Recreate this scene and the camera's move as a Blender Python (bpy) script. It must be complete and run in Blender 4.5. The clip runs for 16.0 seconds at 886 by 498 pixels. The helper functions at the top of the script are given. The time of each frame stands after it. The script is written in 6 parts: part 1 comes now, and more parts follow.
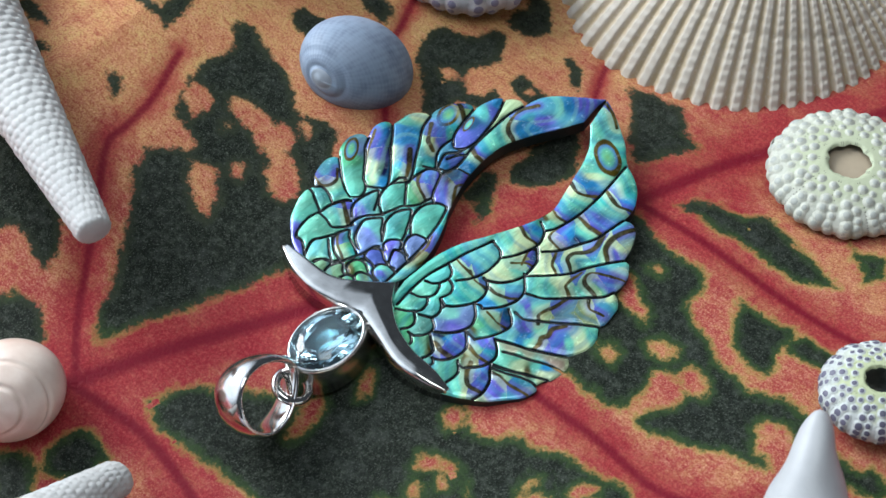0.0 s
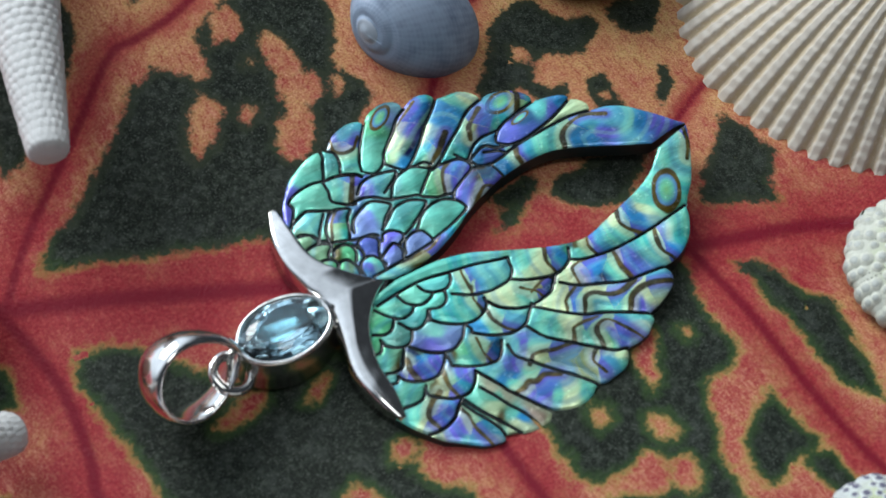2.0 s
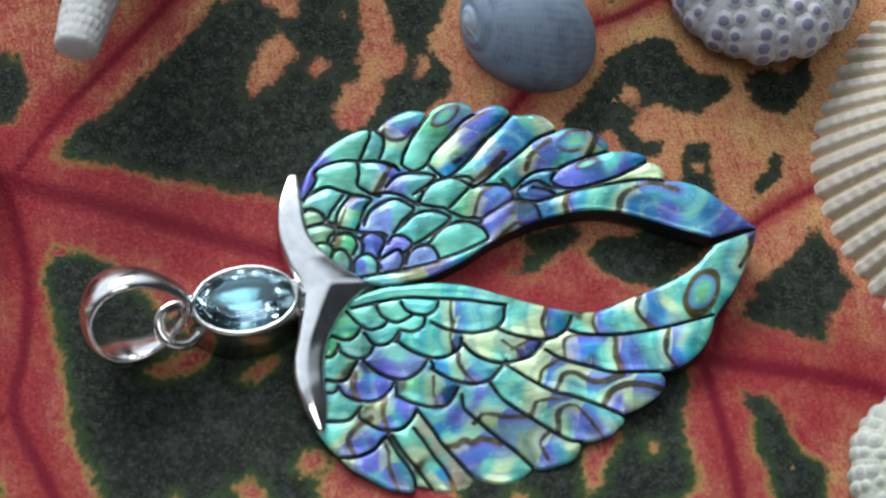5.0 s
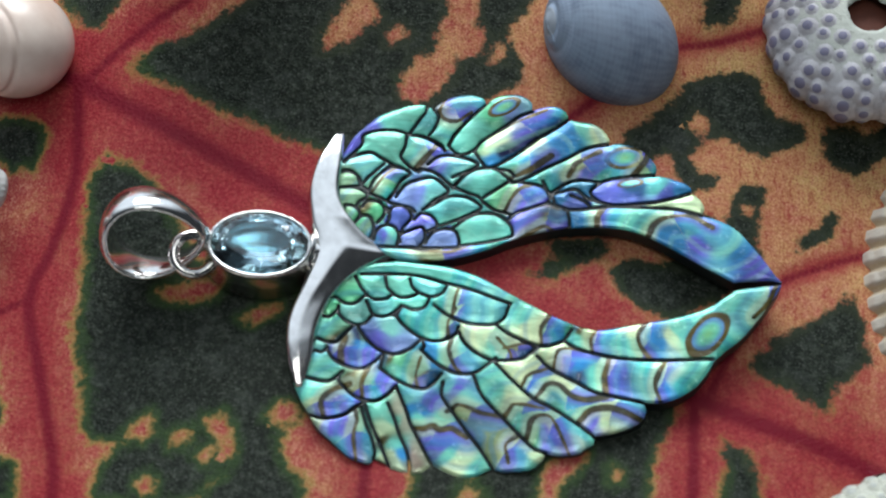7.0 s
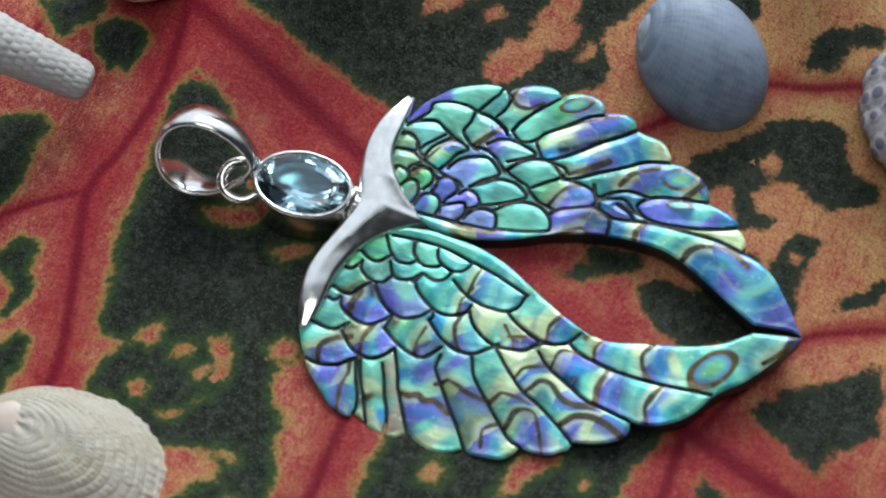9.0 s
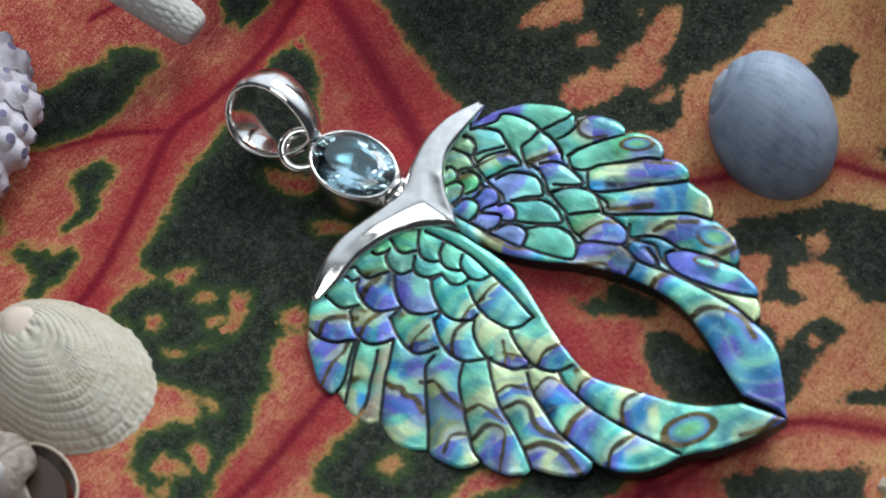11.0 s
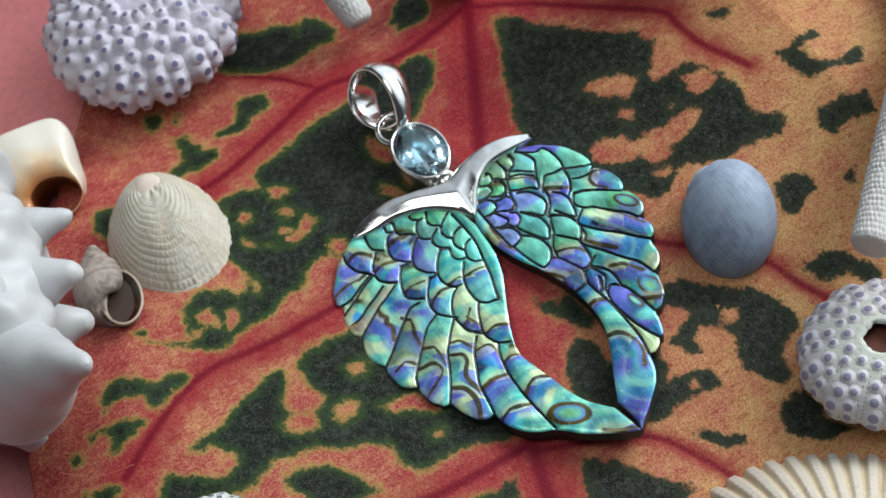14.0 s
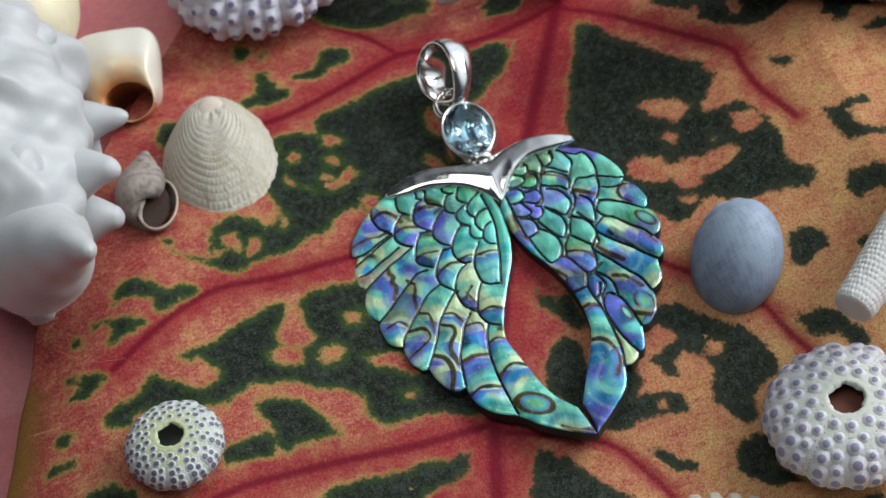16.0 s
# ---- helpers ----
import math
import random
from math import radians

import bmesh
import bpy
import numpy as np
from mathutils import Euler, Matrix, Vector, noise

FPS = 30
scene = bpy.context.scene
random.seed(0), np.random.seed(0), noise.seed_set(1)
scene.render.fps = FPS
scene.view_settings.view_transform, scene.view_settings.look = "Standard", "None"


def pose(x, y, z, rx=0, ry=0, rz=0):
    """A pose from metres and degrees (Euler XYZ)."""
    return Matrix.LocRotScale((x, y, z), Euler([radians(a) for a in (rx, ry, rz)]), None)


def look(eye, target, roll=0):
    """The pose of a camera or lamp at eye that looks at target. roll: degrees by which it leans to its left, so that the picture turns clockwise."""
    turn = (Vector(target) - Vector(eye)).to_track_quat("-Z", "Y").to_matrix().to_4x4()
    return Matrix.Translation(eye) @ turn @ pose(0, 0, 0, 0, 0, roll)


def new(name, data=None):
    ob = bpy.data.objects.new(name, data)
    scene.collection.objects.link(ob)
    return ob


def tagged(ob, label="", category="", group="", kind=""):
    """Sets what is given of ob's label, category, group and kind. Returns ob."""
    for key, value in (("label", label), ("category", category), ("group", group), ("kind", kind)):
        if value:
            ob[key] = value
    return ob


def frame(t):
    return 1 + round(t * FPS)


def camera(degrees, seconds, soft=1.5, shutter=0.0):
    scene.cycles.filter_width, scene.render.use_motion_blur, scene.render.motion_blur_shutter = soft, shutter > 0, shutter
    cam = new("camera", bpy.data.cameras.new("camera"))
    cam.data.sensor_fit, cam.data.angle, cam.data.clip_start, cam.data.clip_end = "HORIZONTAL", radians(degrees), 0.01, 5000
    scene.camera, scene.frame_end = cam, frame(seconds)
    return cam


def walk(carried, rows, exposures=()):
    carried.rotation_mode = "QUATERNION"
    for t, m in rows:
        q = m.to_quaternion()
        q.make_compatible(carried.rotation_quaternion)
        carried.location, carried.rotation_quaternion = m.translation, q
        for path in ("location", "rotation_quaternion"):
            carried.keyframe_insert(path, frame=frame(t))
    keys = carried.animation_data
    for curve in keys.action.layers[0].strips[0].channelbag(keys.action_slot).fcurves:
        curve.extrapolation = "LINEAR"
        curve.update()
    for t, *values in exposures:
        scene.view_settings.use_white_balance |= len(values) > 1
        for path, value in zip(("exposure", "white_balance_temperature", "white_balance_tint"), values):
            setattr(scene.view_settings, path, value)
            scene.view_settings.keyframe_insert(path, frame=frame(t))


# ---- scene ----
cam = camera(22.18, 16.0, 1.5)
# a macro lens with a shallow depth of field
cam.data.dof.use_dof = True
cam.data.dof.focus_distance = 0.252
cam.data.dof.aperture_fstop = 70.0
PATH = [
    (0, (-0.10632, -0.09903, 0.20313), (-0.01654, -0.02073, 0.04247), 1.22),
    (0.5, (-0.09563, -0.09818, 0.19633), (-0.01052, -0.01672, 0.03471), 2.47),
    (1, (-0.08510, -0.09765, 0.18689), (-0.00641, -0.01295, 0.02370), 2.91),
    (1.5, (-0.07871, -0.09976, 0.18910), (-0.00546, -0.01335, 0.02427), 3.68),
    (2, (-0.06787, -0.09670, 0.18320), (-0.00010, -0.00829, 0.01709), 4.42),
    (2.5, (-0.05793, -0.09495, 0.17664), (0.00344, -0.00401, 0.00942), 4.71),
    (3, (-0.04983, -0.09356, 0.17451), (0.00499, -0.00139, 0.00569), 5.24),
    (5.5, (-0.00842, -0.09209, 0.18735), (0.00573, -0.00120, 0.00976), 2.36),
    (6, (-0.00046, -0.09161, 0.18779), (0.00584, -0.00063, 0.00979), 1.06),
    (6.5, (0.00641, -0.09215, 0.18797), (0.00531, -0.00150, 0.00969), -0.12),
    (7, (0.01424, -0.09155, 0.18916), (0.00502, -0.00317, 0.00998), -1.69),
    (7.5, (0.02190, -0.08917, 0.18994), (0.00472, -0.00296, 0.01029), -3.19),
    (8, (0.03053, -0.08766, 0.18971), (0.00475, -0.00306, 0.01032), -5.18),
    (8.5, (0.03894, -0.08824, 0.18835), (0.00451, -0.00430, 0.01011), -6.92),
    (9, (0.04666, -0.08792, 0.18797), (0.00432, -0.00615, 0.01043), -8.19),
    (11.5, (0.09358, -0.06614, 0.18510), (0.00792, -0.00864, 0.01377), -18.08),
    (12, (0.10385, -0.06358, 0.19225), (0.01303, -0.01193, 0.02172), -18.71),
    (12.5, (0.11698, -0.06388, 0.20544), (0.02129, -0.01567, 0.03657), -18.05),
    (13, (0.13138, -0.06317, 0.21327), (0.03000, -0.01909, 0.04660), -17.81),
    (13.5, (0.14281, -0.06065, 0.22177), (0.03758, -0.02043, 0.05652), -16.80),
    (14, (0.15262, -0.05487, 0.22988), (0.04372, -0.01957, 0.06588), -16.10),
    (14.5, (0.15713, -0.04781, 0.23174), (0.04554, -0.01758, 0.06854), -15.34),
    (15, (0.16088, -0.04205, 0.22955), (0.04673, -0.01676, 0.06728), -14.50),
    (15.5, (0.16505, -0.03658, 0.22755), (0.04861, -0.01601, 0.06625), -13.37),
    (16, (0.17477, -0.03178, 0.23047), (0.05537, -0.01607, 0.07080), -11.90),
]
walk(cam, [(t, look(eye, target, roll)) for t, eye, target, roll in PATH], [(0, 0.27, 6150, 10), (0.5, 0.16, 6160, 10), (3, -0.01, 6200, 10), (7, -0.09, 6300, 10), (9, -0.12, 6370, 10), (11.5, -0.02, 6450, 10), (12, 0.07, 6470, 10), (12.5, -0.01, 6480, 10), (13.5, 0.02, 6490, 10), (14, 0.09, 6490, 10), (14.5, -0.12, 6490, 10), (15.2, -0.12, 6500, 10), (16, -0.06, 6500, 10)])

# ---- light: a dim room with one large soft lamp over the table ----
world = bpy.data.worlds.new("room_light")
scene.world = world
world.use_nodes = True
background = world.node_tree.nodes["Background"]
background.inputs["Color"].default_value = (0.80, 0.90, 1.0, 1)
# the room is brighter on the lamp's side
way = world.node_tree.nodes.new("ShaderNodeVectorMath")
way.operation = "DOT_PRODUCT"
way.inputs[1].default_value = (-0.20, 0.80, 0.50)
world.node_tree.links.new(world.node_tree.nodes.new("ShaderNodeTexCoord").outputs["Generated"], way.inputs[0])
side = world.node_tree.nodes.new("ShaderNodeMapRange")
side.interpolation_type = "SMOOTHSTEP"
for key, value in (("From Min", 0.45), ("From Max", 0.82), ("To Min", 0.05), ("To Max", 1.30)):
    side.inputs[key].default_value = value
world.node_tree.links.new(way.outputs["Value"], side.inputs["Value"])
world.node_tree.links.new(side.outputs["Result"], background.inputs["Strength"])


def softbox(name, eye, target, size, size_y, watts, color):
    data = bpy.data.lights.new(name, "AREA")
    data.shape, data.size, data.size_y, data.energy, data.color = "RECTANGLE", size, size_y, watts, color
    lamp = new(name, data)
    lamp.matrix_world = look(eye, target)
    return lamp


softbox("softbox_lamp", (-0.04, 0.35, 0.25), (0.01, 0.0, 0.0), 0.26, 0.19, 1.77, (0.98, 1.0, 0.97))
softbox("ceiling_lamp", (0.05, -0.10, 0.58), (0.02, 0.0, 0.0), 0.24, 0.24, 0.65, (0.98, 1.0, 0.97))

CM = 0.01


# ---- materials ----
def material(name):
    m = bpy.data.materials.new(name)
    m.use_nodes = True
    t = m.node_tree
    return m, t, t.nodes["Principled BSDF"]


def node(t, kind, inputs=None, **props):
    n = t.nodes.new(kind)
    for k, v in props.items():
        if k == "operation":
            n.operation = v
        elif k == "data_type":
            n.data_type = v
        elif k == "blend_type":
            n.blend_type = v
        elif k == "attribute_name":
            n.attribute_name = v
        elif k == "feature":
            n.feature = v
        elif k == "wave_type":
            n.wave_type = v
        elif k == "interpolation_type":
            n.interpolation_type = v
    for k, v in (inputs or {}).items():
        s = n.inputs[k]
        if isinstance(v, bpy.types.NodeSocket):
            t.links.new(v, s)
        else:
            s.default_value = v
    return n


def math_node(t, op, a, b=0.0, clamp=False):
    n = node(t, "ShaderNodeMath", {0: a, 1: b}, operation=op)
    n.use_clamp = clamp
    return n.outputs[0]


def step_node(t, value, low, high, out_low=0.0, out_high=1.0):
    n = node(t, "ShaderNodeMapRange", {"Value": value, "From Min": low, "From Max": high, "To Min": out_low, "To Max": out_high}, interpolation_type="SMOOTHSTEP")
    return n.outputs["Result"]


def mix(t, factor, a, b, blend="MIX"):
    n = node(t, "ShaderNodeMix", data_type="RGBA", blend_type=blend)
    for s, v in ((n.inputs[0], factor), (n.inputs[6], a), (n.inputs[7], b)):
        if isinstance(v, bpy.types.NodeSocket):
            t.links.new(v, s)
        else:
            s.default_value = v if isinstance(v, float) else (*v, 1)
    return n.outputs[2]


def noise_node(t, scale, detail=4.0, rough=0.55, where=None, distortion=0.0, w=None):
    n = node(t, "ShaderNodeTexNoise", {"Scale": scale, "Detail": detail, "Roughness": rough, "Distortion": distortion})
    if where is None:
        where = node(t, "ShaderNodeNewGeometry").outputs["Position"]
    t.links.new(where, n.inputs["Vector"])
    return n.outputs["Fac"]


def bump(t, bsdf, height, strength, distance):
    n = node(t, "ShaderNodeBump", {"Height": height, "Strength": strength, "Distance": distance})
    t.links.new(n.outputs["Normal"], bsdf.inputs["Normal"])


def ramp(t, value, stops):
    n = t.nodes.new("ShaderNodeValToRGB")
    e = n.color_ramp.elements
    while len(e) < len(stops):
        e.new(0.5)
    for s, (p, c) in zip(e, stops):
        s.position, s.color = p, (*c, 1)
    t.links.new(value, n.inputs["Fac"])
    return n.outputs["Color"]


def attribute(t, name):
    return node(t, "ShaderNodeAttribute", attribute_name=name).outputs["Fac"]


def leaf_material():
    m, t, b = material("croton_leaf")
    wob = math_node(t, "SUBTRACT", noise_node(t, 240, 4, 0.52), 0.5)
    fine = math_node(t, "SUBTRACT", noise_node(t, 1300, 5, 0.7), 0.5)
    isle = noise_node(t, 330, 4, 0.55)
    speck = noise_node(t, 2800, 5, 0.8)
    grain = noise_node(t, 4600, 3, 0.7)
    # fine fibres that run out from the midrib
    lay = node(t, "ShaderNodeVectorMath", {0: node(t, "ShaderNodeNewGeometry").outputs["Position"], 1: (2400.0, 620.0, 600.0)}, operation="MULTIPLY").outputs[0]
    fibre = noise_node(t, 1.0, 4, 0.7, lay, 0.6)
    dark = math_node(t, "ADD", attribute(t, "dark"), math_node(t, "MULTIPLY", wob, 0.24))
    dark = math_node(t, "ADD", dark, math_node(t, "MULTIPLY", fine, 0.22))
    dark = math_node(t, "SUBTRACT", dark, step_node(t, isle, 0.70, 0.76, 0.0, 0.25))
    vein = math_node(t, "ADD", attribute(t, "vein"), math_node(t, "MULTIPLY", wob, 0.7))
    warm = math_node(t, "ADD", attribute(t, "warm"), math_node(t, "MULTIPLY", wob, 1.3))
    warm = math_node(t, "ADD", warm, math_node(t, "MULTIPLY", fine, 1.0))
    flesh = ramp(t, warm, [(0.0, (0.29, 0.032, 0.038)), (0.30, (0.39, 0.088, 0.064)), (0.52, (0.45, 0.180, 0.088)), (0.78, (0.52, 0.265, 0.112)), (1.0, (0.55, 0.35, 0.135))])
    flesh = mix(t, step_node(t, speck, 0.54, 0.72, 0.0, 0.36), flesh, (0.70, 0.44, 0.28))
    flesh = mix(t, step_node(t, speck, 0.46, 0.30, 0.0, 0.42), flesh, (0.26, 0.014, 0.022))
    flesh = mix(t, step_node(t, fibre, 0.52, 0.70, 0.0, 0.42), flesh, (0.70, 0.36, 0.23))
    flesh = mix(t, step_node(t, fibre, 0.47, 0.32, 0.0, 0.62), flesh, (0.25, 0.018, 0.024))
    flesh = mix(t, step_node(t, grain, 0.52, 0.66, 0.0, 0.40), flesh, (0.78, 0.44, 0.28))
    flesh = mix(t, step_node(t, grain, 0.50, 0.36, 0.0, 0.60), flesh, (0.24, 0.012, 0.022))
    flesh = mix(t, step_node(t, vein, 0.80, 0.08, 0.0, 0.80), flesh, mix(t, step_node(t, speck, 0.42, 0.66), (0.24, 0.010, 0.022), (0.39, 0.045, 0.050)))
    core = math_node(t, "ADD", attribute(t, "core"), math_node(t, "MULTIPLY", fine, 1.2))
    flesh = mix(t, step_node(t, core, 1.9, 0.25, 0.0, 0.90), flesh, (0.16, 0.005, 0.018))
    # olive margin, darkened too for its turn away from the light
    margin = math_node(t, "ADD", attribute(t, "margin"), math_node(t, "MULTIPLY", wob, 0.5))
    flesh = mix(t, step_node(t, margin, 0.55, 0.10, 0.0, 0.85), flesh, (0.24, 0.14, 0.030))
    green = ramp(t, noise_node(t, 1100, 6, 0.75), [(0.28, (0.002, 0.003, 0.002)), (0.50, (0.010, 0.014, 0.009)), (0.74, (0.060, 0.073, 0.055))])
    green = mix(t, step_node(t, speck, 0.58, 0.76, 0.0, 0.45), green, (0.12, 0.135, 0.11))
    green = mix(t, step_node(t, grain, 0.52, 0.70, 0.0, 0.60), green, (0.13, 0.145, 0.12))
    green = mix(t, step_node(t, noise_node(t, 430, 4, 0.6), 0.50, 0.72, 0.0, 0.35), green, (0.060, 0.070, 0.060))
    # a yellow-green seam borders some of the blotches, others end in the red
    seam = step_node(t, math_node(t, "ADD", math_node(t, "MULTIPLY", noise_node(t, 330, 4, 0.6), 1.6), attribute(t, "seam")), 0.85, 1.70, 0.08, 0.54)
    rim = mix(t, math_node(t, "MULTIPLY", step_node(t, dark, -0.085, 0.0), seam), flesh, (0.31, 0.29, 0.065))
    rim = mix(t, step_node(t, dark, -0.03, 0.035), rim, mix(t, seam, (0.030, 0.034, 0.022), (0.034, 0.085, 0.018)))
    color = mix(t, step_node(t, dark, 0.02, 0.14), rim, green)
    t.links.new(color, b.inputs["Base Color"])
    t.links.new(step_node(t, grain, 0.3, 0.7, 0.38, 0.60), b.inputs["Roughness"])
    b.inputs["Specular IOR Level"].default_value = 0.10
    h = math_node(t, "ADD", math_node(t, "MULTIPLY", noise_node(t, 2600, 4, 0.65), 0.7), math_node(t, "MULTIPLY", noise_node(t, 600, 3, 0.5), 0.7))
    bump(t, b, h, 0.65, 0.0003)
    return m


def plain(name, color, rough=0.5, metal=0.0, spread=0.25, scale=900.0, bumps=0.3, depth=0.0001):
    """A surface of one colour with grain at two scales and fine relief."""
    m, t, b = material(name)
    n = math_node(t, "ADD", math_node(t, "MULTIPLY", noise_node(t, scale, 5, 0.6), 0.55), math_node(t, "MULTIPLY", noise_node(t, scale * 0.18, 4, 0.55), 0.45))
    low = tuple(c * (1 - spread) for c in color)
    high = tuple(min(1.0, c * (1 + spread * 0.5)) for c in color)
    t.links.new(ramp(t, n, [(0.3, low), (0.5, color), (0.72, high)]), b.inputs["Base Color"])
    b.inputs["Roughness"].default_value, b.inputs["Metallic"].default_value = rough, metal
    bump(t, b, n, bumps, depth)
    return m


def silver_material():
    m, t, b = material("polished_silver")
    n = noise_node(t, 700, 5, 0.6)
    t.links.new(ramp(t, n, [(0.3, (0.66, 0.65, 0.63)), (0.7, (0.82, 0.81, 0.79))]), b.inputs["Base Color"])
    b.inputs["Metallic"].default_value = 1.0
    t.links.new(step_node(t, n, 0.3, 0.8, 0.07, 0.20), b.inputs["Roughness"])
    bump(t, b, noise_node(t, 300, 2, 0.4), 0.05, 0.0004)
    return m


def nacre_material():
    """Engraved abalone: the hues of the nacre with brown growth lines, ringed eyes, painted silky sheen, and grooves
    darkened as if shaded, under a polish.
    """
    m, t, b = material("abalone_nacre")
    own = node(t, "ShaderNodeNewGeometry").outputs["Position"]
    color = node(t, "ShaderNodeCombineColor", {0: attribute(t, "hue_red"), 1: attribute(t, "hue_green"), 2: attribute(t, "hue_blue")}).outputs[0]
    # faint growth ripples that break off at each groove
    each = node(t, "ShaderNodeObjectInfo").outputs["Random"]
    land = math_node(t, "ADD", noise_node(t, 130, 1, 0.4, own), math_node(t, "MULTIPLY", each, 3.0))
    # they run beside the growth lines
    beside = math_node(t, "MULTIPLY", math_node(t, "MINIMUM", math_node(t, "ABSOLUTE", attribute(t, "past")), 1.0), 34.0)
    ripple = math_node(t, "SINE", math_node(t, "ADD", math_node(t, "MULTIPLY", land, 10.0), beside))
    color = mix(t, step_node(t, ripple, 0.3, 1.0, 0.0, 0.22), color, (0.42, 0.94, 0.56))
    color = mix(t, step_node(t, ripple, -0.3, -1.0, 0.0, 0.36), color, (0.03, 0.22, 0.40))
    thread = node(t, "ShaderNodeVectorMath", {0: own, 1: (500.0, 2600.0, 500.0)}, operation="MULTIPLY").outputs[0]
    sheen_streak = noise_node(t, 1.0, 3, 0.6, thread, 0.8)
    wob = math_node(t, "SUBTRACT", noise_node(t, 500, 2, 0.5, own), 0.5)
    eye = math_node(t, "ADD", attribute(t, "eye"), math_node(t, "MULTIPLY", wob, 0.22))
    heart = ramp(t, eye, [(0.0, (0.22, 0.55, 0.22)), (0.40, (0.14, 0.52, 0.34)), (0.66, (0.10, 0.26, 0.46))])
    color = mix(t, step_node(t, eye, 0.88, 0.80), color, heart)
    color = mix(t, math_node(t, "MULTIPLY", step_node(t, eye, 0.70, 0.80), step_node(t, eye, 1.10, 1.0)), color, (0.085, 0.062, 0.008))
    line = math_node(t, "ADD", attribute(t, "brown"), math_node(t, "MULTIPLY", wob, 1.3))
    past = math_node(t, "ADD", attribute(t, "past"), math_node(t, "MULTIPLY", wob, 0.05))
    # past a growth line the nacre starts indigo and clears to blue; before it, it pales to gold
    color = mix(t, math_node(t, "MULTIPLY", step_node(t, past, 0.0, 0.02), step_node(t, past, 0.22, 0.09, 0.0, 0.50)), color, (0.03, 0.26, 0.66))
    color = mix(t, math_node(t, "MULTIPLY", step_node(t, past, 0.0, 0.02), step_node(t, past, 0.11, 0.04, 0.0, 0.62)), color, (0.14, 0.08, 0.56))
    color = mix(t, math_node(t, "MULTIPLY", step_node(t, past, -0.11, -0.05), step_node(t, past, 0.01, -0.01, 0.0, 0.45)), color, (0.70, 0.80, 0.44))
    line = math_node(t, "MULTIPLY", line, step_node(t, noise_node(t, 210, 1, 0.4, own), 0.35, 0.65, 0.70, 1.35))
    tan = mix(t, step_node(t, wob, -0.1, 0.15), (0.032, 0.022, 0.004), (0.13, 0.090, 0.012))
    color = mix(t, step_node(t, line, 1.30, 0.60, 0.0, 0.97), color, tan)
    silk = noise_node(t, 1500, 3, 0.6, own)
    mid = noise_node(t, 300, 1, 0.4, own)
    # sheen put into the colour: some feathers brighter, each fading along its length
    feather_sheen = math_node(t, "ADD", math_node(t, "MULTIPLY", math_node(t, "FRACT", math_node(t, "MULTIPLY", each, 7.31)), 0.36), 0.76)
    painted_sheen = math_node(t, "ADD", step_node(t, noise_node(t, 300, 1, 0.4, own), 0.36, 0.64, 0.66, 1.16), step_node(t, sheen_streak, 0.3, 0.7, -0.10, 0.16))
    painted_sheen = math_node(t, "MULTIPLY", painted_sheen, feather_sheen)
    color = mix(t, 1.0, color, node(t, "ShaderNodeCombineColor", {0: painted_sheen, 1: painted_sheen, 2: painted_sheen}).outputs[0], "MULTIPLY")
    # pale silky glints, painted into the colour as well
    color = mix(t, step_node(t, silk, 0.50, 0.8, 0.0, 0.10), color, (0.80, 0.95, 0.85))
    # the deep shadow in the grooves is painted near black
    deep = math_node(t, "ADD", attribute(t, "groove"), math_node(t, "MULTIPLY", math_node(t, "SUBTRACT", silk, 0.5), 0.7))
    black = step_node(t, deep, 1.30, 0.85)
    color = mix(t, black, color, (0.010, 0.016, 0.018))
    t.links.new(color, b.inputs["Base Color"])
    t.links.new(step_node(t, black, 0.0, 1.0, 0.26, 0.0), b.inputs["Metallic"])
    t.links.new(step_node(t, silk, 0.3, 0.8, 0.16, 0.30), b.inputs["Roughness"])
    b.inputs["Coat Weight"].default_value, b.inputs["Coat Roughness"].default_value = 0.14, 0.08
    bump(t, b, math_node(t, "ADD", math_node(t, "MULTIPLY", silk, 0.15), math_node(t, "MULTIPLY", mid, 1.6)), 0.30, 0.0006)
    return m


def gem_material():
    m, t, b = material("blue_topaz")
    b.inputs["Base Color"].default_value = (0.54, 0.83, 0.95, 1)
    b.inputs["Transmission Weight"].default_value = 1.0
    b.inputs["Roughness"].default_value, b.inputs["IOR"].default_value = 0.0, 1.62
    return m


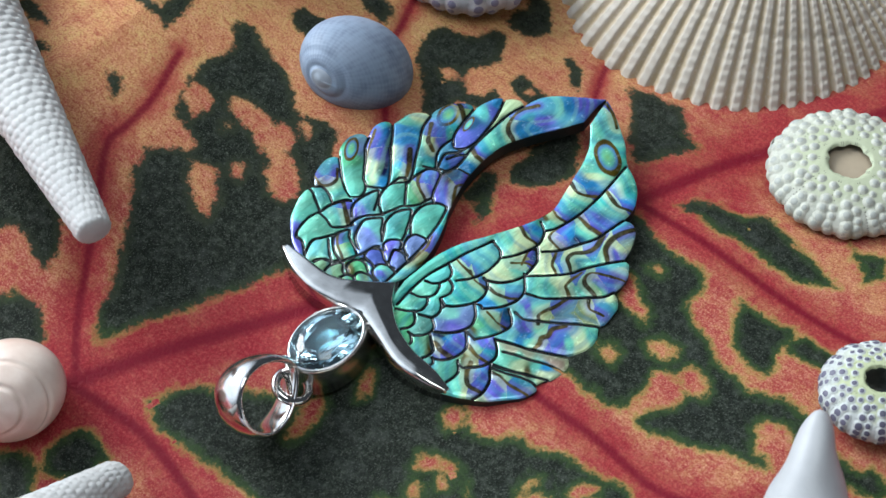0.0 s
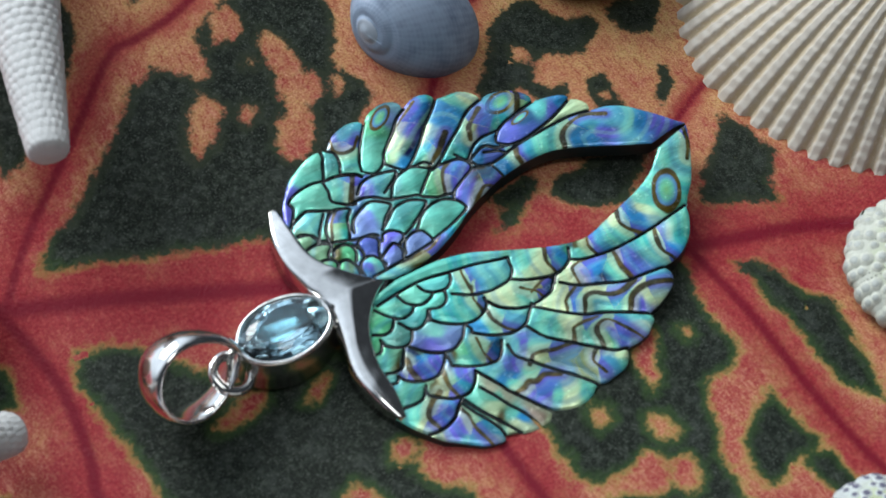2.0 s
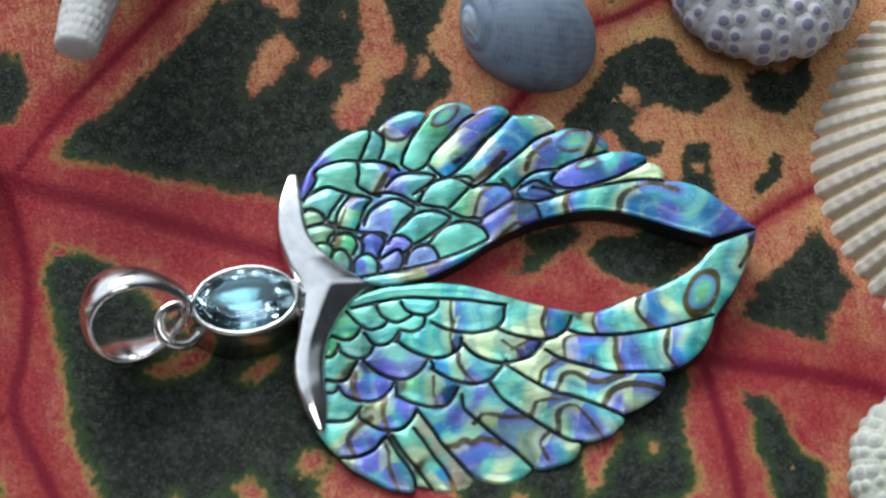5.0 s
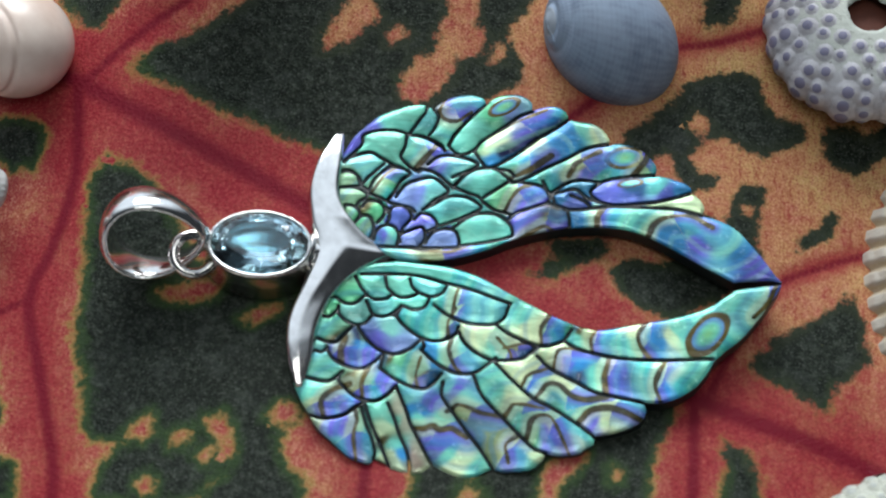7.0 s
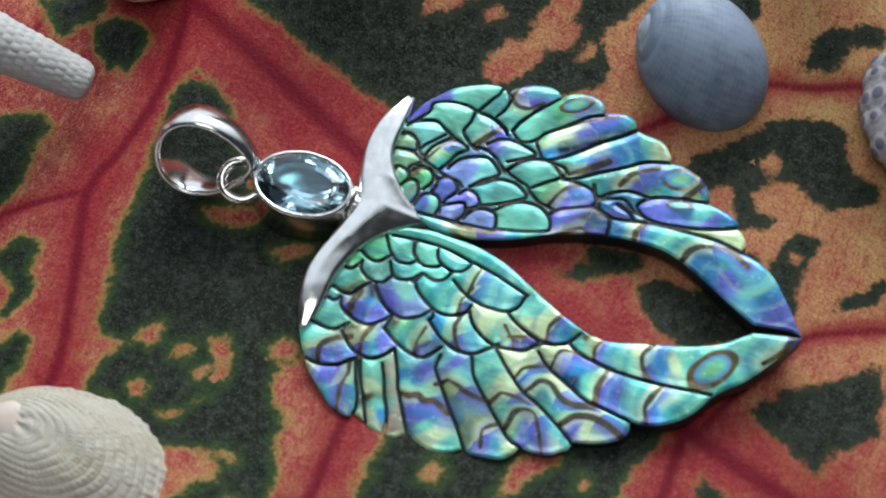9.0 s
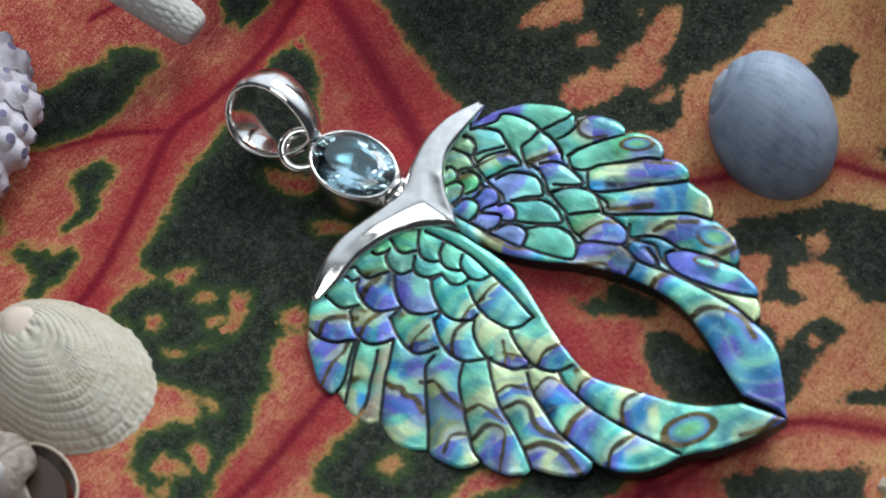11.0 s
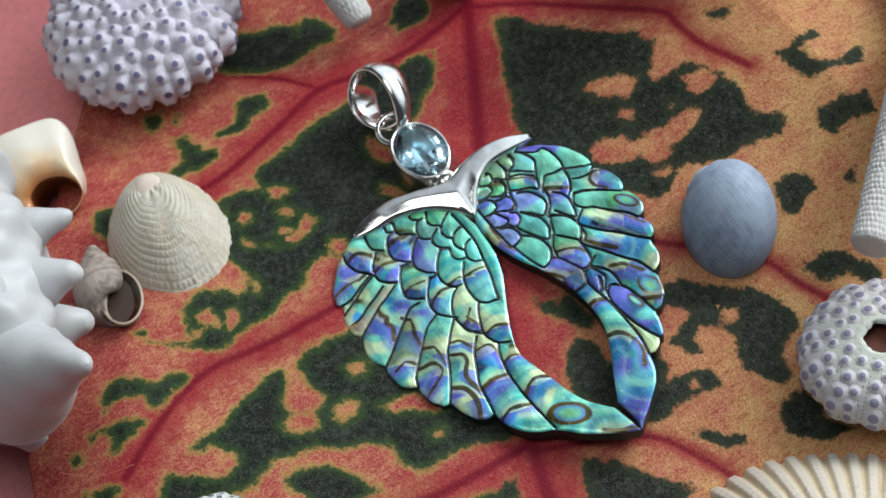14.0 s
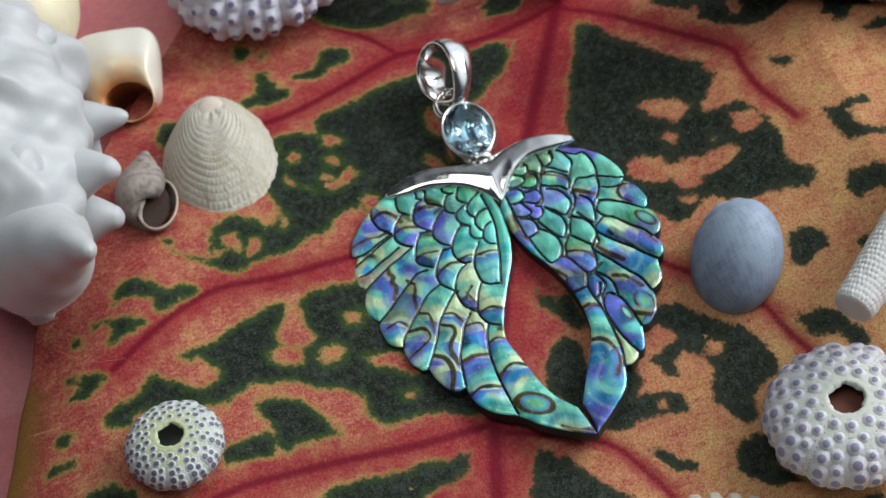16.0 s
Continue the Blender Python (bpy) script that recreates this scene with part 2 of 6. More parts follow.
def striped(name, color, dark, along, across, rough=0.5, rib=0.3, depth=0.0002, mottle=0.4, coat=0.0):
    """A shell with growth lines along one side of its skin and fine spiral lines along the other."""
    m, t, b = material(name)
    uv = node(t, "ShaderNodeUVMap").outputs["UV"]
    sep = node(t, "ShaderNodeSeparateXYZ", {0: uv})
    n = noise_node(t, 650, 5, 0.6)
    wob = math_node(t, "MULTIPLY", noise_node(t, 300, 3, 0.5), 0.35)
    lines = math_node(t, "SINE", math_node(t, "MULTIPLY", math_node(t, "ADD", sep.outputs["X"], math_node(t, "MULTIPLY", wob, 0.06)), along))
    fine = math_node(t, "SINE", math_node(t, "MULTIPLY", sep.outputs["Y"], across))
    v = math_node(t, "ADD", math_node(t, "MULTIPLY", lines, 0.040), math_node(t, "MULTIPLY", fine, 0.030))
    v = math_node(t, "ADD", v, math_node(t, "ADD", math_node(t, "MULTIPLY", n, mottle), 0.5 - mottle / 2))
    v = math_node(t, "ADD", v, math_node(t, "MULTIPLY", math_node(t, "SUBTRACT", noise_node(t, 130, 3, 0.5), 0.5), 0.6))
    t.links.new(ramp(t, v, [(0.2, dark), (0.55, color), (0.9, tuple(min(1, c * 1.2) for c in color))]), b.inputs["Base Color"])
    b.inputs["Roughness"].default_value, b.inputs["Coat Weight"].default_value = rough, coat
    bump(t, b, v, rib, depth)
    return m


def test_material(name, skin, crown):
    """The skin of an urchin shell: chalky, tinted round the opening, with lines of tiny pores from pole to pole."""
    m, t, b = material(name)
    uv = node(t, "ShaderNodeSeparateXYZ", {0: node(t, "ShaderNodeUVMap").outputs["UV"]})
    n = math_node(t, "ADD", math_node(t, "MULTIPLY", noise_node(t, 2200, 4, 0.6), 0.5), math_node(t, "MULTIPLY", noise_node(t, 380, 4, 0.6), 0.5))
    color = ramp(t, n, [(0.32, tuple(c * 0.74 for c in skin)), (0.5, skin), (0.7, tuple(min(1.0, c * 1.14) for c in skin))])
    near = math_node(t, "ADD", uv.outputs["Y"], math_node(t, "MULTIPLY", math_node(t, "SUBTRACT", noise_node(t, 500, 3, 0.5), 0.5), 0.25))
    color = mix(t, step_node(t, near, 0.70, 0.92, 0.0, 0.8), color, crown)
    turn = math_node(t, "ABSOLUTE", math_node(t, "SUBTRACT", math_node(t, "FRACT", math_node(t, "MULTIPLY", uv.outputs["X"], 10.0)), 0.5))
    band = math_node(t, "MULTIPLY", step_node(t, turn, 0.040, 0.050), step_node(t, turn, 0.085, 0.075))
    pore = math_node(t, "MULTIPLY", band, step_node(t, math_node(t, "SINE", math_node(t, "MULTIPLY", uv.outputs["Y"], 190.0)), 0.45, 0.75))
    color = mix(t, math_node(t, "MULTIPLY", pore, 0.75), color, (0.10, 0.09, 0.08))
    t.links.new(color, b.inputs["Base Color"])
    b.inputs["Roughness"].default_value = 0.65
    bump(t, b, math_node(t, "SUBTRACT", n, math_node(t, "MULTIPLY", pore, 0.6)), 0.6, 0.0003)
    return m


def urchin_material(name, skin, spot, tint, low=0.45, high=0.85):
    m, t, b = material(name)
    knob = math_node(t, "ADD", attribute(t, "knob"), math_node(t, "MULTIPLY", math_node(t, "SUBTRACT", noise_node(t, 1500, 3, 0.5), 0.5), 0.3))
    n = noise_node(t, 420, 5, 0.6)
    base = mix(t, step_node(t, n, 0.40, 0.66), skin, tint)
    base = mix(t, step_node(t, noise_node(t, 2600, 3, 0.6), 0.55, 0.8, 0.0, 0.4), base, (0.86, 0.86, 0.82))
    t.links.new(mix(t, step_node(t, knob, low, high), base, spot), b.inputs["Base Color"])
    b.inputs["Roughness"].default_value = 0.6
    bump(t, b, noise_node(t, 2200, 4, 0.6), 0.4, 0.0002)
    return m


def mouth_material():
    """The glossy inside of a shell's mouth: brown in the depth, orange at the edge, cream on the lip."""
    m, t, b = material("orange_mouth")
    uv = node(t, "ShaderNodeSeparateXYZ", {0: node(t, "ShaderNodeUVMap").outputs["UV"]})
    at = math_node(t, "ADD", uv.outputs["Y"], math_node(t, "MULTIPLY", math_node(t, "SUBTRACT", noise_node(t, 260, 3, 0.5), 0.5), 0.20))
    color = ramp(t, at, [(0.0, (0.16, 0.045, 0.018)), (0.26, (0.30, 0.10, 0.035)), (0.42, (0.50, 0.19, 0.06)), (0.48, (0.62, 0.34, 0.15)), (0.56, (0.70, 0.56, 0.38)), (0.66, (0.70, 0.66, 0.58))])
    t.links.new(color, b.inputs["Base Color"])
    b.inputs["Roughness"].default_value, b.inputs["Coat Weight"].default_value = 0.3, 0.3
    return m


LEAF = leaf_material()
CLOTH = plain("pink_satin", (0.72, 0.235, 0.245), 0.45, 0.0, 0.25, 5000, 0.5, 0.0002)
VEIN = plain("leaf_vein", (0.20, 0.010, 0.026), 0.75, 0.0, 0.5, 1800, 0.5, 0.0002)
PALE_VEIN = plain("pale_leaf_vein", (0.44, 0.17, 0.09), 0.6, 0.0, 0.3, 1800, 0.4, 0.0002)
SILVER = silver_material()
NACRE = nacre_material()
# dark shell edge, its colour taken down further for the shadow in the hole
SHADED_EDGE = plain("shaded_shell_edge", (0.014, 0.024, 0.024), 0.45, 0.0, 0.5, 900, 0.3, 0.0001)
SATIN = plain("satin_silver", (0.76, 0.75, 0.73), 0.24, 1.0, 0.12, 500, 0.15, 0.0002)
GEM = gem_material()
SNAIL = striped("blue_grey_shell", (0.27, 0.34, 0.45), (0.13, 0.17, 0.25), 300.0, 260.0, 0.55, 0.14, 0.0002, 0.75)
PINKSHELL = striped("cream_pink_shell", (0.80, 0.68, 0.60), (0.60, 0.44, 0.36), 40.0, 20.0, 0.35, 0.1, 0.0001, 0.3, 0.3)
COCKLE = urchin_material("cream_cockle", (0.46, 0.37, 0.24), (0.53, 0.48, 0.41), (0.48, 0.40, 0.29), 0.25, 0.85)
LIMPET = striped("white_limpet", (0.52, 0.485, 0.41), (0.42, 0.36, 0.24), 0.0, 95.0, 0.6, 0.5, 0.0004, 0.6)
GREYSNAIL = striped("brown_grey_shell", (0.33, 0.275, 0.24), (0.075, 0.055, 0.045), 60.0, 90.0, 0.6, 0.7, 0.0005, 1.1)
# dark brown for the cap that imitates the shaded inside of a mouth
APERTURE_SHADE = plain("aperture_shade", (0.045, 0.026, 0.018), 0.35, 0.0, 0.3, 900)
MUREX = plain("white_murex", (0.48, 0.49, 0.50), 0.45, 0.0, 0.12, 330, 0.25, 0.0006)
YELLOWISH = plain("yellowish_shell", (0.74, 0.66, 0.47), 0.4, 0.0, 0.2, 200)
ORANGE = mouth_material()
STAR = plain("white_starfish", (0.51, 0.51, 0.50), 0.75, 0.0, 0.16, 900, 0.4, 0.0003)
URCHIN_LILAC = test_material("lilac_white_test", (0.56, 0.55, 0.58), (0.55, 0.59, 0.51))
URCHIN_GREEN = test_material("greenish_white_test", (0.54, 0.55, 0.47), (0.50, 0.55, 0.35))
URCHIN_SMALL = test_material("yellowish_white_test", (0.54, 0.57, 0.55), (0.50, 0.56, 0.28))
URCHIN_PURPLE = test_material("purple_white_test", (0.54, 0.52, 0.60), (0.48, 0.46, 0.57))
KNOB_LILAC = plain("lilac_knob", (0.24, 0.23, 0.34), 0.5, 0.0, 0.25, 700)
KNOB_GREY = plain("grey_knob", (0.42, 0.44, 0.40), 0.5, 0.0, 0.25, 700)
KNOB_DARK = plain("dark_knob", (0.12, 0.115, 0.17), 0.5, 0.0, 0.35, 900)
KNOB_PURPLE = plain("purple_knob", (0.15, 0.14, 0.26), 0.5, 0.0, 0.35, 900)


# ---- building helpers; all lengths below are in centimetres ----
ORIGIN = {}


def thing(name, at, label, category, group="", kind=""):
    ob = new(name)
    ob.empty_display_size = 0.005
    ob.location = Vector(at) * CM
    ORIGIN[ob] = Vector(at)
    return tagged(ob, label, category, group, kind)


def part(name, shape, mats, parent=None, label="", smooth=True):
    """One mesh object from (verts, faces[, slots[, uvs, values]]) in world centimetres, under a thing or a part."""
    verts, faces = shape["v"], shape["f"]
    base = ORIGIN[parent] if parent else Vector((0, 0, 0))
    me = bpy.data.meshes.new(name)
    me.from_pydata([((x - base.x) * CM, (y - base.y) * CM, (z - base.z) * CM) for x, y, z in verts], [], faces)
    for mt in mats if isinstance(mats, (list, tuple)) else [mats]:
        me.materials.append(mt)
    if "slot" in shape:
        me.polygons.foreach_set("material_index", shape["slot"])
    me.polygons.foreach_set("use_smooth", [smooth] * len(me.polygons))
    if "uv" in shape:
        layer = me.uv_layers.new(name="UVMap")
        idx = np.empty(len(me.loops), dtype=np.int32)
        me.loops.foreach_get("vertex_index", idx)
        layer.data.foreach_set("uv", np.asarray(shape["uv"], dtype=np.float32)[idx].ravel())
    for key, vals in shape.get("attr", {}).items():
        a = me.attributes.new(key, "FLOAT", "POINT")
        a.data.foreach_set("value", np.asarray(vals, dtype=np.float32))
    me.update()
    ob = new(name, me)
    if parent:
        ob.parent = parent
        ORIGIN[ob] = base
    if label:
        ob["label"] = label
    return ob


def grid(nu, nv, fn, wrap_u=False, wrap_v=False):
    """A sheet of nu by nv points; fn(u, v) gives a place for u and v from 0 to 1."""
    v, uv = [], []
    for i in range(nu):
        for j in range(nv):
            a, c = i / (nu if wrap_u else nu - 1), j / (nv if wrap_v else nv - 1)
            v.append(tuple(fn(a, c)))
            uv.append((a, c))
    f = []
    for i in range(nu if wrap_u else nu - 1):
        for j in range(nv if wrap_v else nv - 1):
            i2, j2 = (i + 1) % nu, (j + 1) % nv
            f.append((i * nv + j, i2 * nv + j, i2 * nv + j2, i * nv + j2))
    return {"v": v, "f": f, "uv": uv}


def curve(points, n):
    """n points along a smooth line through the given ones."""
    p = [Vector(q) for q in points]
    p = [2 * p[0] - p[1]] + p + [2 * p[-1] - p[-2]]
    out = []
    for k in range(n):
        s = k / (n - 1) * (len(p) - 3)
        i = min(int(s), len(p) - 4)
        t = s - i
        a, b, c, d = p[i:i + 4]
        out.append(0.5 * (2 * b + (c - a) * t + (2 * a - 5 * b + 4 * c - d) * t * t + (3 * b - a - 3 * c + d) * t ** 3))
    return out


def tube(points, radius, n=12, steps=60, closed=False, flat=1.0):
    """A round bar along a line; radius(s) for s from 0 to 1."""
    line = curve(points, steps)
    v, f = [], []
    up = Vector((0, 0, 1))
    for k, p in enumerate(line):
        d = (line[min(k + 1, steps - 1)] - line[max(k - 1, 0)]).normalized()
        side = d.cross(up)
        side = side.normalized() if side.length > 0.05 else Vector((1, 0, 0))
        top = side.cross(d)
        r = radius(k / (steps - 1))
        for j in range(n):
            a = 2 * math.pi * j / n
            v.append(tuple(p + side * (r * math.cos(a)) + top * (r * flat * math.sin(a))))
    for k in range(steps - 1):
        for j in range(n):
            f.append((k * n + j, (k + 1) * n + j, (k + 1) * n + (j + 1) % n, k * n + (j + 1) % n))
    f += [tuple(range(n - 1, -1, -1)), tuple(range((steps - 1) * n, steps * n))]
    return {"v": v, "f": f, "uv": [(i // n / steps, i % n / n) for i in range(len(v))]}


def ring(center, axis, r, wire, n=40, m=12, squash=1.0):
    q = Vector(axis).to_track_quat("Z", "Y").to_matrix()
    c = Vector(center)

    def fn(u, v):
        a, b = 2 * math.pi * u, 2 * math.pi * v
        return c + q @ Vector(((r + wire * math.cos(b)) * math.cos(a), (r * squash + wire * math.cos(b)) * math.sin(a), wire * math.sin(b)))
    return grid(n, m, fn, True, True)


def ground(x, y):
    """The gentle saddle of the leaf."""
    x, y = np.clip(x, -4.5, 4.5), np.clip(y, -4.5, 4.5)
    # the far side curls up
    rise = 0.08 * (np.sqrt((y - 1.5) ** 2 + 0.16) + y - 1.5) * np.clip((3.0 - x) / 1.7, 0, 1) * np.clip((x + 3.6) / 1.1, 0, 1)
    return 0.0008 - 0.0039 * x + 0.0126 * y - 0.0246 * x * x - 0.0088 * x * y + 0.0143 * y * y + rise


# ---- the cloth under everything ----
def cloth_shape():
    def fn(u, v):
        a, b = 2 * u - 1, 2 * v - 1
        x, y = 70 * abs(a) ** 2.2 * (1 if a > 0 else -1), 70 * abs(b) ** 2.2 * (1 if b > 0 else -1)
        fold = 0.05 * math.sin(0.5 * x + 0.9 * y) * (1 if x * x + y * y > 64 else 0)
        drop = 0.9 * min(1.0, max(0.0, (x + 2.5) / 2.5)) * min(1.0, max(0.0, (-4.5 - y) / 1.0))
        return x, y, float(ground(x, y)) - 0.20 - abs(fold) - drop
    return grid(121, 121, fn)


cloth = tagged(part("ground", cloth_shape(), CLOTH), "pink satin cloth spread out under the leaf", "cloth", kind="structure")

# ---- the croton leaf ----
ALONG, ACROSS = Vector((0.912, -0.410)), Vector((-0.410, -0.912))
PATCHES, BARE = [], []


def patch(*corners):
    """A dark green blotch of the leaf, by its corners."""
    PATCHES.append(np.array(corners))


def bare(*corners):
    """A red island inside a blotch."""
    BARE.append(np.array(corners))


patch((-2.73, 1.94), (-2.49, 2.17), (-2.20, 2.27), (-1.71, 2.55), (-1.30, 2.88), (-0.98, 3.15), (-0.75, 3.21), (-0.55, 3.05), (-0.42, 2.94), (-0.19, 3.32), (0.14, 3.49), (0.45, 3.52), (0.66, 3.55), (0.88, 3.54), (1.08, 3.64), (1.19, 3.75), (1.35, 3.72), (1.40, 3.59), (1.29, 3.41), (1.27, 3.19), (1.22, 2.98), (1.07, 2.66), (0.91, 2.50), (0.92, 2.34), (1.05, 2.17), (1.12, 1.96), (0.86, 1.83), (0.57, 1.63), (0.06, 1.19), (-0.79, 1.10), (-1.33, 1.31), (-1.68, 1.48), (-2.24, 1.71))
patch((-2.08, 3.38), (-1.74, 3.37), (-1.50, 3.51), (-1.29, 3.75), (-1.19, 4.03), (-1.20, 4.31), (-1.26, 4.45), (-1.63, 4.60), (-2.46, 3.52))
patch((-1.18, 4.85), (-0.87, 4.68), (-0.68, 4.80), (-0.68, 5.00), (-0.83, 5.14), (-0.76, 5.56), (-0.94, 5.64))
patch((-0.47, 5.06), (-0.51, 5.27), (-0.49, 5.69), (-0.27, 5.60), (-0.37, 5.13))
patch((-0.61, 3.87), (-0.56, 4.01), (-0.43, 4.15), (-0.34, 4.04), (-0.42, 3.88))
patch((0.48, 4.16), (0.54, 4.33), (0.52, 4.52), (0.56, 4.74), (0.69, 4.72), (0.66, 4.54), (0.69, 4.41), (0.87, 4.41), (1.01, 4.58), (1.12, 4.99), (1.31, 4.90), (1.05, 4.26), (0.85, 4.16))
patch((1.43, 4.10), (1.46, 4.32), (1.56, 4.79), (1.88, 4.66), (1.76, 4.26), (1.80, 4.10), (1.61, 4.03))
patch((1.81, 3.16), (1.84, 3.41), (2.01, 3.60), (2.15, 3.58), (2.22, 3.33), (2.28, 3.19), (2.18, 3.05))
patch((2.25, 3.83), (2.18, 4.01), (2.18, 4.16), (2.38, 3.97))
patch((2.78, 2.87), (2.82, 3.15), (2.94, 3.40), (3.12, 3.47), (3.33, 3.60), (3.55, 3.55), (3.43, 3.34), (3.29, 3.29), (3.18, 3.22), (3.14, 3.02), (3.02, 2.92))
patch((2.01, 1.28), (2.09, 1.58), (2.34, 1.79), (2.58, 1.99), (2.62, 2.16), (2.82, 2.30), (3.09, 2.38), (3.29, 2.41), (3.45, 2.31), (3.45, 2.12), (3.58, 2.04), (3.85, 1.96), (3.86, 1.78), (3.66, 1.64), (3.46, 1.51), (3.25, 1.57), (3.05, 1.67), (2.90, 1.57), (2.75, 1.41), (2.81, 1.24), (3.05, 1.25), (2.94, 1.11), (2.75, 1.08), (2.71, 0.98), (2.62, 1.16), (2.51, 1.39), (2.32, 1.24), (2.17, 0.96), (1.99, 1.03))
patch((2.57, 0.37), (2.77, 0.81), (2.97, 0.81), (3.08, 0.69), (3.14, 0.96), (3.26, 1.17), (3.51, 1.22), (3.44, 0.92), (3.42, 0.64), (3.45, 0.41), (3.38, 0.22), (3.18, 0.08), (2.95, 0.31))
patch((3.77, 0.55), (3.83, 0.74), (3.99, 0.86), (4.13, 1.06), (4.23, 1.02), (4.16, 0.83), (3.95, 0.66))
patch((4.03, 1.63), (4.03, 1.93), (4.17, 2.01), (4.45, 1.97), (4.76, 2.13), (4.74, 1.85), (4.56, 1.64), (4.36, 1.51), (4.14, 1.52))
patch((1.49, 0.20), (1.43, 0.37), (1.71, 0.42), (1.98, 0.47), (1.98, 0.29), (1.81, 0.16))
patch((2.03, 0.10), (2.20, 0.23), (2.52, 0.26), (2.91, 0.26), (3.22, 0.15), (3.06, -0.07), (2.64, -0.28), (2.32, -0.23), (2.15, -0.10))
patch((1.26, -0.01), (1.41, 0.13), (1.79, 0.31), (1.87, 0.24), (1.65, 0.08), (1.46, -0.03))
patch((3.39, -0.68), (3.44, -0.56), (3.64, -0.38), (3.95, -0.13), (4.18, -0.00), (4.40, -0.09), (4.08, -1.10), (3.71, -0.85))
patch((3.40, -0.74), (3.64, -0.55), (3.89, -0.30), (4.20, -0.04), (4.34, 0.20), (4.54, -0.50), (4.19, -0.79), (3.90, -0.89), (3.60, -0.87))
patch((3.10, -3.11), (3.11, -2.76), (3.11, -2.27), (3.11, -1.77), (3.13, -1.46), (3.33, -1.56), (3.48, -1.82), (3.52, -2.12), (3.70, -2.31), (3.32, -3.59))
patch((0.45, -2.87), (0.27, -2.71), (0.26, -2.49), (0.32, -2.32), (0.34, -2.14), (0.32, -1.94), (0.67, -1.75), (1.07, -1.64), (1.49, -1.47), (1.96, -1.33), (2.38, -1.10), (2.72, -0.92), (2.72, -1.21), (2.59, -1.53), (2.51, -1.79), (2.46, -2.06), (2.53, -2.23), (2.43, -2.41), (2.28, -2.51), (2.04, -2.48), (1.83, -2.74), (1.74, -3.00), (1.58, -3.24), (1.50, -3.51), (1.43, -3.71), (1.51, -3.87), (1.63, -4.04), (1.61, -4.25), (1.44, -4.78), (1.40, -5.06), (1.39, -5.20), (1.48, -5.29), (1.40, -5.56), (1.25, -5.56), (1.16, -5.36), (1.07, -5.13), (0.87, -4.86), (1.03, -4.68), (1.19, -4.50), (1.29, -4.31), (1.22, -4.12), (0.94, -4.16), (0.81, -4.27), (0.86, -4.42), (0.76, -4.51), (0.69, -4.38), (0.69, -4.10), (0.58, -3.86), (0.44, -3.60), (0.36, -3.29), (0.38, -3.07), (0.64, -3.13), (0.79, -3.24), (0.97, -3.23), (1.08, -2.96), (1.02, -2.80), (0.81, -2.89))
patch((1.71, -3.78), (1.69, -3.56), (1.82, -3.24), (2.11, -3.03), (2.41, -2.87), (2.46, -2.95), (2.41, -3.26), (2.48, -3.56), (2.33, -3.66), (2.09, -3.63), (1.89, -3.75))
patch((2.26, -4.30), (2.17, -4.18), (2.12, -3.92), (2.15, -3.68), (2.33, -3.66), (2.49, -3.77), (2.45, -4.04), (2.40, -4.30))
patch((-0.60, -5.12), (-0.65, -4.98), (-0.74, -4.85), (-0.71, -4.71), (-0.57, -4.58), (-0.44, -4.49), (-0.35, -4.38), (-0.36, -4.22), (-0.27, -4.07), (-0.19, -4.03), (-0.13, -4.14), (-0.12, -4.30), (-0.06, -4.44), (-0.02, -4.58), (-0.13, -4.63), (-0.23, -4.63), (-0.31, -4.75), (-0.38, -4.87), (-0.40, -4.98), (-0.33, -5.09), (-0.36, -5.19), (-0.45, -5.11))
patch((-0.25, -5.44), (-0.23, -5.37), (-0.21, -5.26), (-0.16, -5.09), (-0.09, -4.93), (-0.00, -4.86), (0.10, -4.74), (0.12, -4.86), (0.15, -4.97), (0.19, -5.11), (0.26, -5.22), (0.25, -5.33), (0.14, -5.32), (0.05, -5.24), (-0.06, -5.26), (-0.11, -5.35), (-0.10, -5.47))
patch((-0.17, -5.73), (-0.07, -5.66), (0.04, -5.67), (-0.02, -5.78))
patch((0.54, -5.71), (0.62, -5.55), (0.73, -5.49), (0.75, -5.62), (0.65, -5.76))
patch((-1.30, -2.76), (-1.38, -2.60), (-1.31, -2.39), (-1.10, -2.17), (-0.85, -2.06), (-0.67, -2.12), (-0.55, -2.31), (-0.58, -2.49), (-0.47, -2.63), (-0.44, -2.81), (-0.40, -2.99), (-0.39, -3.19), (-0.36, -3.36), (-0.35, -3.53), (-0.43, -3.68), (-0.53, -3.79), (-0.75, -4.03), (-0.97, -4.22), (-0.81, -4.00), (-0.64, -3.73), (-0.83, -3.80), (-0.98, -3.70), (-1.17, -3.67), (-1.25, -3.47), (-1.28, -3.30), (-1.17, -3.15), (-1.03, -3.02), (-0.90, -2.93), (-0.77, -2.75), (-0.81, -2.67), (-1.01, -2.71), (-1.16, -2.79))
patch((-2.52, -2.33), (-2.38, -2.01), (-2.13, -1.84), (-1.78, -1.75), (-1.12, -1.56), (-0.91, -1.63), (-0.88, -1.89), (-1.02, -2.09), (-1.21, -2.13), (-1.42, -2.25), (-1.52, -2.43), (-1.73, -2.52), (-1.52, -2.61), (-1.48, -2.76), (-1.70, -2.83), (-1.85, -2.77), (-2.01, -2.58), (-2.35, -2.44))
patch((-1.20, -4.28), (-1.20, -4.19), (-1.11, -4.16), (-1.07, -4.23), (-1.13, -4.30))
patch((-3.46, -3.85), (-3.40, -3.63), (-3.18, -3.68), (-2.92, -3.92), (-3.09, -4.05))
